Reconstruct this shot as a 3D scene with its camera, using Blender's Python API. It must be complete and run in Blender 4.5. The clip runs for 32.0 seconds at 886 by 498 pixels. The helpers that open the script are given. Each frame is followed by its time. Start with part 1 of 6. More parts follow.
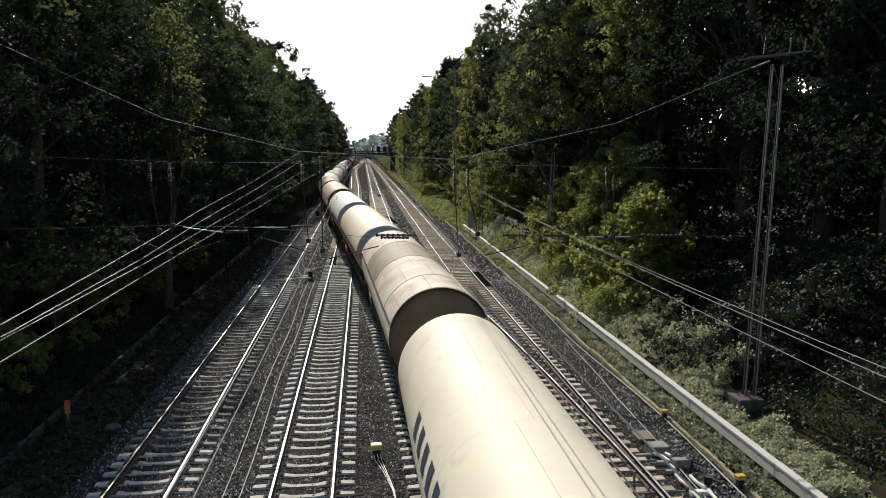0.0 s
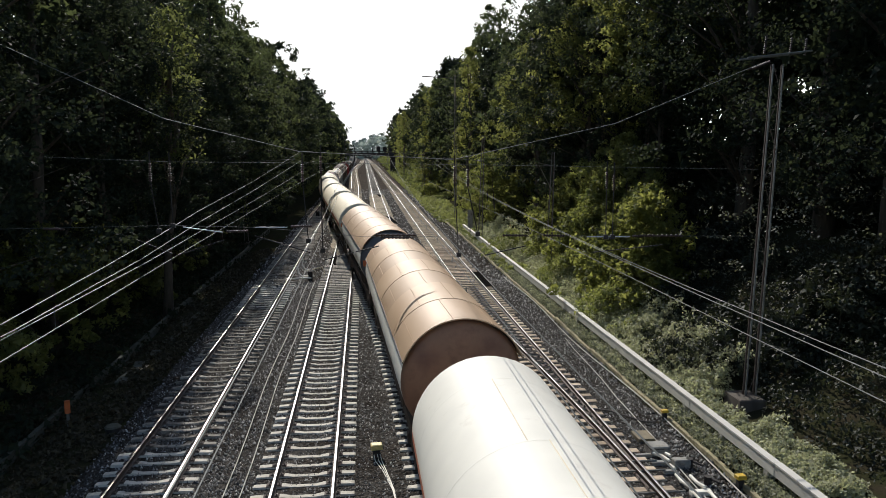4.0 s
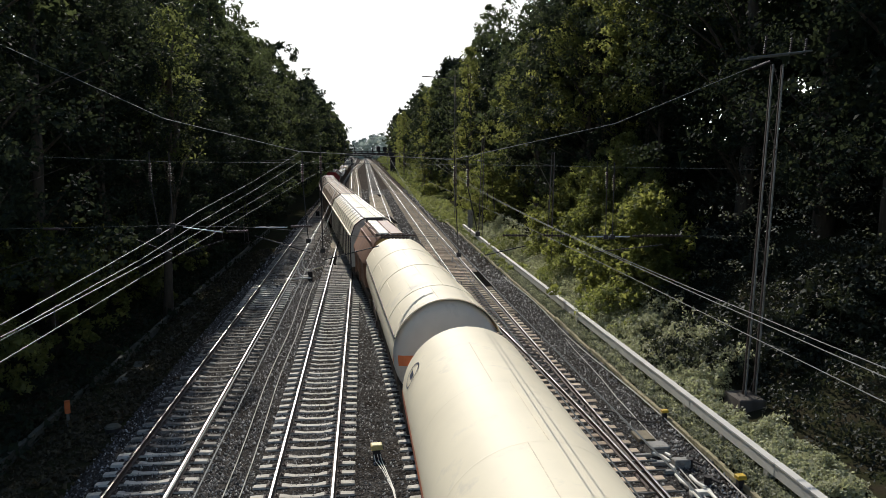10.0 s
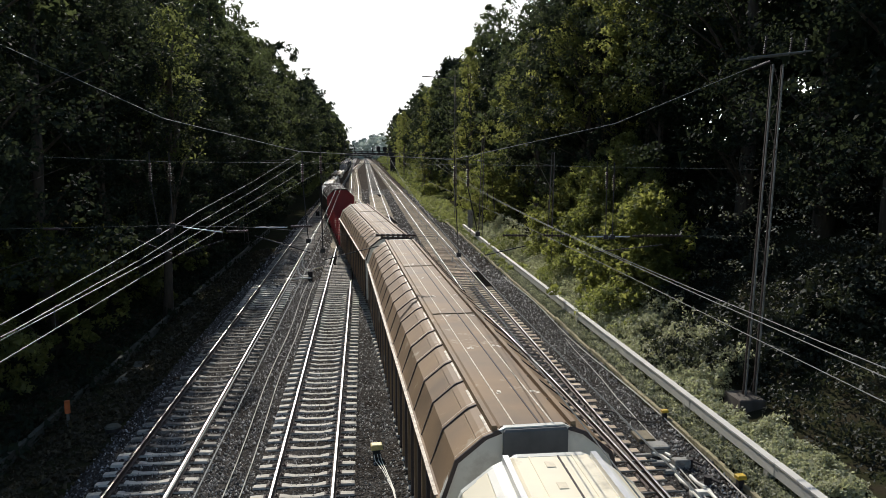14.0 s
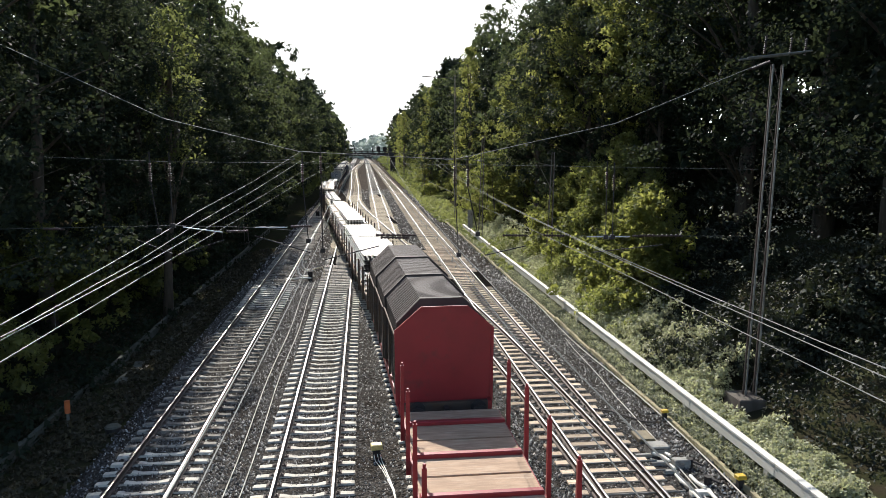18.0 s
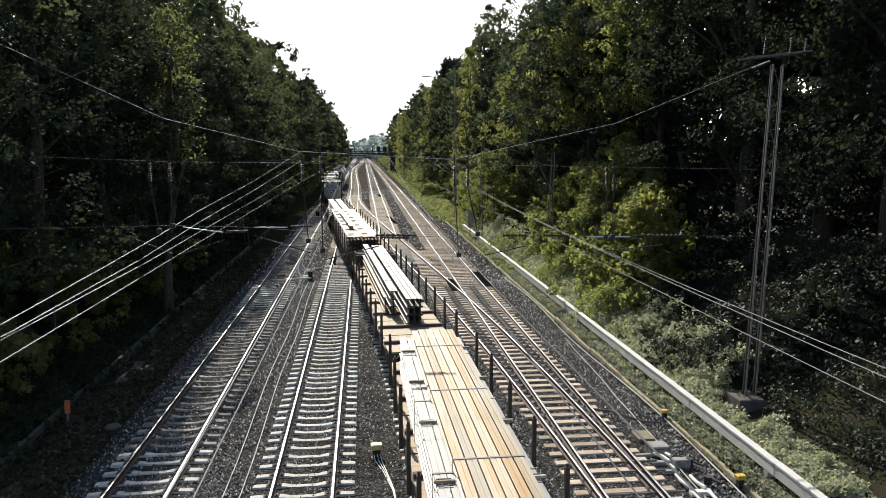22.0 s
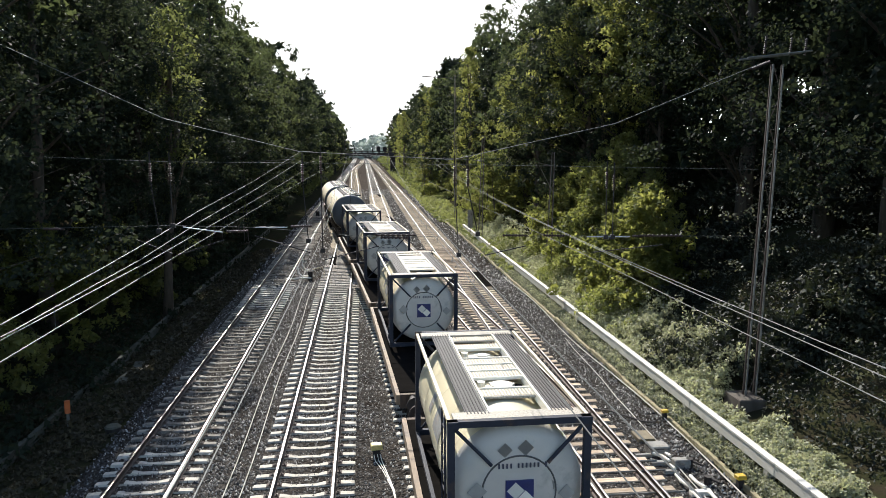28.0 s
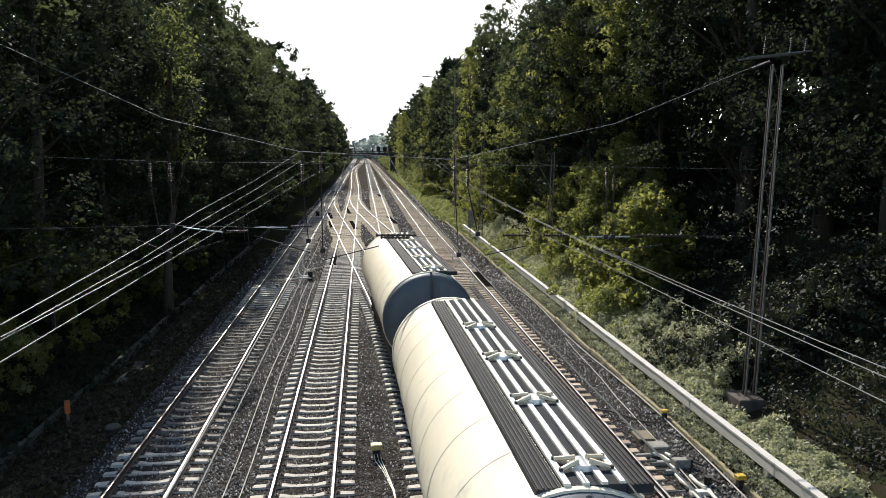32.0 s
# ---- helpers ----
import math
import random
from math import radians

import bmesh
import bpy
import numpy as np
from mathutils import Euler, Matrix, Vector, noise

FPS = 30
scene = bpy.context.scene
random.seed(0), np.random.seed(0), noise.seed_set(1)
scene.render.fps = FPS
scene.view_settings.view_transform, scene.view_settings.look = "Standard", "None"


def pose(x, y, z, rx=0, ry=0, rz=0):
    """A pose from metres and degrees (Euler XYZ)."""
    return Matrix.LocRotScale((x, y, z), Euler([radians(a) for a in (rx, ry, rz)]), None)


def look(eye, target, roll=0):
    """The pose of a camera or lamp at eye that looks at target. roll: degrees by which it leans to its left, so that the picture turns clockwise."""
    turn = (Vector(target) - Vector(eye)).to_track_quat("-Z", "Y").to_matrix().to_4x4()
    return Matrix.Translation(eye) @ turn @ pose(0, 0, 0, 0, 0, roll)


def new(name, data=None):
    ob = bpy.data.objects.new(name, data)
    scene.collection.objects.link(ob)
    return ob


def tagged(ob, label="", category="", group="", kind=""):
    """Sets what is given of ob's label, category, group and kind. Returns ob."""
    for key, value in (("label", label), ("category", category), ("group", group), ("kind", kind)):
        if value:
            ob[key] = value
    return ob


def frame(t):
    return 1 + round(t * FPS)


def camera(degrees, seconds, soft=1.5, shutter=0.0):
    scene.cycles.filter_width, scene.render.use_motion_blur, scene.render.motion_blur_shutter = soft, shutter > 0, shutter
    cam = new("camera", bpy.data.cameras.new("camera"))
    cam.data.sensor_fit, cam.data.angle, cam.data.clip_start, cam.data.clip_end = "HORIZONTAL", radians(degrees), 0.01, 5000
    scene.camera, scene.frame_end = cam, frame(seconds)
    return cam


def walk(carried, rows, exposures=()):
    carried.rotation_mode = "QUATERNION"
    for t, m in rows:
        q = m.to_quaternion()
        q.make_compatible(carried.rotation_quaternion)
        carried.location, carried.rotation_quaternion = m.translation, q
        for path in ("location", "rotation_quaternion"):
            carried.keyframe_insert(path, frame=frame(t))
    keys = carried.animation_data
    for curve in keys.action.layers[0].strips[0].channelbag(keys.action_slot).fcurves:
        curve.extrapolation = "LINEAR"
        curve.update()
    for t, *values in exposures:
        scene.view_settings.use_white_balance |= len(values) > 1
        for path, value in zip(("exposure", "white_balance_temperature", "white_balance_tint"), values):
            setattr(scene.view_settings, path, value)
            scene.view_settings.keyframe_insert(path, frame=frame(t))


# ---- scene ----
cam = camera(61.86, 32.0, soft=0.5)
VIEW = pose(0.0, 0.0, 8.41, 90 - 7.80, 0, -6.135)
walk(cam, [(0.0, VIEW), (32.0, VIEW)], exposures=[(0.0, -0.08), (1.0, 0.1), (2.0, 0.1), (3.5, -0.1), (6.0, 0.25), (9.0, -0.18), (10.5, -0.05), (12.0, 0.2), (13.0, -0.08), (17.0, 0.6), (19.0, 0.75), (20.0, 0.45), (21.5, 0.45), (23.0, 0.6), (25.5, 0.6), (28.0, 0.76), (31.0, 0.72), (32.0, 0.42)])

# ---- world and light ----
SUN_ELEVATION, SUN_LEFT = 36.0, 9.5
world = bpy.data.worlds.new("sky")
scene.world = world
world.use_nodes = True
wn = world.node_tree
sky = wn.nodes.new("ShaderNodeTexSky")
sky.sky_type, sky.sun_disc = "NISHITA", False
sky.sun_elevation, sky.sun_rotation = radians(SUN_ELEVATION), radians(-SUN_LEFT)
sky.air_density, sky.dust_density = 1.0, 0.8
wn.links.new(sky.outputs[0], wn.nodes["Background"].inputs[0])
wn.nodes["Background"].inputs[1].default_value = 0.14
sun = new("sun", bpy.data.lights.new("sun", "SUN"))
sun.data.energy, sun.data.angle, sun.data.color = 4.8, radians(0.53), (1.0, 0.96, 0.9)
el, az = radians(SUN_ELEVATION), radians(SUN_LEFT)
SUN_DIR = Vector((-math.sin(az) * math.cos(el), math.cos(az) * math.cos(el), math.sin(el)))
sun.matrix_world = look(SUN_DIR * 100, (0, 0, 0))

# bright hazy sky low over the far end of the line
hm = bpy.data.materials.new("hazy_sky")
hm.use_nodes = True
he = hm.node_tree.nodes.new("ShaderNodeEmission")
he.inputs[0].default_value, he.inputs[1].default_value = (1.0, 1.0, 1.0, 1), 1.5
hm.node_tree.links.new(he.outputs[0], hm.node_tree.nodes["Material Output"].inputs[0])
hd = bpy.data.meshes.new("backdrop")
hd.from_pydata([(-900, 1400, -20), (900, 1400, -20), (900, 1400, 620), (-900, 1400, 620)], [], [(0, 1, 2, 3)])
hd.materials.append(hm)
tagged(new("backdrop", hd), "bright white hazy sky above the far line", "sky", kind="structure")

# ---- plan ----
AX, BX, CX, DX = -5.68, -1.62, 2.5, 6.55      # track centre lines
GAUGE = 1.507
SPEED = 14.55


def lead(y):
    """Sideways shift of the diagonal route that leaves a track to the left and ends two tracks further over."""
    y0, r, k = 5.0, 430.0, 0.09
    y1 = y0 + r * k
    full = CX - AX
    a = r * k * k / 2
    y2 = y1 + (full - 2 * a) / k
    y3 = y2 + r * k
    if y < y0:
        return 0.0
    if y < y1:
        return (y - y0) ** 2 / (2 * r)
    if y < y2:
        return a + k * (y - y1)
    if y < y3:
        return full - (y3 - y) ** 2 / (2 * r)
    return full


def route(y):
    """Centre line of the route that the train takes: x at y."""
    return CX - lead(y)


def track_b(y):
    """Second track: straight to the crossover, then swinging out to the left and back."""
    return BX + float(np.interp(y, (130, 160, 190, 230, 270, 300, 340, 400, 600), (0, -0.15, -0.6, -1.2, -1.7, -1.75, -0.9, 0.4, 2.0)))


def track_d(y):
    """Fourth track: straight, bending left far out."""
    return DX + float(np.interp(y, (140, 200, 300, 400, 520, 700), (0, -0.2, -0.6, -1.2, -2.4, -4.0)))


# ---- materials ----
def material(name, colour, rough=0.6, metal=0.0, scale=6.0, vary=0.18, second=None, mix=0.5, bump=0.15, bump_scale=40.0,
             streak=(1, 1, 1), spec=0.5, coords="Object", per_piece=0.0, dirt=None, dirt_at=0.6, dirt_scale=1.5):
    m = bpy.data.materials.new(name)
    m.use_nodes = True
    t = m.node_tree
    b = t.nodes["Principled BSDF"]
    tc = t.nodes.new("ShaderNodeTexCoord")
    mp = t.nodes.new("ShaderNodeMapping")
    mp.inputs["Scale"].default_value = streak
    t.links.new(tc.outputs[coords], mp.inputs[0])
    if per_piece:
        # every piece cuts its grain from another place
        pi = t.nodes.new("ShaderNodeObjectInfo")
        vm = t.nodes.new("ShaderNodeVectorMath")
        vm.operation = "SCALE"
        vm.inputs[0].default_value = (37.0, 91.0, 53.0)
        t.links.new(pi.outputs["Random"], vm.inputs["Scale"])
        t.links.new(vm.outputs[0], mp.inputs["Location"])
    n1 = t.nodes.new("ShaderNodeTexNoise")
    n1.inputs["Scale"].default_value, n1.inputs["Detail"].default_value = scale, 6
    t.links.new(mp.outputs[0], n1.inputs["Vector"])
    ramp = t.nodes.new("ShaderNodeValToRGB")
    c = Vector(colour)
    lo = tuple(max(0, v * (1 - vary)) for v in c) if second is None else tuple(second)
    hi = tuple(min(1, v * (1 + vary)) for v in c)
    ramp.color_ramp.elements[0].position, ramp.color_ramp.elements[1].position = 0.5 - 0.25 * mix - 0.1, 0.5 + 0.25 * mix + 0.1
    ramp.color_ramp.elements[0].color, ramp.color_ramp.elements[1].color = (*lo, 1), (*hi, 1)
    t.links.new(n1.outputs["Fac"], ramp.inputs[0])
    col = ramp.outputs[0]
    if dirt is not None:
        n3 = t.nodes.new("ShaderNodeTexNoise")
        n3.inputs["Scale"].default_value, n3.inputs["Detail"].default_value, n3.inputs["Roughness"].default_value = dirt_scale, 8, 0.65
        t.links.new(mp.outputs[0], n3.inputs["Vector"])
        r3 = t.nodes.new("ShaderNodeMapRange")
        r3.inputs["From Min"].default_value, r3.inputs["From Max"].default_value = dirt_at - 0.08, dirt_at + 0.12
        t.links.new(n3.outputs["Fac"], r3.inputs[0])
        mx = t.nodes.new("ShaderNodeMix")
        mx.data_type = "RGBA"
        mx.inputs[7].default_value = (*dirt, 1)
        t.links.new(r3.outputs[0], mx.inputs[0])
        t.links.new(col, mx.inputs[6])
        col = mx.outputs[2]
    if per_piece:
        oi = t.nodes.new("ShaderNodeObjectInfo")
        hs = t.nodes.new("ShaderNodeHueSaturation")
        mr = t.nodes.new("ShaderNodeMapRange")
        mr.inputs["To Min"].default_value, mr.inputs["To Max"].default_value = 1 - per_piece, 1 + per_piece
        t.links.new(oi.outputs["Random"], mr.inputs[0])
        t.links.new(mr.outputs[0], hs.inputs["Value"])
        t.links.new(col, hs.inputs["Color"])
        col = hs.outputs[0]
    t.links.new(col, b.inputs["Base Color"])
    b.inputs["Metallic"].default_value = metal
    b.inputs["Specular IOR Level"].default_value = spec
    rr = t.nodes.new("ShaderNodeMapRange")
    rr.inputs["To Min"].default_value, rr.inputs["To Max"].default_value = max(0.03, rough - 0.1), min(1, rough + 0.1)
    t.links.new(n1.outputs["Fac"], rr.inputs[0])
    t.links.new(rr.outputs[0], b.inputs["Roughness"])
    if bump:
        n2 = t.nodes.new("ShaderNodeTexNoise")
        n2.inputs["Scale"].default_value, n2.inputs["Detail"].default_value = bump_scale, 4
        t.links.new(mp.outputs[0], n2.inputs["Vector"])
        bp = t.nodes.new("ShaderNodeBump")
        bp.inputs["Strength"].default_value, bp.inputs["Distance"].default_value = bump, 0.02
        t.links.new(n2.outputs["Fac"], bp.inputs["Height"])
        t.links.new(bp.outputs[0], b.inputs["Normal"])
    return m


def leaf_material(name, colour, glow, per=0.35, through_light=0.45, spec=0.25):
    m = bpy.data.materials.new(name)
    m.use_nodes = True
    t = m.node_tree
    t.nodes.remove(t.nodes["Principled BSDF"])
    g = t.nodes.new("ShaderNodeNewGeometry")
    oi = t.nodes.new("ShaderNodeObjectInfo")
    ad = t.nodes.new("ShaderNodeMath")
    ad.operation = "MULTIPLY_ADD"
    ad.inputs[1].default_value = 0.45
    t.links.new(oi.outputs["Random"], ad.inputs[0])
    m2 = t.nodes.new("ShaderNodeMath")
    m2.operation = "MULTIPLY"
    m2.inputs[1].default_value = 0.55
    t.links.new(g.outputs["Random Per Island"], m2.inputs[0])
    t.links.new(m2.outputs[0], ad.inputs[2])
    outs = []
    for c in (colour, glow):
        ramp = t.nodes.new("ShaderNodeValToRGB")
        e = ramp.color_ramp.elements
        e[0].color = (*(v * (1 - per) for v in c), 1)
        e[1].color = (*(min(1, v * (1 + per) * f) for v, f in zip(c, (1.12, 1.0, 0.8))), 1)
        t.links.new(ad.outputs[0], ramp.inputs[0])
        outs.append(ramp.outputs[0])
    d = t.nodes.new("ShaderNodeBsdfPrincipled")
    d.inputs["Roughness"].default_value = 0.65
    d.inputs["Specular IOR Level"].default_value = spec
    t.links.new(outs[0], d.inputs["Base Color"])
    tr = t.nodes.new("ShaderNodeBsdfTranslucent")
    t.links.new(outs[1], tr.inputs[0])
    mx = t.nodes.new("ShaderNodeMixShader")
    mx.inputs[0].default_value = through_light
    t.links.new(d.outputs[0], mx.inputs[1])
    t.links.new(tr.outputs[0], mx.inputs[2])
    t.links.new(mx.outputs[0], t.nodes["Material Output"].inputs[0])
    return m


def ballast_material():
    m = bpy.data.materials.new("ballast")
    m.use_nodes = True
    t = m.node_tree
    b = t.nodes["Principled BSDF"]
    tc = t.nodes.new("ShaderNodeTexCoord")
    v = t.nodes.new("ShaderNodeTexVoronoi")
    v.inputs["Scale"].default_value = 15
    t.links.new(tc.outputs["Object"], v.inputs["Vector"])
    r = t.nodes.new("ShaderNodeValToRGB")
    r.color_ramp.elements[0].color, r.color_ramp.elements[1].color = (0.018, 0.017, 0.016, 1), (0.13, 0.122, 0.112, 1)
    t.links.new(v.outputs["Color"], r.inputs[0])
    n = t.nodes.new("ShaderNodeTexNoise")
    n.inputs["Scale"].default_value, n.inputs["Detail"].default_value, n.inputs["Roughness"].default_value = 0.6, 10, 0.72
    t.links.new(tc.outputs["Object"], n.inputs["Vector"])
    mx = t.nodes.new("ShaderNodeMix")
    mx.data_type, mx.blend_type = "RGBA", "MULTIPLY"
    mx.inputs[0].default_value = 0.85
    r2 = t.nodes.new("ShaderNodeValToRGB")
    r2.color_ramp.elements[0].position, r2.color_ramp.elements[1].position = 0.35, 0.65
    r2.color_ramp.elements[0].color, r2.color_ramp.elements[1].color = (0.38, 0.32, 0.26, 1), (1.1, 1.08, 1.05, 1)
    t.links.new(n.outputs["Fac"], r2.inputs[0])
    t.links.new(r.outputs[0], mx.inputs[6])
    t.links.new(r2.outputs[0], mx.inputs[7])
    t.links.new(mx.outputs[2], b.inputs["Base Color"])
    b.inputs["Roughness"].default_value = 0.95
    b.inputs["Specular IOR Level"].default_value = 0.0
    bp = t.nodes.new("ShaderNodeBump")
    bp.inputs["Strength"].default_value, bp.inputs["Distance"].default_value = 1.0, 0.06
    bp.invert = True
    t.links.new(v.outputs["Distance"], bp.inputs["Height"])
    t.links.new(bp.outputs[0], b.inputs["Normal"])
    return m


def stone_material():
    m = bpy.data.materials.new("crushed_stone")
    m.use_nodes = True
    t = m.node_tree
    b = t.nodes["Principled BSDF"]
    g = t.nodes.new("ShaderNodeNewGeometry")
    r = t.nodes.new("ShaderNodeValToRGB")
    e = r.color_ramp.elements
    e[0].color, e[1].color = (0.022, 0.021, 0.019, 1), (0.46, 0.44, 0.4, 1)
    k = r.color_ramp.elements.new(0.7)
    k.color = (0.115, 0.108, 0.098, 1)
    t.links.new(g.outputs["Random Per Island"], r.inputs[0])
    t.links.new(r.outputs[0], b.inputs["Base Color"])
    b.inputs["Roughness"].default_value = 0.7
    return m


M = dict(
    ballast=ballast_material(),
    stone=stone_material(),
    oldballast=material("rust_brown_ballast", (0.085, 0.072, 0.06), 0.95, scale=2.2, vary=0.3, second=(0.03, 0.025, 0.021), bump=0.8, bump_scale=14, spec=0.0),
    earth=material("forest_floor", (0.035, 0.028, 0.019), 0.95, scale=1.3, second=(0.03, 0.035, 0.015), bump=0.6, bump_scale=9, spec=0.0),
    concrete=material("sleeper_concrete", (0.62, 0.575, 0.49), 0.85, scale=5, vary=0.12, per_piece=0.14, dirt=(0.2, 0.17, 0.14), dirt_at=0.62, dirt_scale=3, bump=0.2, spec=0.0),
    paletimber=material("pale_crossing_timber", (0.54, 0.47, 0.36), 0.85, scale=3, streak=(1, 9, 9), second=(0.36, 0.3, 0.22), per_piece=0.24, bump=0.3, bump_scale=25, spec=0.0),
    browntimber=material("brown_far_timber", (0.4, 0.34, 0.26), 0.9, scale=3, second=(0.25, 0.205, 0.15), per_piece=0.25, bump=0.2, spec=0.0),
    greytimber=material("grey_timber", (0.46, 0.43, 0.38), 0.85, scale=3, streak=(1, 9, 9), second=(0.28, 0.25, 0.21), per_piece=0.2, bump=0.3, bump_scale=25, spec=0.0),
    timber=material("sleeper_timber", (0.54, 0.45, 0.345), 0.85, scale=3, streak=(1, 9, 9), second=(0.34, 0.255, 0.18), per_piece=0.32, bump=0.4, bump_scale=25, spec=0.0),
    dirtyshadeconcrete=material("oily_shaded_concrete", (0.34, 0.315, 0.27), 0.9, scale=5, vary=0.15, per_piece=0.25, dirt=(0.1, 0.085, 0.07), dirt_at=0.5, dirt_scale=2.5, bump=0.2, spec=0.0),
    kerb=material("old_concrete", (0.55, 0.52, 0.45), 0.9, scale=3, vary=0.15, dirt=(0.22, 0.2, 0.15), dirt_at=0.6, dirt_scale=1.2, bump=0.2),
    duct=material("smooth_concrete", (0.66, 0.63, 0.56), 0.48, scale=1.5, vary=0.08, dirt=(0.4, 0.37, 0.3), dirt_at=0.66, dirt_scale=0.6, bump=0.06, bump_scale=20),
    edge=material("lichen_concrete", (0.42, 0.36, 0.2), 0.95, scale=4, second=(0.2, 0.17, 0.1), bump=0.3, dirt=(0.09, 0.09, 0.04), dirt_at=0.6, dirt_scale=2),
    # brown stain plus the shade at the mast foot, both in the colour
    footing=material("stain_shade_concrete", (0.11, 0.092, 0.072), 0.95, scale=2, second=(0.06, 0.046, 0.035), bump=0.3, streak=(1, 1, 0.4)),
    lidbrown=material("olive_brown_plate", (0.2, 0.165, 0.1), 0.8, scale=4, second=(0.13, 0.105, 0.065), bump=0.2),
    dullgrey=material("dull_grey_paint", (0.29, 0.28, 0.245), 0.7, scale=4, dirt=(0.12, 0.1, 0.08), dirt_at=0.55, dirt_scale=4, bump=0.1),
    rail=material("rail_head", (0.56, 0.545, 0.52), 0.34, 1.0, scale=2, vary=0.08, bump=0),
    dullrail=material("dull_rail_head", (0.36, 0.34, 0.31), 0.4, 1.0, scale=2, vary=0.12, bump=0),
    railweb=material("rail_rust", (0.075, 0.052, 0.04), 0.8, scale=4, bump=0.2),
    # dark concrete colour that carries the shade of the left bank
    shadedark=material("shade_dark_concrete", (0.085, 0.085, 0.068), 0.95, scale=3, second=(0.045, 0.05, 0.03), bump=0.3),
    rope=material("weathered_rope", (0.12, 0.123, 0.115), 0.7, 0.1, bump=0),
    dimrope=material("dull_rope", (0.07, 0.075, 0.07), 0.8, bump=0),
    alu_arm=material("bright_tube", (0.6, 0.6, 0.58), 0.4, 0.3, bump=0),
    wire=material("wire_copper", (0.095, 0.1, 0.093), 0.6, 0.2, bump=0),
    steel=material("mast_steel", (0.15, 0.15, 0.135), 0.6, 0.3, scale=4, second=(0.12, 0.11, 0.095), bump=0.1),
    dark=material("dark_iron", (0.035, 0.03, 0.028), 0.7, 0.3, scale=5, bump=0.2),
    # near-black for gaps in the crossing and container shadow on decks
    shadeblack=material("shade_black", (0.012, 0.011, 0.01), 1.0, scale=4, bump=0.2, spec=0.0),
    insulator=material("brown_glaze", (0.04, 0.022, 0.017), 0.5, bump=0),
    bark=material("bark", (0.09, 0.07, 0.05), 0.95, scale=3, streak=(3, 3, 0.5), second=(0.045, 0.036, 0.026), bump=0.8, bump_scale=8),
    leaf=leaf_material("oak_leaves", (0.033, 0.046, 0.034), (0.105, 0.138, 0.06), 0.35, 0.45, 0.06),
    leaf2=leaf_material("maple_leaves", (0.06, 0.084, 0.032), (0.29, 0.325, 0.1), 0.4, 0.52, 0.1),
    # darker copy of the tree leaves, shade put into its colour
    leaf3=leaf_material("shade_dark_leaves", (0.02, 0.03, 0.025), (0.05, 0.068, 0.035), 0.35, 0.32, 0.04),
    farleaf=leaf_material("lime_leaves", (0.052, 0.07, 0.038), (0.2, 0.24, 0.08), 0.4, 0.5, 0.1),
    # pale grey-green with the haze over the far trees put in
    distant=leaf_material("haze_pale_leaves", (0.31, 0.38, 0.37), (0.4, 0.48, 0.44), 0.12, 0.5),
    grass=leaf_material("grass_blades", (0.15, 0.185, 0.09), (0.3, 0.35, 0.13), 0.45, 0.4),
    litter=leaf_material("dead_leaves", (0.055, 0.052, 0.036), (0.075, 0.07, 0.04), 0.6, 0.2),
    shrub=leaf_material("shrub_leaves", (0.075, 0.1, 0.045), (0.32, 0.37, 0.1), 0.45, 0.5, 0.5),
    ivy=leaf_material("ivy_leaves", (0.29, 0.32, 0.25), (0.42, 0.48, 0.31), 0.75, 0.35, 0.7),
    gloss=leaf_material("glossy_leaves", (0.1, 0.11, 0.085), (0.16, 0.18, 0.1), 0.4, 0.3, 1.0),
    # lit and shaded copies of one bank leaf colour
    bankleaf=leaf_material("lit_bank_leaves", (0.11, 0.14, 0.07), (0.34, 0.4, 0.12), 0.5, 0.45, 0.6),
    dimleaf=leaf_material("shade_tinted_leaves", (0.024, 0.032, 0.02), (0.045, 0.058, 0.024), 0.5, 0.25, 0.5),
    white=material("white_paint", (0.82, 0.78, 0.67), 0.6, spec=0.3, scale=1.2, vary=0.05, dirt=(0.58, 0.52, 0.42), dirt_at=0.66, dirt_scale=0.9, bump=0.03, bump_scale=4),
    orangebox=material("deep_yellow_paint", (0.62, 0.4, 0.04), 0.5, scale=8, dirt=(0.3, 0.2, 0.06), bump=0.1),
    yellow=material("yellow_paint", (0.66, 0.52, 0.2), 0.5, scale=8, dirt=(0.35, 0.3, 0.2), bump=0.1),
)


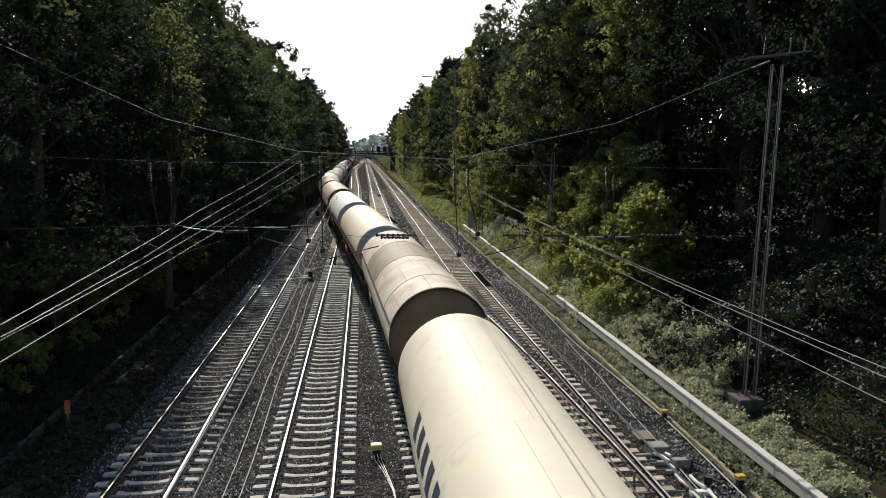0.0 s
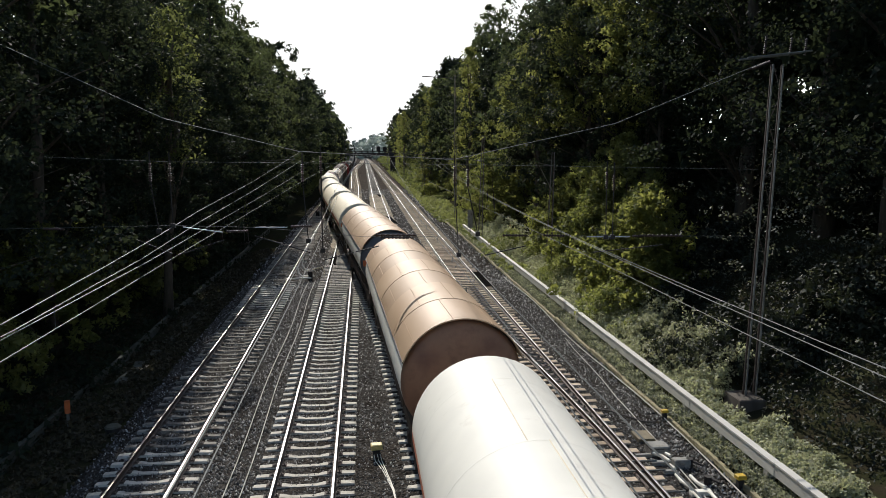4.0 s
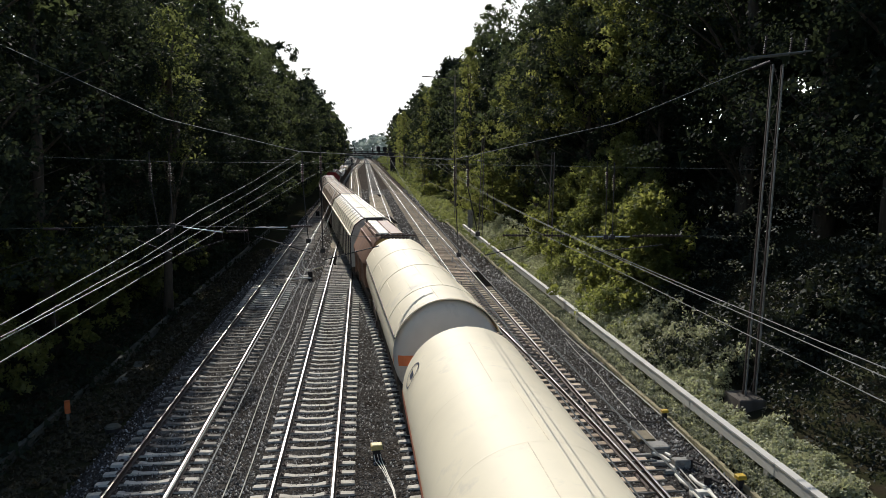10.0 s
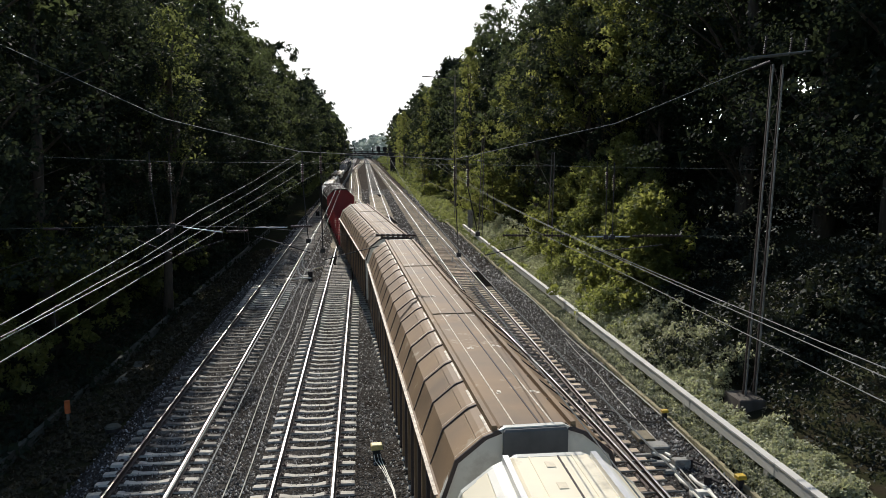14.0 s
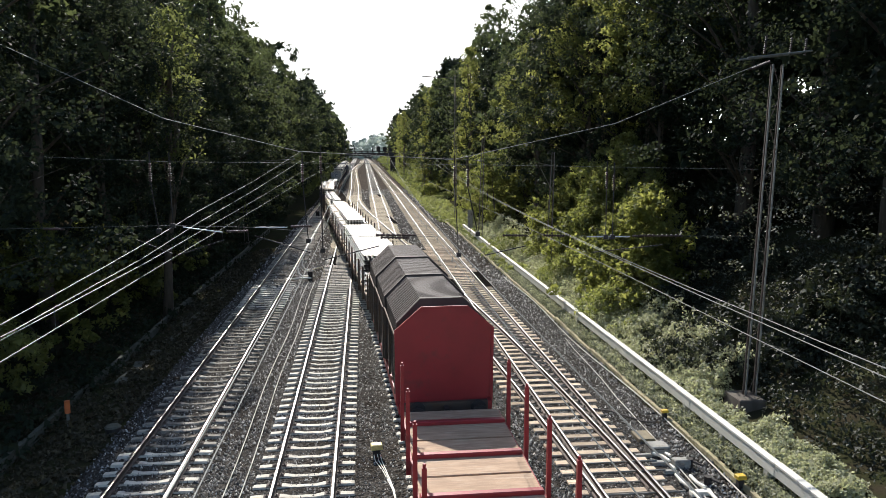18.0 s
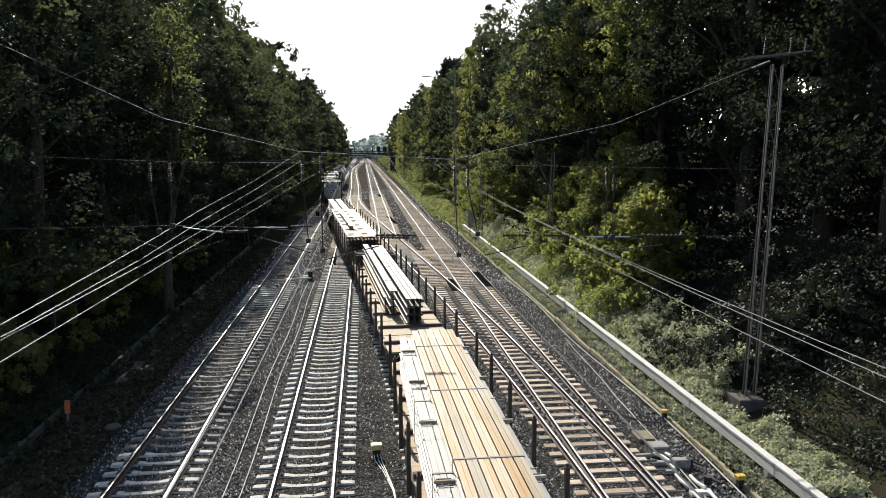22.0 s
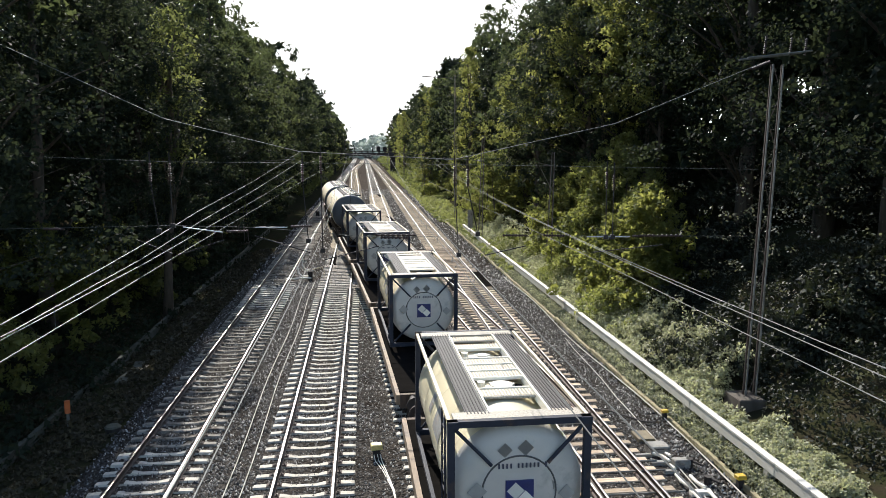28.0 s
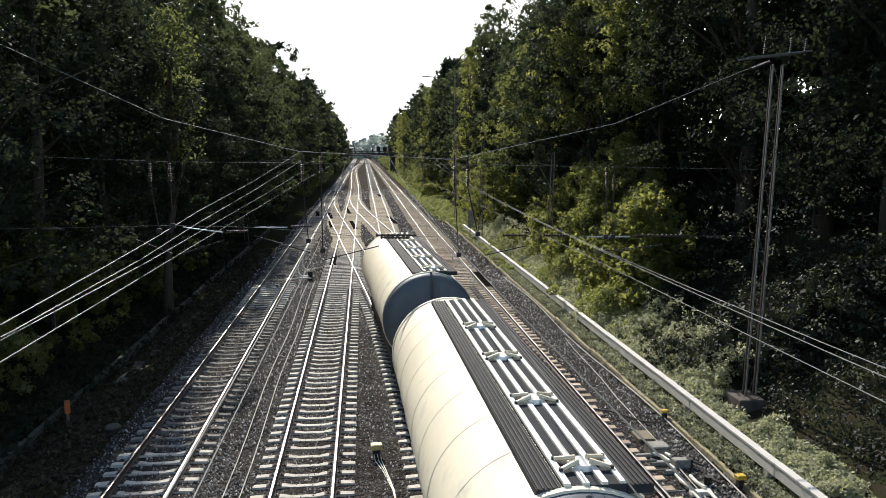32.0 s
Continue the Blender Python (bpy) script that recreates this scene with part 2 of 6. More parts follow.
# ---- mesh helpers ----
class Shape:
    """Collects the faces of one mesh."""

    def __init__(self):
        self.v, self.f = [], []

    def add(self, verts, faces):
        n = len(self.v)
        self.v += [tuple(p) for p in verts]
        self.f += [tuple(n + i for i in f) for f in faces]
        return self

    def box(self, x0, x1, y0, y1, z0, z1, m=None, taper=1.0):
        cx, cy = (x0 + x1) / 2, (y0 + y1) / 2
        p = [(x0, y0, z0), (x1, y0, z0), (x1, y1, z0), (x0, y1, z0)]
        p += [(cx + (x - cx) * taper, cy + (y - cy) * taper, z1) for x, y, _ in p]
        if m:
            p = [m @ Vector(q) for q in p]
        return self.add(p, [(3, 2, 1, 0), (4, 5, 6, 7), (0, 1, 5, 4), (1, 2, 6, 5), (2, 3, 7, 6), (3, 0, 4, 7)])

    def chamfer(self, x0, x1, y0, y1, z0, z1, c=0.02):
        """A box with cut upper and end edges."""
        p = []
        for z, k in ((z0, 0), (z1 - c, 0), (z1, c)):
            p += [(x0 + k, y0 + k, z), (x1 - k, y0 + k, z), (x1 - k, y1 - k, z), (x0 + k, y1 - k, z)]
        f = [(3, 2, 1, 0), (8, 9, 10, 11)]
        for a in (0, 4):
            f += [(a + i, a + (i + 1) % 4, a + 4 + (i + 1) % 4, a + 4 + i) for i in range(4)]
        return self.add(p, f)

    def rod(self, a, b, r, n=6, r2=None):
        a, b = Vector(a), Vector(b)
        q = (b - a).to_track_quat("Z", "Y").to_matrix()
        p = []
        for e, rad in ((a, r), (b, r if r2 is None else r2)):
            p += [e + q @ Vector((rad * math.cos(2 * math.pi * i / n), rad * math.sin(2 * math.pi * i / n), 0)) for i in range(n)]
        return self.add(p, [(i, (i + 1) % n, n + (i + 1) % n, n + i) for i in range(n)] + [tuple(range(n - 1, -1, -1)), tuple(range(n, 2 * n))])

    def line(self, pts, r, n=5):
        """One round tube through all the points."""
        pts = [Vector(p) for p in pts]
        rings = []
        for i, p in enumerate(pts):
            q = (pts[min(i + 1, len(pts) - 1)] - pts[max(i - 1, 0)]).to_track_quat("Z", "Y").to_matrix()
            rings.append([p + q @ Vector((r * math.cos(2 * math.pi * k / n), r * math.sin(2 * math.pi * k / n), 0)) for k in range(n)])
        return self.loft(rings)

    def loft(self, rings, caps=True, closed=True):
        n = len(rings[0])
        v = [p for ring in rings for p in ring]
        f = []
        for k in range(len(rings) - 1):
            for i in range(n if closed else n - 1):
                f.append((k * n + i, k * n + (i + 1) % n, (k + 1) * n + (i + 1) % n, (k + 1) * n + i))
        if caps:
            f += [tuple(range(n - 1, -1, -1)), tuple((len(rings) - 1) * n + i for i in range(n))]
        return self.add(v, f)

    def extrude(self, outline, y0, y1):
        """An outline of (x, z) points drawn out along y."""
        return self.loft([[(x, y0, z) for x, z in outline], [(x, y1, z) for x, z in outline]])

    def mesh(self, name, mat, smooth=False):
        me = bpy.data.meshes.new(name)
        me.from_pydata(self.v, [], self.f)
        me.materials.append(mat)
        if smooth:
            me.shade_smooth()
            if smooth is not True:
                me.set_sharp_from_angle(angle=radians(smooth))
        return me


def thing(name, label, category, group="", kind="", m=None):
    ob = tagged(new(name), label, category, group, kind)
    if m is not None:
        ob.matrix_world = m
    return ob


def part(name, shape, mat, parent, label="", smooth=False):
    me = shape if isinstance(shape, bpy.types.Mesh) else shape.mesh(name, mat, smooth)
    ob = new(name, me)
    ob.parent = parent
    if label:
        ob["label"] = label
    return ob


def solid(name, shape, mat, label, category, group="", kind="", m=None, smooth=False):
    ob = tagged(new(name, shape.mesh(name, mat, smooth)), label, category, group, kind)
    if m is not None:
        ob.matrix_world = m
    return ob


def circle(r, n=24, cx=0.0, cz=0.0, start=0.0):
    return [(cx + r * math.cos(start + 2 * math.pi * i / n), cz + r * math.sin(start + 2 * math.pi * i / n)) for i in range(n)]


# ---- ground ----
def bank(x, y):
    """Height of the ground beside the line: flat formation, then the slopes of the cutting."""
    n = noise.noise(Vector((x * 0.16, y * 0.12, 0.3))) * 0.5 + noise.noise(Vector((x * 0.6, y * 0.5, 1.7))) * 0.12
    if -8.6 <= x <= 9.6:
        return -0.27
    if x < 0:
        d = -8.6 - x
        return -0.27 - 0.25 * min(d, 1.0) + (max(0, d - 2.0) * 0.42 if d < 14 else 12 * 0.42 + (d - 14) * 0.03) + n * min(1, d * 0.4)
    d = x - 9.6
    return -0.33 + (max(0, d - 3.4) * 0.5 if d < 14 else 10.6 * 0.5 + (d - 14) * 0.03) + n * min(1, max(0, d - 0.6) * 0.3)


def ground():
    xs = [-2500, -900, -300, -120, -60] + [-40 + i * 1.3 for i in range(24)] + [-8.6, -3, 3, 9.6] + [9.7 + i * 0.9 for i in range(34)] + [60, 120, 300, 900, 2500]
    ys = [-600, -120, -40] + [-20 + i * 2.2 for i in range(60)] + [112 + i * 12 for i in range(20)] + [400, 500, 700, 1000, 1600, 2600, 4000]
    s = Shape()
    nx = len(xs)
    for y in ys:
        for x in xs:
            h = bank(max(-60, min(60, x)), y)
            s.v.append((x, y, h))
    for j in range(len(ys) - 1):
        for i in range(nx - 1):
            s.f.append((j * nx + i, j * nx + i + 1, (j + 1) * nx + i + 1, (j + 1) * nx + i))
    return solid("ground", s, M["earth"], "brown forest floor rising into wooded banks", "ground", kind="structure", smooth=True)


ground()

# ballast bed: a shallow raised sheet over the formation
prof = [(-8.0, -0.36), (-7.4, -0.235), (-4.6, -0.215), (-3.7, -0.25), (-2.8, -0.215), (1.3, -0.215), (4.6, -0.25), (5.4, -0.215), (8.0, -0.215), (9.3, -0.26), (9.75, -0.3)]
def bed(ys, mat, label):
    s = Shape()
    s.loft([[(x - (0.7 * min(1.0, max(0.0, (y - 70) / 30)) if x > 9 else 0.0), y, z + 0.035 * noise.noise(Vector((x, y * 0.7, 5)))) for x, z in prof] for y in ys], caps=False, closed=False)
    s.f = [tuple(reversed(f)) for f in s.f]
    solid("ballast_bed", s, mat, label, "ballast", kind="structure", smooth=True)


bed([-60, 0] + [10 + 1.5 * i for i in range(88)], M["ballast"], "dark grey crushed stone ballast under the tracks")
bed([140.5 + 3 * i for i in range(20)] + [200, 300, 500, 900], M["oldballast"], "older rust-brown ballast under the far tracks")


# ---- tracks ----
def concrete_sleeper():
    # deeper under the rails, hollowed in the middle
    s = Shape()
    xs = [(-1.3, 0.10, -0.21), (-1.28, 0.13, -0.165), (-0.95, 0.14, -0.15), (-0.5, 0.14, -0.155), (-0.3, 0.11, -0.19), (0.3, 0.11, -0.19), (0.5, 0.14, -0.155), (0.95, 0.14, -0.15), (1.28, 0.13, -0.165), (1.3, 0.10, -0.21)]
    s.loft([[(x, -w, -0.34), (x, w, -0.34), (x, w * 0.66, z), (x, -w * 0.66, z)] for x, w, z in xs])
    return s.mesh("concrete_sleeper", M["concrete"])


def timber_sleeper(w=1.3):
    return Shape().chamfer(-w, w, -0.13, 0.13, -0.34, -0.165, 0.015).mesh("timber_sleeper", M["timber"])


def fastening():
    s = Shape()
    for r in (-GAUGE / 2, GAUGE / 2):
        # dark base plate under the rail, with a clip and a bolt on each side
        s.chamfer(r - 0.21, r + 0.19, -0.105, 0.105, -0.16, -0.146, 0.008)
        for k in (-0.12, 0.12):
            s.chamfer(r + k - 0.05, r + k + 0.05, -0.06, 0.06, -0.15, -0.12, 0.012)
            s.rod((r + k, 0, -0.13), (r + k, 0, -0.095), 0.018, 6)
    return s.mesh("fastening", M["railweb"])


SLEEPER, TIMBER, CLIPS = concrete_sleeper(), timber_sleeper(), fastening()
DIRTY_SHADE = concrete_sleeper()
DIRTY_SHADE.materials[0] = M["dirtyshadeconcrete"]
GREY = timber_sleeper()
GREY.materials[0] = M["greytimber"]
PALE = timber_sleeper()
PALE.materials[0] = M["paletimber"]
LONG = [timber_sleeper(w) for w in (1.3, 1.5, 1.75, 2.0)]


def sweep(path, profile):
    """Draws an (x, z) outline along a path of (x, y) points."""
    rings = []
    for i, (x, y) in enumerate(path):
        a, b = path[max(0, i - 1)], path[min(len(path) - 1, i + 1)]
        t = Vector((b[0] - a[0], b[1] - a[1])).normalized()
        rings.append([(x + t.y * px, y - t.x * px, pz) for px, pz in profile])
    s = Shape()
    s.loft(rings)
    s.f = [tuple(reversed(f)) for f in s.f]
    return s


WEB = [(-0.075, -0.165), (0.075, -0.165), (0.07, -0.145), (0.012, -0.125), (0.012, -0.045), (0.036, -0.035), (0.034, -0.006), (-0.034, -0.006), (-0.036, -0.035), (-0.012, -0.045), (-0.012, -0.125), (-0.07, -0.145)]
HEAD = [(-0.027, -0.008), (0.027, -0.008), (0.027, -0.002), (0.018, 0.0), (-0.018, 0.0), (-0.027, -0.002)]


def rail_pair(parent, fx, y0, y1, step, head="rail"):
    ys = [y0 + (y1 - y0) * i / max(2, int((y1 - y0) / step)) for i in range(max(2, int((y1 - y0) / step)) + 1)]
    for side in (-1, 1):
        path = [(fx(y) + side * GAUGE / 2, y) for y in ys]
        rail = part("rail", sweep(path, WEB), M["railweb"], parent, "rusty steel rail")
        part("rail_head", sweep(path, HEAD), M[head], rail, "polished bright running surface" if head == "rail" else "dull grey running surface")


def track(name, label, fx, y0, near, y1, mesh, skip=None, clips=True, shift=lambda y: 0.0, far="greytimber", head="rail"):
    ob = thing(name, label, "railway track", kind="structure")
    rail_pair(ob, fx, y0, y1, 3.0 if fx(20) != fx(60) or fx(20) != fx(300) else 40, head)
    y, i = y0 + 0.3, 0
    while y < near:
        if not (skip and skip(y)):
            me = mesh(y) if callable(mesh) else mesh
            sl = part("sleeper", me, None, ob)
            sl.location = (fx(y) + shift(y), y, 0)
            sl.rotation_euler = (0, 0, -math.atan2(fx(y + 0.5) - fx(y - 0.5), 1.0) + random.uniform(-0.006, 0.006))
            if clips and 9 < y < 45:
                cl = part("fastening", CLIPS, None, sl)
        y, i = y + 0.6, i + 1
    if y1 > near:
        s = Shape()
        while y < y1:
            if not (skip and skip(y)):
                s.box(fx(y) - 1.28, fx(y) + 1.28, y - 0.12, y + 0.12, -0.3, -0.16)
            y += 0.6
        rest = part("far_sleepers", s, M[far], ob)
        rest["kind"] = "stuff"
    return ob


def crossing(y):
    return 64 < y < 137


# sleepers outside two sunny stretches darkened for tree shade and oil
track("track_1", "straight track on concrete sleepers, partly darkened for shade", lambda y: AX, -30, 150, 620, lambda y: SLEEPER if y < 21 or 40 < y < 47 else DIRTY_SHADE, skip=crossing, head="dullrail")
track("track_2", "track on pale concrete sleepers, bending beyond the crossover", track_b, -30, 150, 620, lambda y: SLEEPER if y < 43 else (GREY if y < 60 else PALE), skip=crossing, far="paletimber")
track("track_3", "curved track leading onto a diagonal crossover", route, -31, 133, 133.2, lambda y: SLEEPER if y < 40 else GREY, skip=crossing)
track("track_4", "track on brown timber sleepers with a turnout", track_d, -30, 150, 620, lambda y: LONG[min(3, int(lead(y) / 0.4))] if y < 62 else TIMBER, skip=crossing, shift=lambda y: -min(lead(y) / 2, 0.7) if y < 62 else 0.0, far="browntimber")
track("track_5", "diagonal crossover track running into the middle tracks", lambda y: DX - lead(y), 14, 133, 133.2, GREY, skip=lambda y: y < 54 or crossing(y), clips=False)
track("track_6", "straight track beyond the crossover", lambda y: CX - 0.15, 70, 150, 620, GREY, skip=crossing)


def crossing_timbers():
    """Long pale bearers that carry all the tracks of the crossover together."""
    ob = thing("crossing_timbers", "pale long timbers under the crossover tracks", "sleepers", kind="structure")
    made = {}
    y = 64.2
    while y < 137:
        lines = sorted([AX, BX, DX] + ([CX - 0.15] if y > 68 else []) + ([route(y), DX - lead(y)] if y < 134 else []))
        spans = []
        for x in lines:
            if spans and x - spans[-1][1] < 2.05:
                spans[-1][1] = x
            else:
                spans.append([x, x])
        for lo, hi in spans:
            w = round((hi - lo + 2.6) / 0.3) * 0.15
            mat = "browntimber" if lo == DX else ("dirtyshadeconcrete" if lo == AX and hi == AX else "paletimber")
            if (w, mat) not in made:
                made[w, mat] = Shape().chamfer(-w, w, -0.2, 0.2, -0.34, -0.16, 0.015).mesh("sleeper", M[mat])
            sl = part("sleeper", made[w, mat], None, ob)
            sl.location = ((lo + hi) / 2 + random.uniform(-0.05, 0.05), y, random.uniform(-0.006, 0.006))
        y += 0.6


crossing_timbers()

# ---- leaves and trees ----
def leaf_mesh(name, centres, radii, per, size, mat, seed, squash=0.8, droop=0.35, corners=4, core=0.0):
    """Many small folded leaves spread over clumps; centres (n, 3), radii (n)."""
    g = np.random.default_rng(seed)
    n = len(centres) * per
    c = np.repeat(np.asarray(centres, float), per, 0)
    r = np.repeat(np.asarray(radii, float), per)
    d = g.normal(size=(n, 3))
    d /= np.linalg.norm(d, axis=1)[:, None]
    rad = r * g.uniform(0.35, 1.0, n) ** 0.6
    p = c + d * rad[:, None] * np.array([1, 1, squash])
    ax = g.normal(size=(n, 3)) + d * 0.6
    ax[:, 2] -= droop
    ax /= np.linalg.norm(ax, axis=1)[:, None]
    up = g.normal(size=(n, 3)) * 0.75 + np.array([0, 0, 1.0])
    sd = np.cross(ax, up)
    sd /= np.linalg.norm(sd, axis=1)[:, None] + 1e-9
    L = size * (g.uniform(0.6, 1.4, n) * (1 + core * (rad < 0.62 * r)))[:, None]
    Wd = L * g.uniform(0.28, 0.42, n)[:, None]
    if corners == 4:
        v = np.stack([p - ax * L * 0.5, p + sd * Wd, p + ax * L * 0.5, p - sd * Wd], 1).reshape(-1, 3)
    else:
        v = np.stack([p - ax * L * 0.4 - sd * Wd, p - ax * L * 0.4 + sd * Wd, p + ax * L * 0.6], 1).reshape(-1, 3)
    me = bpy.data.meshes.new(name)
    me.vertices.add(corners * n)
    me.vertices.foreach_set("co", v.ravel())
    me.loops.add(corners * n)
    me.loops.foreach_set("vertex_index", np.arange(corners * n))
    me.polygons.add(n)
    me.polygons.foreach_set("loop_start", np.arange(n) * corners)
    me.polygons.foreach_set("loop_total", np.full(n, corners))
    me.update()
    me.validate()
    me.materials.append(mat)
    return me


def crown_points(seed, height, width, base, count, top=0.75):
    g = np.random.default_rng(seed)
    pts, rad = [], []
    for i in range(count):
        f = g.uniform(0, 1) ** 0.9
        z = base + (height - base) * f
        env = width / 2 * (math.sin(math.pi * min(1, 0.18 + 0.82 * f) ** top) ** 0.7 + 0.12)
        a = g.uniform(0, 2 * math.pi)
        env *= 1 + 0.28 * math.sin(3 * a + seed + 6 * f) + 0.2 * g.normal()
        rr = env * g.uniform(0.55, 1.0) ** 0.5
        pts.append((rr * math.cos(a), rr * math.sin(a), z))
        rad.append(g.uniform(0.55, 1.25) * (0.55 + 0.06 * width) * (80 / count) ** 0.4)
    return pts, rad


def tree_model(seed, height, width, base, clumps, per, size, mat, limb_count=14, corners=4, core=0.0):
    g = random.Random(seed)
    t = Shape()
    r0 = 0.016 * height
    pts = [Vector((0, 0, -0.6))]
    n = 7
    for i in range(1, n + 1):
        pts.append(Vector((g.uniform(-0.15, 0.15) * i * 0.6, g.uniform(-0.15, 0.15) * i * 0.6, height * 0.85 * i / n)))
    rings = []
    for i, p in enumerate(pts):
        r = r0 * (1.25 if i == 0 else 1 - 0.85 * i / n)
        rings.append([(p.x + r * math.cos(k * math.pi / 4), p.y + r * math.sin(k * math.pi / 4), p.z) for k in range(8)])
    t.loft(rings)
    cp, cr = crown_points(seed, height, width, base, clumps)
    limbs = []
    for i in range(0, len(cp), max(1, len(cp) // 26)):
        q = Vector(cp[i])
        z0 = max(base * 0.7, q.z - 2.5 - g.uniform(0, 2))
        k = min(n - 1, int(z0 / (height * 0.85) * n))
        a = pts[k].lerp(pts[k + 1], (z0 / (height * 0.85) * n) - k)
        mid = a.lerp(q, 0.5) + Vector((0, 0, 0.5))
        ring_ = lambda c, r: [(c.x + r * math.cos(k2), c.y + r * math.sin(k2), c.z) for k2 in (0, 1.26, 2.51, 3.77, 5.03)]
        limbs.append(Shape().loft([ring_(a, 0.1), ring_(mid, 0.065), ring_(q, 0.02)]).mesh("limb", M["bark"], True))
    return [("trunk", t.mesh("trunk", M["bark"], True)), ("crown", leaf_mesh("crown", cp, cr, per, size, mat, seed, corners=corners, core=core))] + [("limb", l) for l in limbs[:limb_count]]


def plant(name, model, label, category, group, x, y, turn=0.0, size=1.0, lean=0.0):
    ob = thing(name, label, category, group)
    for nm, me in model:
        part(nm, me, None, ob)
    ob.matrix_world = Matrix.Translation((x, y, bank(x, y))) @ pose(0, 0, 0, 0, lean, turn) @ Matrix.Scale(size, 4)
    return ob


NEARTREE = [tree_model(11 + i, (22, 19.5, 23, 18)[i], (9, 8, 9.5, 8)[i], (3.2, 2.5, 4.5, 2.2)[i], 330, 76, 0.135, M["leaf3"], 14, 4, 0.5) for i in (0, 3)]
YOUNG = [tree_model(51 + i, (20, 17, 15.5)[i], (3.4, 6.2, 2.2)[i], (2.0, 7.5, 8.0)[i], (150, 230, 70)[i], (60, 60, 40)[i], (0.19, 0.19, 0.17)[i], M[("leaf2", "leaf2", "farleaf")[i]], 10, 3, 0.4) for i in range(3)]
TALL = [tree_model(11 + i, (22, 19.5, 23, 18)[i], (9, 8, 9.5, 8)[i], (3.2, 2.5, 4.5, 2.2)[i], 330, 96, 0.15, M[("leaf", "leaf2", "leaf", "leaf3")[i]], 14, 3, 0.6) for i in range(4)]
MIDTREE = [tree_model(11 + i, (22, 19.5, 23, 18)[i], (9, 8, 9.5, 8)[i], (3.2, 2.5, 4.5, 2.2)[i], 300, 42, 0.225, M[("leaf", "leaf2", "leaf", "leaf3")[i]], 10, 3, 0.9) for i in range(4)]
LASTTREE = [tree_model(41 + i, (22, 20, 23)[i], 10, 2.5, 120, 24, 0.6, M[("leaf", "farleaf", "leaf3")[i]], 2, 3, 0.6) for i in range(3)]
FARTREE = [tree_model(31 + i, (22, 20, 23)[i], 10, 2.5, 150, 34, 0.44, M[("leaf3", "leaf", "leaf3")[i]], 3, 3, 0.8) for i in range(3)]


def woods():
    g = random.Random(5)
    lab = ("broadleaf tree with deep green crown on the bank", "broadleaf tree with yellow-green crown on the bank", "tall broadleaf tree with dense green crown", "broadleaf tree at the forest edge, shade put into its dark green")
    for side in (-1, 1):
        edge = 12.7 if side < 0 else 19.5
        y = 22.0 if side < 0 else 16.0
        while y < 110:
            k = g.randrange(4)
            # near-bank trees take the leaf copy that carries painted shade
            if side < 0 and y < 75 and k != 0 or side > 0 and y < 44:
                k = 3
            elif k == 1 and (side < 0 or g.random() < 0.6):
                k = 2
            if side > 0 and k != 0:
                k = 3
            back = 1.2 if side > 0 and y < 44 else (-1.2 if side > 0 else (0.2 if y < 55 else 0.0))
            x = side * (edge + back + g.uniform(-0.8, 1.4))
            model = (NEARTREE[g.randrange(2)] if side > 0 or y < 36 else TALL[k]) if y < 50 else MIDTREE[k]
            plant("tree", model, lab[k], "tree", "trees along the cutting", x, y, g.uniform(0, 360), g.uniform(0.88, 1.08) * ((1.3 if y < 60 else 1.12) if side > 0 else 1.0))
            y += g.uniform(4.6, 6.4)
        y = 20.0
        while y < 110:
            k = g.randrange(3)
            plant("tree", FARTREE[k], lab[(0, 1, 3)[k]], "tree", "trees along the cutting", side * (edge + 6 + g.uniform(-1.5, 1.5)), y, g.uniform(0, 360), g.uniform(0.9, 1.05))
            y += g.uniform(5.5, 7.5)
        y = 112.0
        while y < 420:
            k = g.choice((0, 2, 1, 2))
            plant("tree", (FARTREE if y < 200 else LASTTREE)[k], lab[(0, 1, 3)[k]], "tree", "trees along the cutting", side * (edge + g.uniform(-0.8, 2.5) - (1.5 if side > 0 else 0)), y, g.uniform(0, 360), g.uniform(0.85, 1.1))
            y += g.uniform(6, 9) * (1.0 if y < 200 else 1.35)
    # younger trees out from the wood's edge, sunlight put into their leaf colour
    for k, x, y, turn, size, lean in ((0, 13.4, 94, 20, 1.05, 0), (1, 15.2, 64, 80, 1.0, 0), (1, 16.6, 53, 140, 1.05, 0), (1, 18.4, 45.5, 10, 1.1, 0), (0, 13.3, 146, 250, 1.0, 0), (0, 12.7, 154, 310, 1.05, 0), (2, -10.2, 39.0, 30, 1.02, 3), (0, 13.2, 238, 90, 1.0, 0), (0, 12.9, 262, 10, 1.0, 0)):
        plant("tree", YOUNG[k], "slim young tree, sunlight put into its yellow-green leaves", "tree", "trees along the cutting", x, y, turn, size, lean)
    # wood behind the first rows, and the far end of the line
    pts, rad = [], []
    for side in (-1, 1):
        for i in range(1300):
            y = g.uniform(10, 430)
            x = side * g.uniform(27, 34)
            pts.append((x, y, bank(x, y) + g.uniform(0, 16)))
            rad.append(g.uniform(1.6, 2.8))
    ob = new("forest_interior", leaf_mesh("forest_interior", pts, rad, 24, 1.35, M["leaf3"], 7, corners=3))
    tagged(ob, "dense wood behind the front trees, shade put into its dark green", "forest", kind="stuff")
    pts, rad = [], []
    for i in range(1500):
        y = g.uniform(560, 760)
        x = g.uniform(-260, 260)
        pts.append((x, y, g.uniform(0, 20) * (0.75 + 0.5 * noise.noise(Vector((x * 0.03, 0, 0))))))
        rad.append(g.uniform(2, 4.5))
    ob = new("distant_woods", leaf_mesh("distant_woods", pts, rad, 32, 1.8, M["distant"], 8, corners=3, core=0.8))
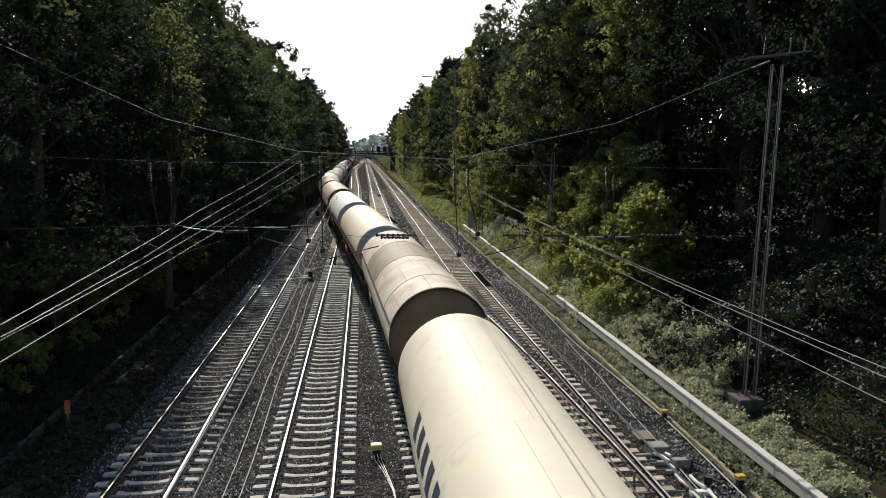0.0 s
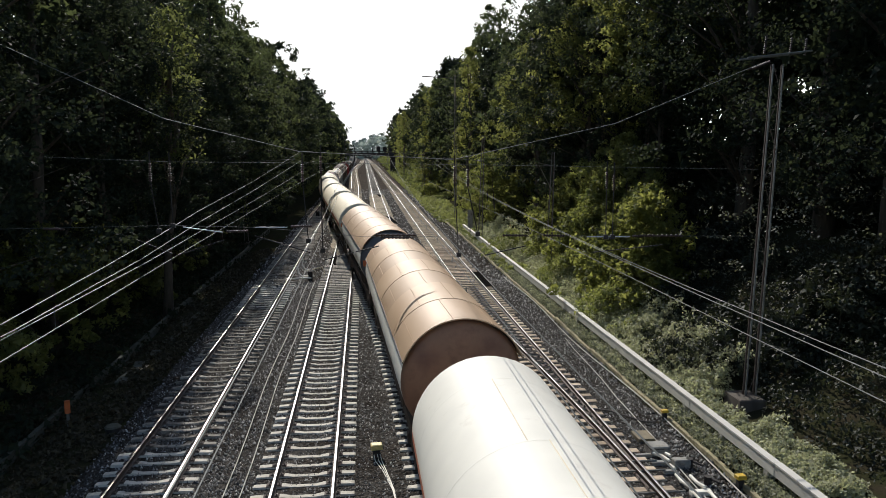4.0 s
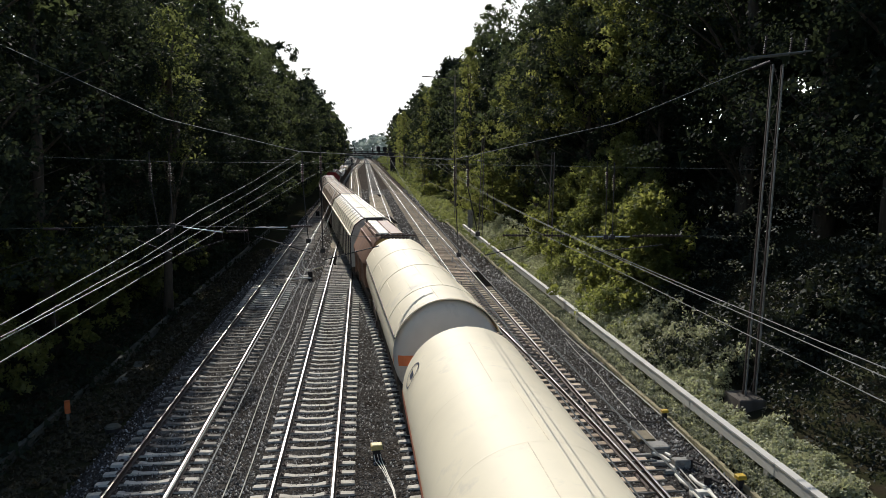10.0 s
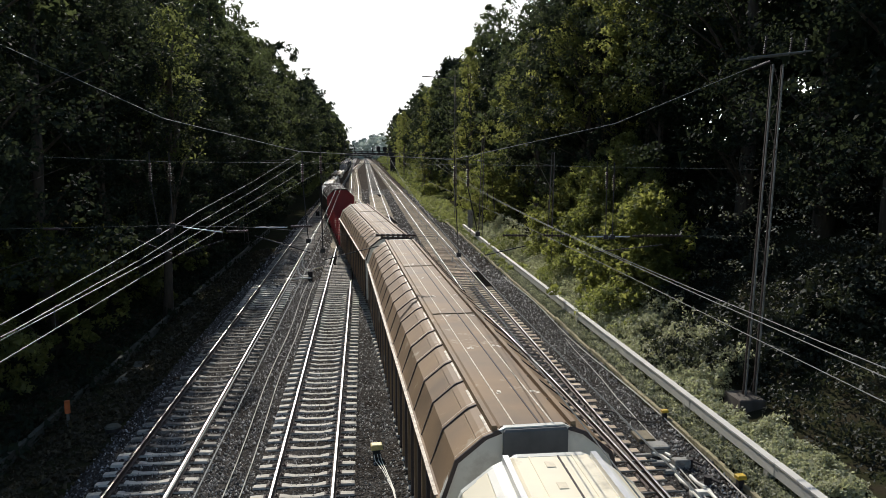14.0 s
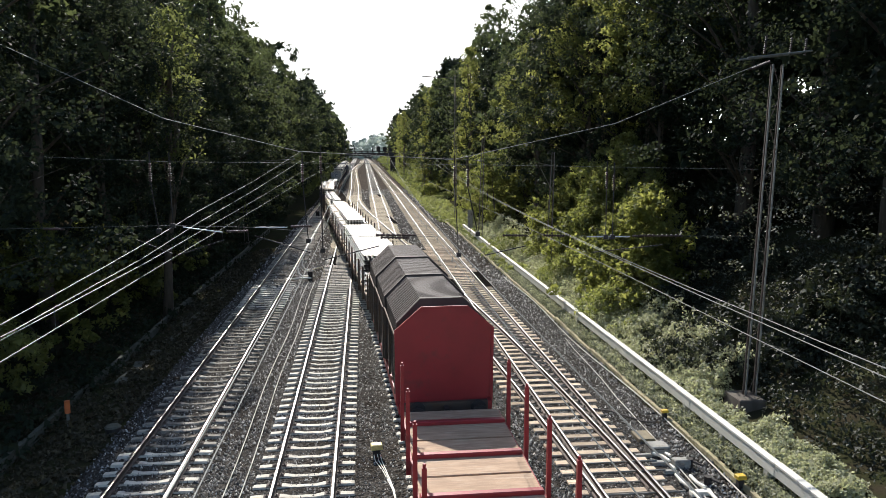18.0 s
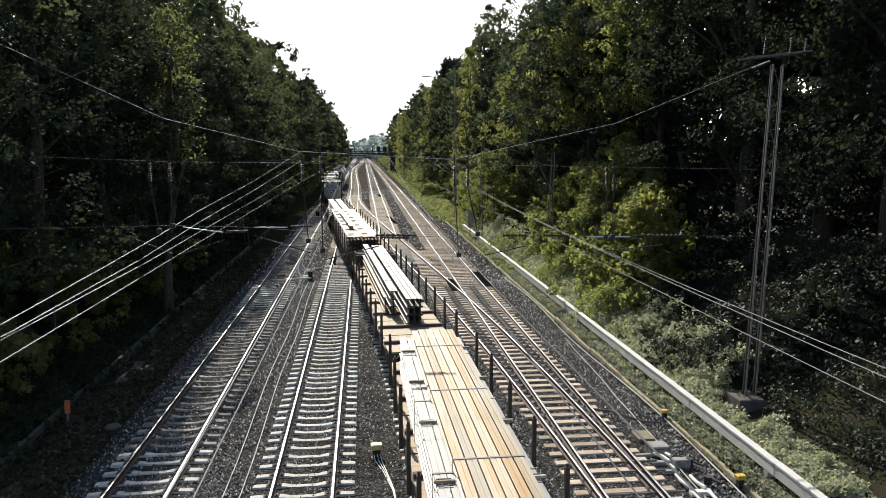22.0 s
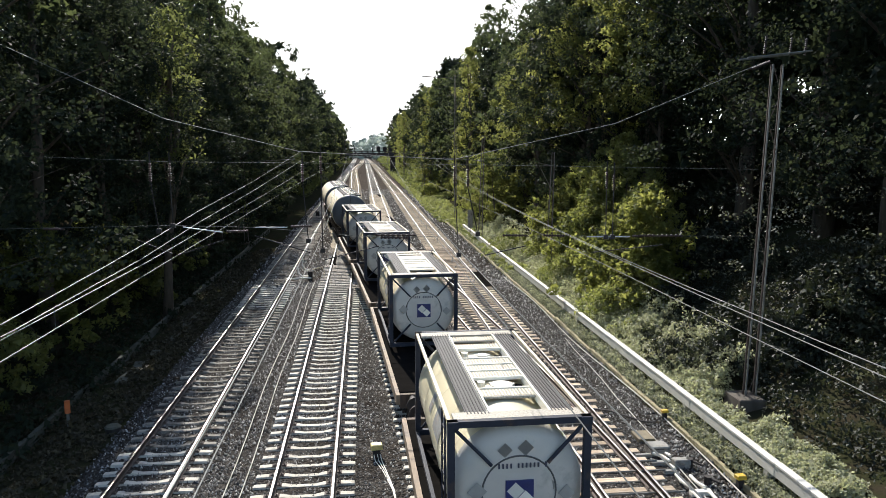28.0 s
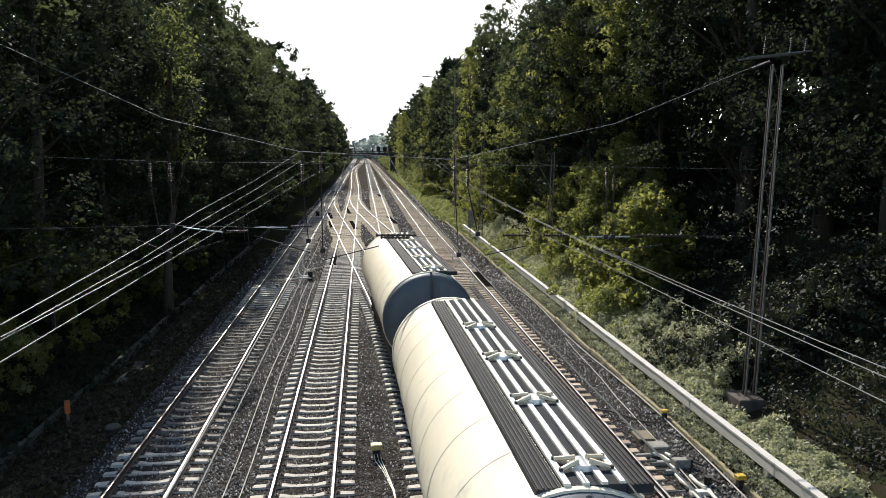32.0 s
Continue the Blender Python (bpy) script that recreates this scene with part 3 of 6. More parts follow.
    tagged(ob, "distant tree line closing the view, haze paled into its leaves", "forest", kind="stuff")


woods()


def undergrowth():
    g = random.Random(9)
    # ivy carpet beside the cable duct
    pts, rad = [], []
    for i in range(6200):
        y = 12 + 70 * g.random() ** 1.7
        x = 9.9 + (2.6 if y < 27 else 3.0) * g.random()
        if abs(x - 10.42) < 0.25 or 11.7 < x and 20.6 < y < 23.2 or noise.noise(Vector((x * 2.3, y * 2.1, 9))) < -0.22:
            continue
        lump = 0.16 + 0.42 * noise.noise(Vector((x * 1.9, y * 1.5, 3))) + max(0, x - 11.2) * 0.55 * min(1, max(0, (y - 18) / 12)) * g.random()
        pts.append((x, y, bank(x, y) + max(0.02, lump) + g.uniform(-0.04, 0.08)))
        rad.append(g.uniform(0.12, 0.26))
    ob = new("ivy_carpet", leaf_mesh("ivy_carpet", pts, rad, 38, 0.075, M["ivy"], 3, 0.7, corners=3, core=0.5))
    tagged(ob, "grey-green ivy and nettles covering the bank", "ground cover", kind="stuff")
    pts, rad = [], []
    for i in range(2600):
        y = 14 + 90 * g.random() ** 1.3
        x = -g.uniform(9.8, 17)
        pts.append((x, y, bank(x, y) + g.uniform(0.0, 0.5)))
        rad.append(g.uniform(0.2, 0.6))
    # undergrowth leaves darkened to hold the tree shadow on this strip
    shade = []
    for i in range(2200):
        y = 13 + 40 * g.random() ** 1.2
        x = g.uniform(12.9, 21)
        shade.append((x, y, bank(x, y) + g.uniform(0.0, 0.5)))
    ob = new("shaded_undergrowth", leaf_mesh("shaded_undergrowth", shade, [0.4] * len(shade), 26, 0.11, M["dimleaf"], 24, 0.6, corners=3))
    tagged(ob, "glossy undergrowth beneath the trees, shade darkened into its leaves", "ground cover", kind="stuff")
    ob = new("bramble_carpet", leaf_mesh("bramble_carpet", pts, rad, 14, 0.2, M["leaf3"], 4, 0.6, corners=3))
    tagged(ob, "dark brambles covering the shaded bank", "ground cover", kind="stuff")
    pts, rad = [], []
    for i in range(2800):
        y = 12 + 60 * g.random() ** 1.4
        x = g.uniform(9.68, 10.5)
        pts.append((x, y, -0.27 + g.uniform(0.0, 0.24) + 0.22 * max(0.0, noise.noise(Vector((x, y * 0.9, 4))))))
        rad.append(g.uniform(0.08, 0.18))
    ob = new("verge_weeds", leaf_mesh("verge_weeds", pts, rad, 22, 0.07, M["ivy"], 14, 0.8, corners=3))
    tagged(ob, "pale green weeds between edging and cable duct", "ground cover", kind="stuff")
    # lit wall of nettles and bramble between the duct and the wood
    pts, rad = [], []
    for i in range(6000):
        y = 16.5 + 55 * g.random() ** 1.1
        f = g.random()
        x = 11.0 + (1.5 if y < 24 else 2.5) * f
        top = (0.25 + 2.5 * f * min(1.0, max(0.0, (y - 19) / 7))) * (0.75 + 0.5 * noise.noise(Vector((x * 0.9, y * 0.5, 8))))
        if 11.7 < x and 20.4 < y < 23.6 or noise.noise(Vector((x * 1.7, y * 1.4, 2))) < -0.12:
            continue
        pts.append((x, y, bank(x, y) + top * g.uniform(0.35, 1.0)))
        rad.append(g.uniform(0.16, 0.36))
    ob = new("nettle_bank", leaf_mesh("nettle_bank", pts, rad, 26, 0.1, M["ivy"], 33, 0.7, corners=3, core=0.4))
    tagged(ob, "grey-green nettles and brambles on the sunny bank", "ground cover", kind="stuff")
    # paler glossy leaf clumps standing in for glints in the shade
    pts, rad = [], []
    for i in range(330):
        y = g.uniform(20, 36)
        x = 14.4 + 8 * g.random()
        pts.append((x, y, bank(x, y) + 0.5 + 6.5 * g.random() ** 1.2))
        rad.append(g.uniform(0.25, 0.6))
    ob = new("lit_sprigs", leaf_mesh("lit_sprigs", pts, rad, 14, 0.11, M["gloss"], 34, 0.5, corners=4))
    tagged(ob, "scattered glossy leaves catching light in the shade", "foliage", kind="stuff")
    pts, rad = [], []
    for side in (-1, 1):
        for i in range(1500):
            y = 135 + 480 * g.random() ** 1.2
            f = g.random()
            x = side * (10.4 + 8 * f)
            pts.append((x, y, bank(x, y) + g.uniform(0, 0.6 + 5.0 * f)))
            rad.append(g.uniform(0.6, 1.3))
    ob = new("far_bushes", leaf_mesh("far_bushes", pts, rad, 14, 0.6, M["farleaf"], 35, 0.8, corners=3))
    tagged(ob, "dense green bushes along the far line", "bushes", kind="stuff")
    bank_shrub = []
    for i in range(2):
        cp, cr = crown_points(90 + i, (1.9, 1.3)[i], (2.6, 2.2)[i], 0.0, 70)
        st = Shape().rod((0, 0, -0.3), (0.1, 0, 1.0), 0.03, 5, 0.01)
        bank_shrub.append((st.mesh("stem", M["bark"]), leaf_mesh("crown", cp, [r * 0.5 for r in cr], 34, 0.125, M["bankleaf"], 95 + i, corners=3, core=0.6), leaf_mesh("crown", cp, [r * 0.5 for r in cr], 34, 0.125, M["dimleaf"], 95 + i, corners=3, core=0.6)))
    for i in range(100):
        y = g.uniform(19, 60)
        x = g.uniform(11.7, 14.5) if i % 3 == 0 else g.uniform(13.6, 25)
        if abs(x - 12.75) < 1.3 and abs(y - 22.6) < 2.2 or (y < 23 and x < 15.5):
            continue
        k = i % 2
        ob = thing("low_shrub", "low grey-green shrub on the bank, light and shade in its leaf colour", "shrub", "shrubs along the cutting")
        part("stem", bank_shrub[k][0], None, ob)
        # crowns past this line take the copy with shade in its colour
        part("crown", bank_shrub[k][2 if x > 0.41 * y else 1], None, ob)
        ob.matrix_world = Matrix.Translation((x, y, bank(x, y))) @ pose(0, 0, 0, 0, 0, g.uniform(0, 360)) @ Matrix.Scale(g.uniform(0.6, 1.1) * (1 + 0.09 * max(0, x - 14)), 4)
    # sunlit grass slope beside the far tracks, and litter at the foot of the shaded bank
    pts, rad = [], []
    for i in range(6500):
        y = 50 + 230 * g.random() ** 1.5
        x = g.uniform(9.9 if y < 85 else 8.9, 13.2 if y < 120 else 14)
        pts.append((x, y, bank(x, y) + g.uniform(0.02, 0.3)))
        rad.append(g.uniform(0.2, 0.5))
    ob = new("grass_slope", leaf_mesh("grass_slope", pts, rad, 9, 0.34, M["grass"], 15, 0.6, corners=3))
    tagged(ob, "sunlit pale green grass slope beside the track", "grass", kind="stuff")
    pts, rad = [], []
    for i in range(3000):
        y = 14 + 50 * g.random() ** 1.2
        x = -7.7 - 3.9 * g.random() ** 1.2
        pts.append((x, y, bank(x, y) + g.uniform(0.0, 0.16)))
        rad.append(g.uniform(0.1, 0.3))
    ob = new("leaf_litter", leaf_mesh("leaf_litter", pts, rad, 10, 0.13, M["litter"], 16, 0.4, corners=3))
    tagged(ob, "dark weeds and dead leaves beside the shaded track", "leaf litter", kind="stuff")
    shrub = []
    for i in range(3):
        cp, cr = crown_points(60 + i, (3.6, 2.6, 4.6)[i], (3.4, 2.8, 3.6)[i], 0.2, 100)
        cr = [r * 0.5 for r in cr]
        st = Shape()
        q = Vector(cp[5])
        st.loft([[(c.x + r * math.cos(k), c.y + r * math.sin(k), c.z) for k in (0, 1.26, 2.51, 3.77, 5.03)] for c, r in ((Vector((0, 0, -0.3)), 0.06), (Vector((q.x * 0.3, q.y * 0.3, q.z * 0.5)), 0.045), (q, 0.01))])
        shrub.append((st.mesh("stem", M["bark"]), leaf_mesh("crown", cp, cr, 42, 0.15, M[("shrub", "shrub", "leaf2")[i]], 70 + i, corners=3, core=0.8)))
    for side, n in ((1, 105), (-1, 24)):
        for i in range(n):
            y = (17 if side < 0 else 36) + 120 * ((i + g.random()) / n) ** 1.2
            x = side * (g.uniform(11.8, 16.5 if y > 44 else 13.2))
            if side > 0 and i % 6 == 0:
                y = g.uniform(33, 46)
                x = g.uniform(12.8, 14.6)
            if side > 0 and (56 < y < 74 and x < 16 or y < 125 and x < 13.8 or i % 3 == 1 and y > 62):
                continue
            ob = thing("shrub", "leafy green shrub on the bank", "shrub", "shrubs along the cutting")
            k = g.randrange(3)
            part("stem", shrub[k][0], None, ob)
            part("crown", shrub[k][1], None, ob)
            ob.matrix_world = Matrix.Translation((x, y, bank(x, y))) @ pose(0, 0, 0, 0, 0, g.uniform(0, 360)) @ Matrix.Scale(g.uniform(0.6, 1.2) * (1 + 0.12 * max(0, abs(x) - 13)), 4)
    cp, cr = crown_points(64, 7.0, 4.6, 0.3, 170)
    high = Shape().loft([[(c * 0.3 + r * math.cos(k), r * math.sin(k), z) for k in (0, 1.26, 2.51, 3.77, 5.03)] for c, r, z in ((0, 0.09, -0.4), (1, 0.06, 2.5), (1.6, 0.02, 5.0))])
    shrub.append((high.mesh("stem", M["bark"]), leaf_mesh("crown", cp, [r * 0.6 for r in cr], 56, 0.14, M["shrub"], 77, corners=3, core=0.6)))
    for x, y, k, size in ((15.0, 38, 3, 0.85), (15.4, 42.5, 3, 1.1), (14.8, 47.5, 3, 1.0), (13.8, 76, 3, 1.1), (13.6, 82, 3, 1.15), (16.6, 46, 3, 1.1), (14.2, 53, 3, 0.7)):
        ob = thing("shrub", "tall sunlit yellow-green shrub on the bank", "shrub", "shrubs along the cutting")
        part("stem", shrub[k][0], None, ob)
        part("crown", shrub[k][1], None, ob)
        ob.matrix_world = Matrix.Translation((x, y, bank(x, y))) @ pose(0, 0, 0, 0, 0, 40 * y) @ Matrix.Scale(size, 4)


undergrowth()

# ---- wagons ----
M.update(
    cream=material("cream_tank_paint", (0.86, 0.76, 0.55), 0.62, spec=0.3, scale=0.9, vary=0.06, dirt=(0.58, 0.52, 0.42), dirt_at=0.64, dirt_scale=0.9, bump=0.03, bump_scale=3),
    copper=material("copper_sunshade", (0.44, 0.3, 0.18), 0.6, 0.05, per_piece=0.12, scale=0.8, vary=0.12, second=(0.42, 0.27, 0.15), streak=(1, 0.35, 1), dirt=(0.3, 0.15, 0.07), dirt_at=0.7, bump=0.03, bump_scale=3),
    patched=material("patched_brown_cladding", (0.36, 0.29, 0.17), 0.72, 0.0, per_piece=0.2, scale=0.8, second=(0.27, 0.2, 0.11), dirt=(0.6, 0.5, 0.36), dirt_at=0.66, dirt_scale=1.6, bump=0.05, bump_scale=3),
    patchpale=material("pale_patched_cladding", (0.7, 0.62, 0.48), 0.72, 0.0, per_piece=0.12, scale=0.9, second=(0.62, 0.46, 0.34), mix=0.2, dirt=(0.36, 0.28, 0.17), dirt_at=0.63, dirt_scale=1.0, bump=0.05, bump_scale=3),
    orange=material("orange_band", (0.62, 0.16, 0.05), 0.45, scale=3, bump=0),
    frame=material("underframe_grime", (0.06, 0.05, 0.042), 0.8, 0.2, scale=3, second=(0.1, 0.06, 0.035), bump=0.2),
    rust=material("rust_red_paint", (0.27, 0.145, 0.08), 0.6, scale=1.5, second=(0.16, 0.07, 0.04), dirt=(0.14, 0.06, 0.035), dirt_at=0.6, bump=0.08),
    red=material("traffic_red_paint", (0.25, 0.016, 0.018), 0.5, scale=1.4, vary=0.14, dirt=(0.15, 0.025, 0.022), dirt_at=0.62, bump=0.04),
    habbend=material("pale_grey_end", (0.62, 0.6, 0.52), 0.5, scale=1.5, vary=0.1, dirt=(0.42, 0.38, 0.31), dirt_at=0.6, bump=0.04),
    ochre=material("ochre_panel", (0.36, 0.24, 0.07), 0.55, scale=2, bump=0.05),
    browned=material("rust_brown_end", (0.13, 0.088, 0.055), 0.75, scale=1.2, second=(0.08, 0.055, 0.035), dirt=(0.4, 0.13, 0.03), dirt_at=0.68, dirt_scale=0.8, bump=0.05),
    matt=material("matt_black_sheet", (0.05, 0.05, 0.05), 0.95, scale=4, bump=0.1, spec=0.1),
    crownstain=material("stained_cream", (0.76, 0.66, 0.47), 0.6, scale=6, second=(0.6, 0.5, 0.34), bump=0.05),
    habbwhite=material("cream_roof_panels", (0.84, 0.75, 0.55), 0.6, spec=0.3, scale=1.2, vary=0.06, dirt=(0.5, 0.43, 0.3), dirt_at=0.62, bump=0.04),
    habbbrown=material("brown_roof_panels", (0.24, 0.154, 0.08), 0.68, scale=0.9, vary=0.14, second=(0.16, 0.106, 0.06), dirt=(0.55, 0.49, 0.37), dirt_at=0.68, dirt_scale=1.8, bump=0.04, spec=0.3),
    wornedge=material("worn_pale_paint", (0.7, 0.63, 0.5), 0.7, scale=9, second=(0.36, 0.28, 0.19), mix=0.4, bump=0.05),
    beamend=material("shade_dark_ends", (0.035, 0.03, 0.026), 0.9, scale=5, bump=0.1, spec=0.1),
    beam=material("mill_scale_steel", (0.27, 0.255, 0.225), 0.55, 0.15, scale=1.2, streak=(5, 0.25, 5), second=(0.2, 0.185, 0.15), bump=0.05, per_piece=0.25, dirt=(0.36, 0.24, 0.09), dirt_at=0.64, dirt_scale=0.7),
    rustbeam=material("rusty_steel", (0.35, 0.3, 0.2), 0.55, 0.1, scale=1.2, streak=(5, 0.2, 5), second=(0.25, 0.2, 0.12), bump=0.05, per_piece=0.28, dirt=(0.33, 0.18, 0.04), dirt_at=0.52, dirt_scale=0.7),
    hood=material("dark_brown_hood", (0.066, 0.05, 0.044), 0.7, spec=0.25, scale=1.5, vary=0.2, bump=0.05),
    deck=material("worn_deck_boards", (0.42, 0.31, 0.18), 0.7, scale=2, streak=(1, 6, 1), second=(0.3, 0.21, 0.115), bump=0.2, dirt=(0.25, 0.17, 0.1)),
    tanframe=material("tan_frame_paint", (0.3, 0.22, 0.14), 0.75, scale=2, second=(0.16, 0.11, 0.07), dirt=(0.1, 0.07, 0.05), dirt_at=0.58, bump=0.1),
    perforated=material("perforated_tread", (0.44, 0.4, 0.32), 0.7, 0.1, scale=30, second=(0.22, 0.2, 0.16), bump=0.3, bump_scale=60),
    pinkdeck=material("red_dusty_deck", (0.4, 0.275, 0.18), 0.85, scale=2, streak=(1, 6, 1), second=(0.27, 0.17, 0.105), bump=0.2, dirt=(0.5, 0.38, 0.27)),
    stainless=material("grey_tank_shell", (0.5, 0.475, 0.425), 0.5, 0.05, scale=1.5, vary=0.1, dirt=(0.3, 0.29, 0.26), dirt_at=0.63, bump=0.03),
    contyellow=material("pale_yellow_shell", (0.68, 0.6, 0.4), 0.45, scale=1.2, vary=0.08, dirt=(0.42, 0.36, 0.25), dirt_at=0.62, bump=0.03),
    blueframe=material("dark_blue_frame", (0.026, 0.03, 0.042), 0.7, scale=3, vary=0.2, spec=0.25, dirt=(0.12, 0.07, 0.04), dirt_at=0.64, dirt_scale=2, bump=0.05),
    grating=material("grey_grating", (0.09, 0.088, 0.083), 0.85, 0.0, scale=5, bump=0.1),
    alu=material("pale_aluminium", (0.72, 0.7, 0.66), 0.35, 0.5, scale=3, vary=0.08, bump=0.03),
    ink=material("dark_lettering", (0.05, 0.055, 0.08), 0.5, scale=4, bump=0),
    worn=material("worn_grey_label", (0.22, 0.215, 0.2), 0.6, scale=5, second=(0.34, 0.33, 0.3), bump=0, dirt=(0.4, 0.25, 0.15), dirt_at=0.64, dirt_scale=6),
    plate=material("blue_sign", (0.02, 0.03, 0.12), 0.4, scale=4, bump=0),
    cabinet=material("dark_grey_cabinet", (0.035, 0.038, 0.04), 0.5, scale=1.5, vary=0.2, bump=0.04),
    endgrey=material("grey_end_paint", (0.1, 0.112, 0.12), 0.55, scale=1.0, vary=0.1, dirt=(0.16, 0.15, 0.14), dirt_at=0.62, bump=0.03),
)
MOVERS = []


def ring(r, y, n=40, cz=2.7, flat=1.0):
    return [(x, y, cz + z * flat) for x, z in circle(r, n)]


def wheel_mesh():
    s = Shape()
    prof = [(0.08, -0.07), (0.40, -0.05), (0.40, -0.07), (0.46, -0.07), (0.46, 0.05), (0.49, 0.055), (0.49, 0.075), (0.41, 0.075), (0.39, 0.03), (0.08, 0.07)]
    n = 14
    s.loft([[(x, r * math.cos(a), r * math.sin(a)) for r, x in prof] for a in (2 * math.pi * i / n for i in range(n + 1))], caps=False)
    return s.mesh("wheel", M["railweb"], 40)


WHEEL = wheel_mesh()


def bogie_mesh():
    s = Shape()
    for x in (-1.0, 1.0):
        s.loft([[(x - 0.06, y, z0), (x + 0.06, y, z0), (x + 0.06, y, z1), (x - 0.06, y, z1)] for y, z0, z1 in ((-1.25, 0.42, 0.62), (-0.7, 0.36, 0.66), (-0.35, 0.28, 0.82), (0.35, 0.28, 0.82), (0.7, 0.36, 0.66), (1.25, 0.42, 0.62))])
        for y in (-0.9, 0.9):
            s.chamfer(x - 0.13, x + 0.13, y - 0.16, y + 0.16, 0.32, 0.62, 0.04)
            for k in (-0.25, 0.25):
                s.rod((x, y + k, 0.4), (x, y + k, 0.72), 0.07, 8)
    s.box(-1.0, 1.0, -0.18, 0.18, 0.5, 0.85)
    for y in (-0.9, 0.9):
        s.rod((-0.8, y, 0.46), (0.8, y, 0.46), 0.08, 8)
    return s.mesh("bogie", M["frame"])


BOGIE = bogie_mesh()
BUFFER = Shape().rod((0, 0.0, 1.06), (0, -0.35, 1.06), 0.1, 10).rod((0, -0.35, 1.06), (0, -0.58, 1.06), 0.07, 10).rod((0, -0.58, 1.06), (0, -0.62, 1.06), 0.23, 14).mesh("buffer", M["dark"], 30)
COUPLING = Shape().box(-0.06, 0.06, -0.3, 0.0, 0.98, 1.12).rod((0, -0.28, 1.05), (0, -0.55, 0.75), 0.035, 6).rod((0.35, 0, 0.95), (0.35, -0.3, 0.62), 0.025, 6).rod((-0.35, 0, 0.95), (-0.35, -0.3, 0.62), 0.025, 6).mesh("coupling", M["dark"])


def running_gear(ob, half, pivot=None, axles=False):
    """Bogies or single axles, buffers and couplings under a wagon whose headstocks stand at -half and half."""
    pivot = pivot or half - 2.2
    for y in (-pivot, pivot):
        if axles:
            for x in (-GAUGE / 2, GAUGE / 2):
                w = part("wheel", WHEEL, None, ob)
                w.matrix_local = pose(x, y, 0.47, 0, 0, 0 if x > 0 else 180)
            for x in (-1.0, 0.85):
                part("axle_guard", Shape().box(x, x + 0.15, y - 0.5, y + 0.5, 0.35, 0.95, taper=0.8), M["frame"], ob)
        else:
            b = part("bogie", BOGIE, None, ob)
            b.location = (0, y, 0)
            for k in (-0.9, 0.9):
                for x in (-GAUGE / 2, GAUGE / 2):
                    w = part("wheel", WHEEL, None, b)
                    w.matrix_local = pose(x, k, 0.47, 0, 0, 0 if x > 0 else 180)
    for sgn in (-1, 1):
        for x in (-0.875, 0.875):
            part("buffer", BUFFER, None, ob).matrix_local = pose(x, sgn * half, 0, 0, 0, 0 if sgn < 0 else 180)
        part("coupling", COUPLING, None, ob).matrix_local = pose(0, sgn * half, 0, 0, 0, 0 if sgn < 0 else 180)


def underframe(ob, half, mat, width=1.25, top=1.25):
    for x in (-width, width - 0.12):
        part("side_sill", Shape().box(x, x + 0.12, -half, half, top - 0.3, top), mat, ob)
    # inner members coloured dark to deepen the shade between the sills
    s = Shape()
    width -= 0.125
    for y in (-half, half - 0.15):
        s.box(-width, width, y, y + 0.15, top - 0.42, top)
    for k in range(1, 6):
        y = -half + 2 * half * k / 6
        s.box(-width, width, y - 0.06, y + 0.06, top - 0.22, top - 0.03)
    s.box(-0.25, 0.25, -half, half, top - 0.35, top - 0.05)
    return part("underframe", s, M["frame"], ob)


def place(ob, front, length, pivot=None, offset=None):
    """Books a thing for the train: the place of its front end along the route at the start, and its length."""
    MOVERS.append((ob, front + length / 2, pivot or length * 0.36, offset))
    return ob


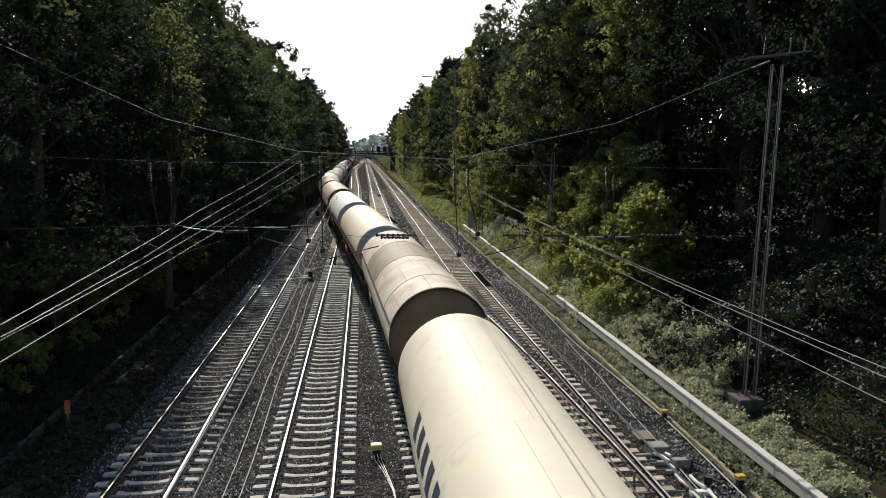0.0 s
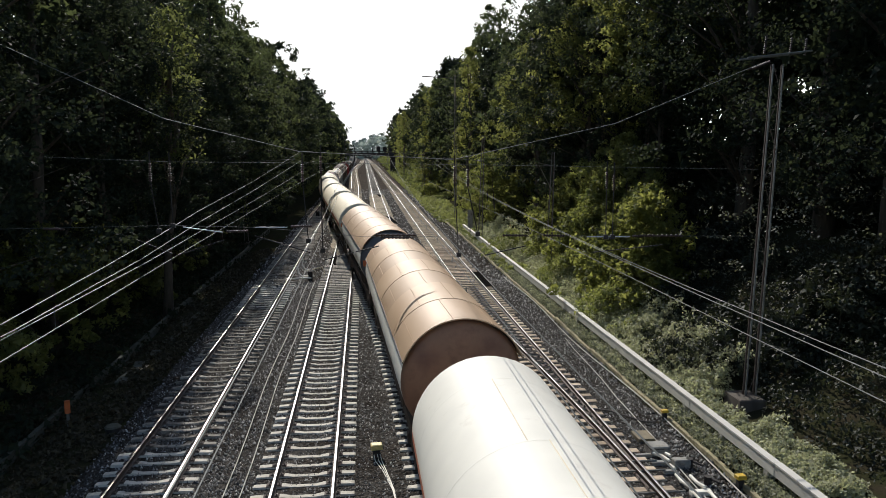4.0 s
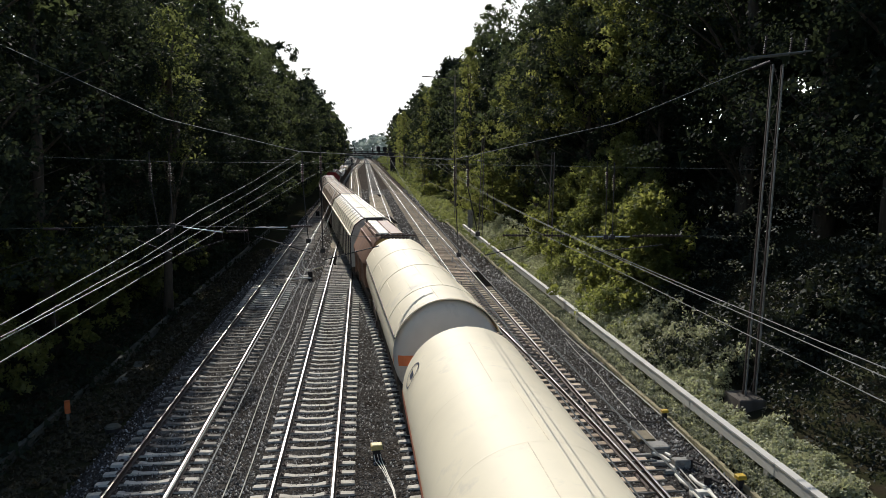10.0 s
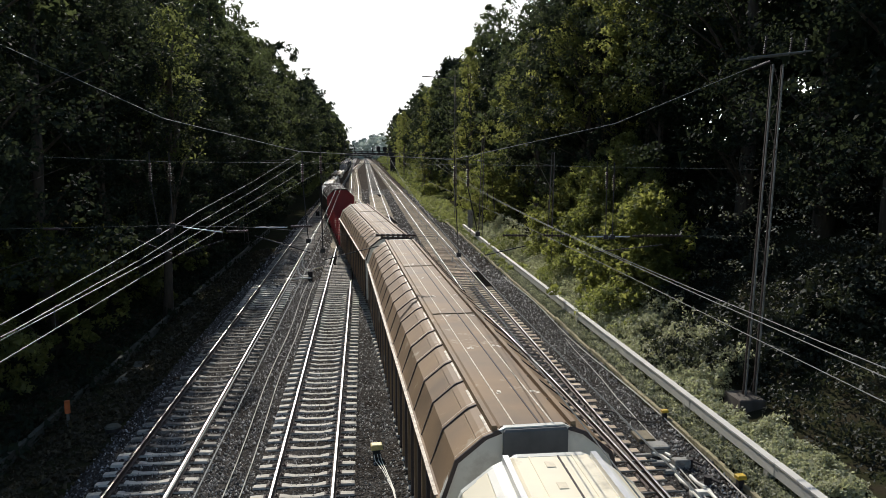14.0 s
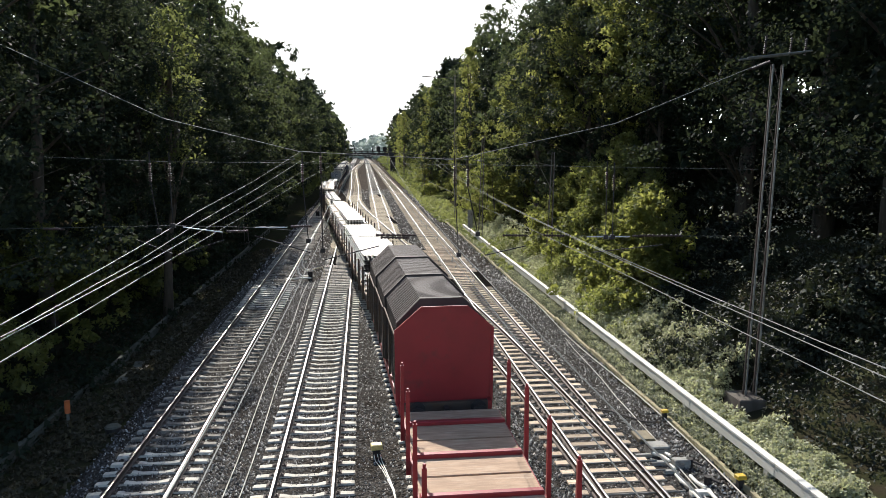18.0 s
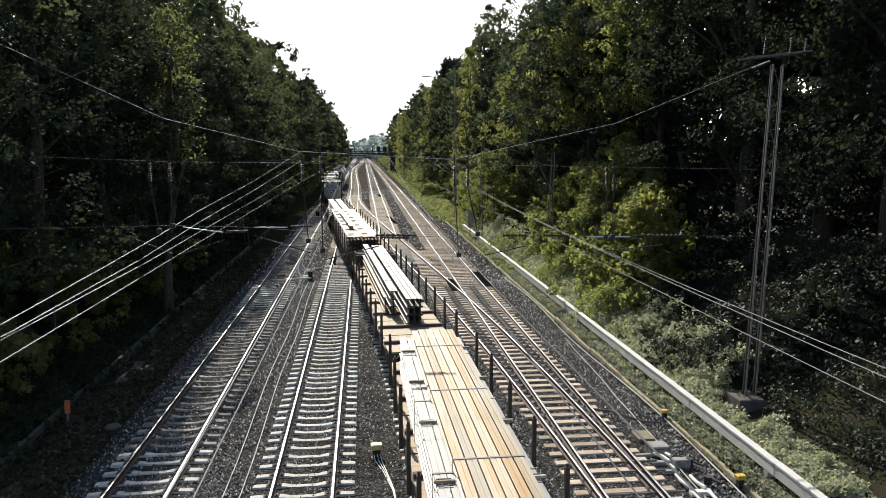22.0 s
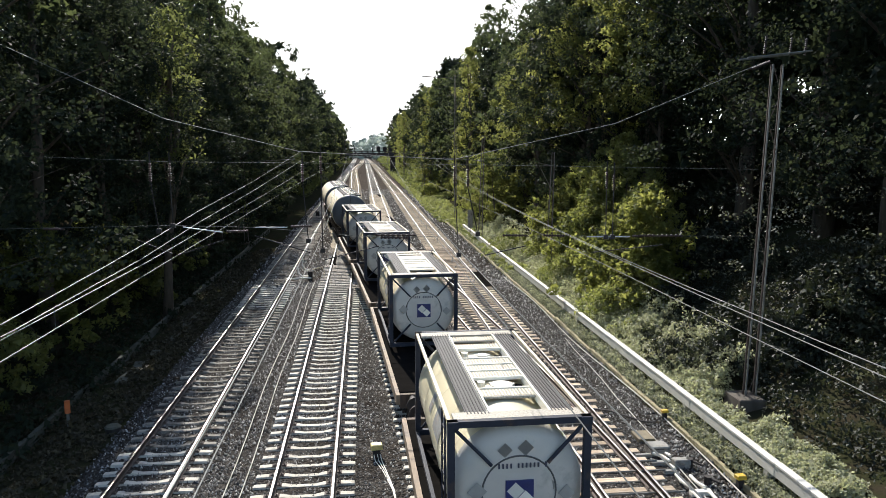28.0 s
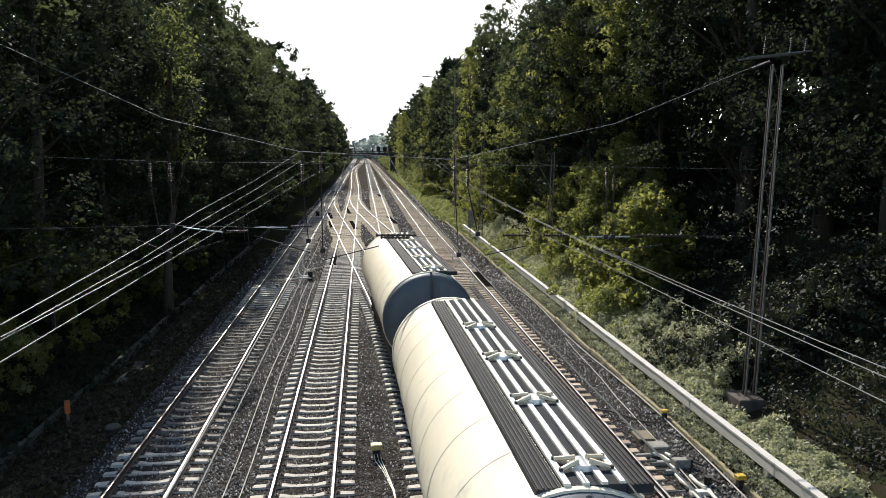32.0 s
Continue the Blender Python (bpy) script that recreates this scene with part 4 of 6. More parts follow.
def tank_wagon(front, length, shell, label, band=False, shade=None, seams=5, end=None, r=1.52, cz=2.74, marks=0, emblem=False, tones=None, shade_label="copper-coloured sunshade sheet"):
    half = length / 2
    ob = thing("tank_wagon", label, "tank wagon", "tank wagons of the train")
    e = 0.34
    s = Shape()
    prof = [(r, -half + e), (r, half - e)]
    s.loft([ring(rr, y, 48, cz) for rr, y in prof], caps=False)
    part("barrel", s, shell, ob, smooth=True)
    for sg in (-1, 1):
        s = Shape()
        rows = [(r, half - e), (r * 0.985, half - e + 0.1), (r * 0.94, half - e + 0.19), (r * 0.82, half - e + 0.26), (r * 0.55, half - e + 0.31), (0.02, half)]
        s.loft([ring(rr, sg * y, 48, cz) for rr, y in rows], caps=False)
        part("end_dome", s, end or shell, ob, smooth=True)
        if band:
            s = Shape()
            z0, z1 = cz - 0.26, cz + 0.04
            bandrows = []
            for z in (z0, (z0 + z1) / 2, z1):
                row = []
                for i in range(25):
                    a = -1 + 2 * i / 24
                    w = math.sqrt(r * r - (z - cz) ** 2) * 0.999
                    x = a * w
                    rad = min(r, math.hypot(x, z - cz))
                    ys = np.interp(rad, [0.02, r * 0.55, r * 0.82, r * 0.94, r * 0.985, r], [half, half - e + 0.31, half - e + 0.26, half - e + 0.19, half - e + 0.1, half - e])
                    row.append((x * 1.003, sg * (ys + 0.006), z))
                bandrows.append(row)
            s.loft(bandrows, caps=False, closed=False)
            part("orange_stripe", s, M["orange"], ob, "orange warning stripe")
    for i in range(seams):
        y = -half + e + (2 * half - 2 * e) * (i + 0.5) / seams
        s = Shape()
        s.loft([ring(r + 0.001, y - 0.025, 48, cz), ring(r + 0.006, y, 48, cz), ring(r + 0.001, y + 0.025, 48, cz)], caps=False)
        part("seam", s, shell, ob, smooth=True)
    if band and not shade:
        for sg in (-1, 1):
            rows = []
            for w in (178.5, 181, 184, 187, 189.5):
                q = radians(w)
                rows.append([(-sg * (r + 0.004) * math.cos(q), y, cz + (r + 0.004) * math.sin(q)) for y in (-half + e, half - e)])
            part("orange_stripe", Shape().loft(rows, caps=False, closed=False), M["orange"], ob, "orange warning stripe")
    weld_bays = [] if shade else range(seams - 1)
    for i in weld_bays:
        y0 = -half + e + (2 * half - 2 * e) * (i + 0.5) / seams
        y1 = y0 + (2 * half - 2 * e) / seams
        a = radians(96 if i % 2 else 84)
        s = Shape().rod(((r - 0.006) * math.cos(a), y0, cz + (r - 0.006) * math.sin(a)), ((r - 0.006) * math.cos(a), y1, cz + (r - 0.006) * math.sin(a)), 0.011, 6)
        part("weld_line", s, M["crownstain"], ob)
    if shade:
        # sunshade: a second skin over the upper half, in overlapping sheets
        n = seams + 2
        for i in range(n):
            a, b = -half + 0.12 + (2 * half - 0.24) * i / n, -half + 0.12 + (2 * half - 0.24) * (i + 1) / n
            s = Shape()
            out = []
            ins = []
            for k in range(29):
                w = radians(20) + radians(140) * k / 28
                out.append((1.0 * math.cos(w), math.sin(w)))
            o = r + 0.07 + (0.012 if i % 2 else 0)
            s.loft([[(o * x, y, cz + o * z) for x, z in out] + [((o - 0.03) * x, y, cz + (o - 0.03) * z) for x, z in reversed(out)] for y in (a - 0.03, b)])
            sheet = part("sunshade_sheet", s, tones if tones and i not in (3, 4) else shade, ob, shade_label, 40)
            for w in (48, 84, 118) if i % 2 else (62, 99, 140):
                q = radians(w)
                part("lap_seam", Shape().rod(((o + 0.002) * math.cos(q), a, cz + (o + 0.002) * math.sin(q)), ((o + 0.002) * math.cos(q), b, cz + (o + 0.002) * math.sin(q)), 0.008, 5), shade, sheet)
        # pale edge rail along both lower rims of the shade
        for w in (20, 160):
            q = radians(w)
            part("shade_rim", Shape().rod(((r + 0.07) * math.cos(q), -half + 0.1, cz + (r + 0.07) * math.sin(q)), ((r + 0.07) * math.cos(q), half - 0.1, cz + (r + 0.07) * math.sin(q)), 0.022, 6), M["hood"], ob)
    underframe(ob, half + 0.55, M["frame"], 1.15, 1.2)
    for y in (-half * 0.62, half * 0.62):
        sd = Shape().loft([[(-1.2, yy, 1.15), (1.2, yy, 1.15), (1.25, yy, 1.9), (0.6, yy, 1.42), (-0.6, yy, 1.42), (-1.25, yy, 1.9)] for yy in (y - 0.25, y + 0.25)])
        part("saddle", sd, M["frame"], ob)
    lad = Shape()
    for x in (1.32, 1.66):
        lad.rod((x, -0.6, 1.0), (x * 0.93, -0.6, 3.6), 0.02)
    for k in range(8):
        lad.rod((1.32, -0.6, 1.15 + 0.32 * k), (1.62, -0.6, 1.15 + 0.32 * k), 0.014)
    part("ladder", lad, M["steel"], ob)
    for sg in (-1, 1):
        for x in (-1, 1):
            y = sg * (half + 0.5)
            part("handrail", Shape().line([(x * 1.15, y, 1.2), (x * 1.15, y, 1.9), (x * 1.05, y, 2.0), (x * 0.6, y, 2.0)], 0.018), M["white"], ob)
    for k in range(marks):
        y = 2.4 - k * 0.75
        s = Shape()
        rows = []
        for w in (172, 166, 160, 154):
            a = radians(w)
            lean = (172 - w) * 0.006
            rows.append([((r + 0.012) * math.cos(a), y + q + lean, cz + (r + 0.012) * math.sin(a)) for q in (0, 0.36)])
        s.loft(rows, caps=False, closed=False)
        part("lettering", s, M["ink"], ob)
    if emblem:
        # ring emblem on both flanks
        for sg in (-1, 1):
            rows = []
            for k in range(25):
                u = 2 * math.pi * k / 24
                row = []
                for q in (0.28, 0.32):
                    a = (math.pi - 0.46 if sg < 0 else 0.46) - sg * -1 * q * math.sin(u) / r
                    row.append(((r + 0.012) * math.cos(a), half - 1.25 + q * math.cos(u), cz + (r + 0.012) * math.sin(a)))
                rows.append(row)
            part("emblem_ring", Shape().loft(rows, caps=False, closed=False), M["ink"], ob, "dark ring emblem")
            rows = [[((r + 0.012) * math.cos(a0 + da), half - 1.25 + dy, cz + (r + 0.012) * math.sin(a0 + da)) for a0 in [math.pi - 0.46 if sg < 0 else 0.46] for da in (-0.05, 0.05)] for dy in (-0.15, -0.07, 0.0, 0.07, 0.15)]
            part("emblem_bar", Shape().loft(rows, caps=False, closed=False), M["ink"], ob, "dark bar inside the ring")
    running_gear(ob, half + 0.55, half - 1.6)
    return place(ob, front, length)


def hopper_wagon(front, length):
    half = length / 2
    ob = thing("hopper_wagon", "rust-brown covered hopper wagon with a white roof hatch", "hopper wagon")
    out = [(-1.3, 1.5), (1.3, 1.5), (1.42, 2.7), (0.95, 3.72), (0.55, 4.12), (-0.55, 4.12), (-0.95, 3.72), (-1.42, 2.7)]
    s = Shape()
    s.loft([[(x * 0.9, -half, z) for x, z in out], [(x, -half + 0.25, z) for x, z in out], [(x, half - 0.25, z) for x, z in out], [(x * 0.9, half, z) for x, z in out]])
    part("body", s, M["rust"], ob, smooth=25)
    part("roof_hatch", Shape().box(-0.58, -0.1, -half + 0.3, half - 0.3, 4.125, 4.19), M["white"], ob, "white swinging roof hatch")
    part("roof_walkway", Shape().box(0.02, 0.6, -half + 0.3, half - 0.3, 4.125, 4.17), M["rust"], ob)
    part("end_panel", Shape().loft([[(x * 0.9 * f, -half - 0.02, z) for x, z in ((-0.6, 3.45), (0.6, 3.45), (0.85, 3.7), (0.5, 4.06), (-0.5, 4.06), (-0.85, 3.7))] for f in (1,)] + [[(x * 0.9, -half + 0.03, z) for x, z in ((-0.6, 3.45), (0.6, 3.45), (0.85, 3.7), (0.5, 4.06), (-0.5, 4.06), (-0.85, 3.7))]]), M["ochre"], ob, "ochre end panel")
    for x in (-1.0, -0.75):
        part("roof_bar", Shape().rod((x, -half + 0.3, 3.72 + (x + 1.0) * 1.4 + 0.05), (x, half - 0.3, 3.72 + (x + 1.0) * 1.4 + 0.05), 0.03), M["rust"], ob)
    for x in (0.75, 0.9):
        part("roof_bar", Shape().rod((x, -half + 0.3, 3.95 - (x - 0.75) * 1.2), (x, half - 0.3, 3.95 - (x - 0.75) * 1.2), 0.02), M["frame"], ob)
    for k in range(5):
        y = -half + 0.6 + (length - 1.2) * k / 4
        part("roof_patch", Shape().loft([[(0.63, yy, 4.06), (0.93, yy, 3.76), (0.92, yy, 3.75), (0.62, yy, 4.05)] for yy in (y - 0.3, y + 0.25)]), M["browned"], ob, "darker weathered patch")
        part("hatch_joint", Shape().box(-0.63, -0.04, y - 0.015, y + 0.015, 4.13, 4.198), M["crownstain"], ob)
    part("hatch_hook", Shape().line([(-0.66, -0.6, 4.1), (-0.78, -0.6, 4.22), (-0.9, -0.62, 4.12)], 0.025, 6), M["dark"], ob)
    for k in (-1, 1):
        part("side_rib", Shape().box(-1.46, -1.36, k * half * 0.4 - 0.05, k * half * 0.4 + 0.05, 1.5, 2.7), M["rust"], ob)
    underframe(ob, half + 0.4, M["frame"], 1.2, 1.3)
    running_gear(ob, half + 0.4, half - 1.2, axles=True)
    return place(ob, front, length)


def sliding_wagon(front, length, mat, label, bays=14, upper=None):
    """Long covered wagon with sliding sides: vertical ribbed walls, cambered roof panels with ribs."""
    half = length / 2
    ob = thing("covered_wagon", label, "covered wagon", "covered wagons of the train")
    prof = [(-1.38, 1.2), (1.38, 1.2), (1.42, 3.15), (1.2, 3.72), (0.78, 4.05), (0.45, 4.2), (-0.45, 4.2), (-0.78, 4.05), (-1.2, 3.72), (-1.42, 3.15)]
    s = Shape()
    s.extrude([(x * 0.97, z - 0.02) for x, z in prof], -half, half)
    part("body", s, M["hood"], ob)
    g = random.Random(int(front))
    # roof skins
    for sg in (-1, 1):
        for k in range(bays):
            a, b = -half + length * k / bays, -half + length * (k + 1) / bays
            o = [(1.43, 3.15), (1.215, 3.74), (0.88, 4.01)]
            s = Shape()
            s.loft([[(sg * x, y, z) for x, z in o] + [(sg * (x - 0.02), y, z - 0.02) for x, z in reversed(o)] for y in (a + 0.02, b - 0.02)])
            part("roof_panel", s, mat, ob)
            o = [(0.875, 4.018), (0.79, 4.075), (0.56, 4.165)]
            s = Shape()
            s.loft([[(sg * x, y, z) for x, z in o] + [(sg * (x - 0.02), y, z - 0.02) for x, z in reversed(o)] for y in (a + 0.03, b - 0.03)])
            part("upper_sheet", s, upper or mat, ob)
            s = Shape()
            o2 = [(1.45, 3.12), (1.235, 3.75), (0.805, 4.095), (0.56, 4.185)]
            s.loft([[(sg * x, y, z) for x, z in o2] + [(sg * (x - 0.05), y, z - 0.05) for x, z in reversed(o2)] for y in (a - 0.035, a + 0.035)])
            rib = part("roof_rib", s, mat, ob)
            # dark strip along the rib's near side, drawn as its shade
            s = Shape()
            s.loft([[(sg * x, y, z + 0.003) for x, z in o2] + [(sg * (x - 0.05), y, z - 0.045) for x, z in reversed(o2)] for y in (a - 0.075, a - 0.04)])
            part("rib_gasket", s, M["hood"], rib)
            if not upper:
                # paint worn to a pale edge along the near and upper borders of the panel
                cut = g.uniform(0.0, 0.5)
                o3 = [(1.215 + 0.215 * cut, 3.746 - 0.59 * cut), (1.215, 3.746), (0.88, 4.02), (0.795, 4.082), (0.6, 4.155)]
                s = Shape()
                w = g.uniform(0.02, 0.06)
                s.loft([[(sg * x, y, z + 0.003) for x, z in o3] + [(sg * (x - 0.01), y, z - 0.01) for x, z in reversed(o3)] for y in (a + 0.04, a + 0.04 + w)])
                part("worn_edge", s, M["wornedge"], rib)
                s = Shape()
                s.loft([[(sg * x, y, z + 0.004) for x, z in ((0.7, 4.118), (0.6, 4.156))] + [(sg * x, y, z - 0.01) for x, z in ((0.6, 4.15), (0.7, 4.11))] for y in (a + 0.05, a + g.uniform(0.5, 1.0) * (b - a) - 0.06)])
                part("worn_edge", s, M["wornedge"], rib)
    part("roof_crown", Shape().chamfer(-0.55, 0.55, -half, half, 4.14, 4.215, 0.03), mat, ob)
    for x in (-0.3, 0.1, 0.3):
        part("crown_seam", Shape().box(x - 0.012, x + 0.012, -half + 0.05, half - 0.05, 4.2155, 4.228), M["hood"] if x == 0.1 else (mat if upper else M["wornedge"]), ob)
    for k in (1, 2):
        y = -half + length * k / 3
        part("crown_joint", Shape().chamfer(-0.53, 0.53, y - 0.04, y + 0.04, 4.2155, 4.24, 0.012), mat, ob)
    if not upper:
        for x in (-1.5, 1.5):
            part("pale_gutter", Shape().box(x - 0.03, x + 0.03, -half + 0.1, half - 0.1, 3.141, 3.152), M["wornedge"], ob)
        for k in range(8):
            y = -half + length * (k + 0.5 + g.uniform(-0.1, 0.1)) / 8
            for x in (-0.18, 0.42):
                for j in range(3):
                    dx, dy = g.uniform(-0.06, 0.06), g.uniform(-0.12, 0.12)
                    part("scuff_mark", Shape().box(x + dx - 0.03, x + dx + 0.03, y + dy - 0.04, y + dy + 0.04, 4.2155, 4.2185), M["wornedge"], ob)
    if upper:
        for k in range(36):
            y = -half + length * (k + 0.5) / 36
            part("crown_bulge", Shape().chamfer(-0.2, 0.06, y - 0.16, y + 0.16, 4.19, 4.226, 0.075), M["crownstain"], ob)
    for x in (-0.62, 0.62):
        part("guide_rail", Shape().box(x - 0.04, x + 0.04, -half, half, 4.13, 4.24), M["alu"] if upper else mat, ob)
    part("side_rail", Shape().box(-1.5, -1.42, -half, half, 3.02, 3.14), mat, ob)
    part("side_rail", Shape().box(1.42, 1.5, -half, half, 3.02, 3.14), mat, ob)
    for sg in (-1, 1):
        for k in range(bays * 2):
            y = -half + length * (k + 0.5) / (bays * 2)
            part("wall_rib", Shape().box(sg * 1.43 - 0.035, sg * 1.43 + 0.035, y - 0.05, y + 0.05, 1.2, 3.1), mat if k % 2 else M["hood"], ob)
    for sg in (-1, 1):
        s = Shape()
        y = sg * half
        s.loft([[(x * 1.02, yy, z + (0.02 if z > 2 else 0)) for x, z in prof] for yy in (y - 0.05, y + 0.05)])
        part("end_wall", s, M["habbend"], ob, "pale grey end wall")
        part("end_box", Shape().chamfer(-0.5, 0.5, y + sg * 0.05 - 0.09, y + sg * 0.05 + 0.09, 3.75, 4.2, 0.03), M["grating"], ob)
    underframe(ob, half + 0.1, M["frame"], 1.3, 1.2)
    running_gear(ob, half + 0.1, half - 2.6)
    return place(ob, front, length)


def flat_frame(front, length, name, label, stakes, frame_mat, deck_mat, stake_z=2.6, wall=0.0, group="stake wagons of the train", boards=True, stake_mat=None, endboard=False):
    half = length / 2
    ob = thing(name, label, "flat wagon", group)
    underframe(ob, half, frame_mat, 1.35, 1.18)
    n = max(1, stakes)
    if boards:
        for k in range(n * 2):
            a, b = -half + length * k / (n * 2), -half + length * (k + 1) / (n * 2)
            part("deck_board", Shape().chamfer(-1.3, 1.3, a + 0.04, b - 0.04, 1.18, 1.235, 0.01), deck_mat, ob)
        for k in range(n):
            y = -half + length * (k + 0.5) / n
            part("bolster", Shape().chamfer(-1.3, 1.3, y - 0.09, y + 0.09, 1.24, 1.34, 0.02), frame_mat, ob)
    # deck plates blackened to hold the shadow of the container
    if not boards:
        for k in range(4):
            a = -half + 0.2 + (length - 0.4) * k / 4
            part("deck_plate", Shape().chamfer(-1.22, 1.22, a + 0.01, a + (length - 0.4) / 4 - 0.01, 1.14, 1.2, 0.01), M["shadeblack"], ob)
    for k in range(stakes):
        y = -half + length * (k + 0.5) / n
        for x in (-1.4, 1.4):
            s = Shape()
            s.box(x - 0.05, x + 0.05, y - 0.055, y + 0.055, 0.85, stake_z - 0.04, taper=0.85)
            s.rod((x, y, stake_z - 0.04), (x, y, stake_z + 0.03), 0.03, 6)
            part("stake", s, stake_mat or frame_mat, ob)
    if wall:
        for x in (-1.4, 1.36):
            part("side_wall", Shape().chamfer(x, x + 0.05, -half + 0.05, half - 0.05, 1.18, 1.18 + wall, 0.015), M["rust"], ob)
        for y in (-half, half - 0.05):
            part("end_wall", Shape().chamfer(-1.35, 1.35, y, y + 0.05, 1.18, 1.18 + wall, 0.015), M["frame"], ob)
    if endboard:
        p = [(-1.3, 1.1), (1.3, 1.1), (1.32, 3.36), (0.63, 4.12), (-0.63, 4.12), (-1.32, 3.36)]
        part("end_wall", Shape().extrude(p, -half, -half + 0.12), frame_mat, ob, "tall red end wall")
    running_gear(ob, half, half - 2.4)
    return place(ob, front, length)


def beam_mesh(length, w, h, mat, name="steel_beam"):
    s = Shape()
    f, k, e = 0.018, 0.012, w * 0.07
    o = [(-w / 2, 0), (w / 2, 0), (w / 2, f), (e, f + 0.02), (e, h - f - 0.02), (w / 2, h - f), (w / 2, h), (k, h), (k, h - 0.01), (-k, h - 0.01), (-k, h), (-w / 2, h), (-w / 2, h - f), (-e, h - f - 0.02), (-e, f + 0.02), (-w / 2, f)]
    s.extrude(o, -length / 2, length / 2)
    me = s.mesh(name, mat)
    # saw-cut end faces darkened, their shade put into the colour
    me.materials.append(M["beamend"])
    for p in list(me.polygons)[-2:]:
        p.material_index = 1
    return me


def beam_stack(front, length, z0, layers, cols, w, h, mat, label, wagon, gap=0.025, x0=0.0, straps=3, seed=1, battens=()):
    """A bundle of steel sections lying on a wagon; it rides with that wagon."""
    g = random.Random(seed)
    ob = thing("steel_beam_load", label, "steel beams", "steel loads of the train")
    me = beam_mesh(length, w, h, mat)
    width = cols * (w + gap)
    for k in range(layers):
        for i in range(cols):
            b = part("beam", me, None, ob)
            b.location = (x0 - width / 2 + (i + 0.5) * (w + gap), g.uniform(-0.1, 0.1) if k == layers - 1 else g.uniform(-0.012, 0.012) - 0.06, z0 + k * (h + 0.005))
    for k in range(straps):
        y = -length / 2 + length * (k + 0.5) / straps
        zt = z0 + layers * (h + 0.005)
        s = Shape().box(x0 - width / 2 - 0.01, x0 + width / 2 + 0.01, y - 0.03, y + 0.03, zt, zt + 0.008)
        for x in (x0 - width / 2 - 0.012, x0 + width / 2 + 0.004):
            s.box(x, x + 0.008, y - 0.03, y + 0.03, z0, zt)
        part("strap", s, M["steel"], ob)
    for x, bw, z in battens:
        for k in range(int(length / 3)):
            y = -length / 2 + 1.4 + 3.0 * k + g.uniform(-0.2, 0.2)
            part("batten", Shape().chamfer(x, x + bw, y - 0.035, y + 0.035, z, z + 0.05, 0.01), M["timber"], ob, "pale timber batten")
            for q in (-0.14, 0.14):
                part("batten_lash", Shape().box(x + 0.06, x + bw - 0.06, y + q - 0.012, y + q + 0.012, z, z + 0.015), M["dark"], ob)
    wf, wl = wagon
    MOVERS.append((ob, wf + wl / 2, wl * 0.36, Matrix.Translation((0, front + length / 2 - wf - wl / 2, 0))))
    return ob


def hood_wagon(front, length):
    """Coil wagon with three telescopic ribbed hoods between red end walls."""
    half = length / 2
    ob = thing("hood_wagon", "coil wagon with dark brown ribbed telescopic hoods and red ends", "hood wagon")
    def prof(o):
        return [(-1.3 - o, 1.25), (1.3 + o, 1.25), (1.3 + o, 3.35 + o * 0.5), (0.62, 4.05 + o), (-0.62, 4.05 + o), (-1.3 - o, 3.35 + o * 0.5)]
    # each hood slides under the one behind it; a broad plain rim closes its lower end
    for a, b, o in ((2.3, 5.95, 0.1), (-1.5, 2.5, 0.05), (-5.32, -1.3, 0.0)):
        hood = part("hood", Shape().extrude(prof(o), a, b), M["hood"], ob)
        n = int((b - a - 0.3) / 0.165)
        p = [(1.3 + o, 1.6)] + prof(o)[2:] + [(-1.3 - o, 1.6)]
        for k in range(n):
            y = a + 0.3 + (b - a - 0.3) * (k + 0.5) / n
            s = Shape()
            s.loft([[(x * 1.012, yy, z + 0.026) for x, z in p] + [(x * 0.99, yy, z - 0.02) for x, z in reversed(p)] for yy in (y - 0.045, y + 0.045)])
            part("hood_rib", s, M["hood"], hood)
        p = [(1.3 + o, 1.3)] + prof(o)[2:] + [(-1.3 - o, 1.3)]
        s = Shape()
        s.loft([[(x * 1.02, y, z + 0.04) for x, z in p] + [(x * 0.985, y, z - 0.03) for x, z in reversed(p)] for y in (a - 0.02, a + 0.2)])
        part("hood_rim", s, M["hood"], hood)
        for sg in (-1, 1):
            for y in (a + 0.08, (a + b) / 2, b - 0.3):
                part("side_post", Shape().chamfer(sg * (1.36 + o) - 0.035, sg * (1.36 + o) + 0.035, y - 0.05, y + 0.05, 1.25, 3.0, 0.01), M["frame"], hood)
            part("side_rail", Shape().rod((sg * (1.38 + o), a + 0.05, 3.02), (sg * (1.38 + o), b - 0.2, 3.02), 0.025, 6), M["frame"], hood)
    p = [(-1.4, 1.1), (1.4, 1.1), (1.42, 3.28), (0.66, 3.94), (-0.66, 3.94), (-1.42, 3.28)]
    wall = part("end_wall", Shape().extrude(p, -half - 0.06, -half + 0.06), M["red"], ob, "red steel end wall")
    edge = p[1:] + p[:1]
    part("edge_strip", Shape().loft([[(x * 1.01, y, z + 0.02) for x, z in edge] + [(x * 0.95, y, z - 0.05) for x, z in reversed(edge)] for y in (-half - 0.09, -half - 0.055)]), M["red"], wall)
    part("end_wall", Shape().extrude([(x * 0.98, z + 0.08) for x, z in p], half - 0.1, half + 0.02), M["hood"], ob)
    underframe(ob, half + 0.3, M["red"], 1.35, 1.2)
    running_gear(ob, half + 0.3, half - 2.0)
    return place(ob, front, length)


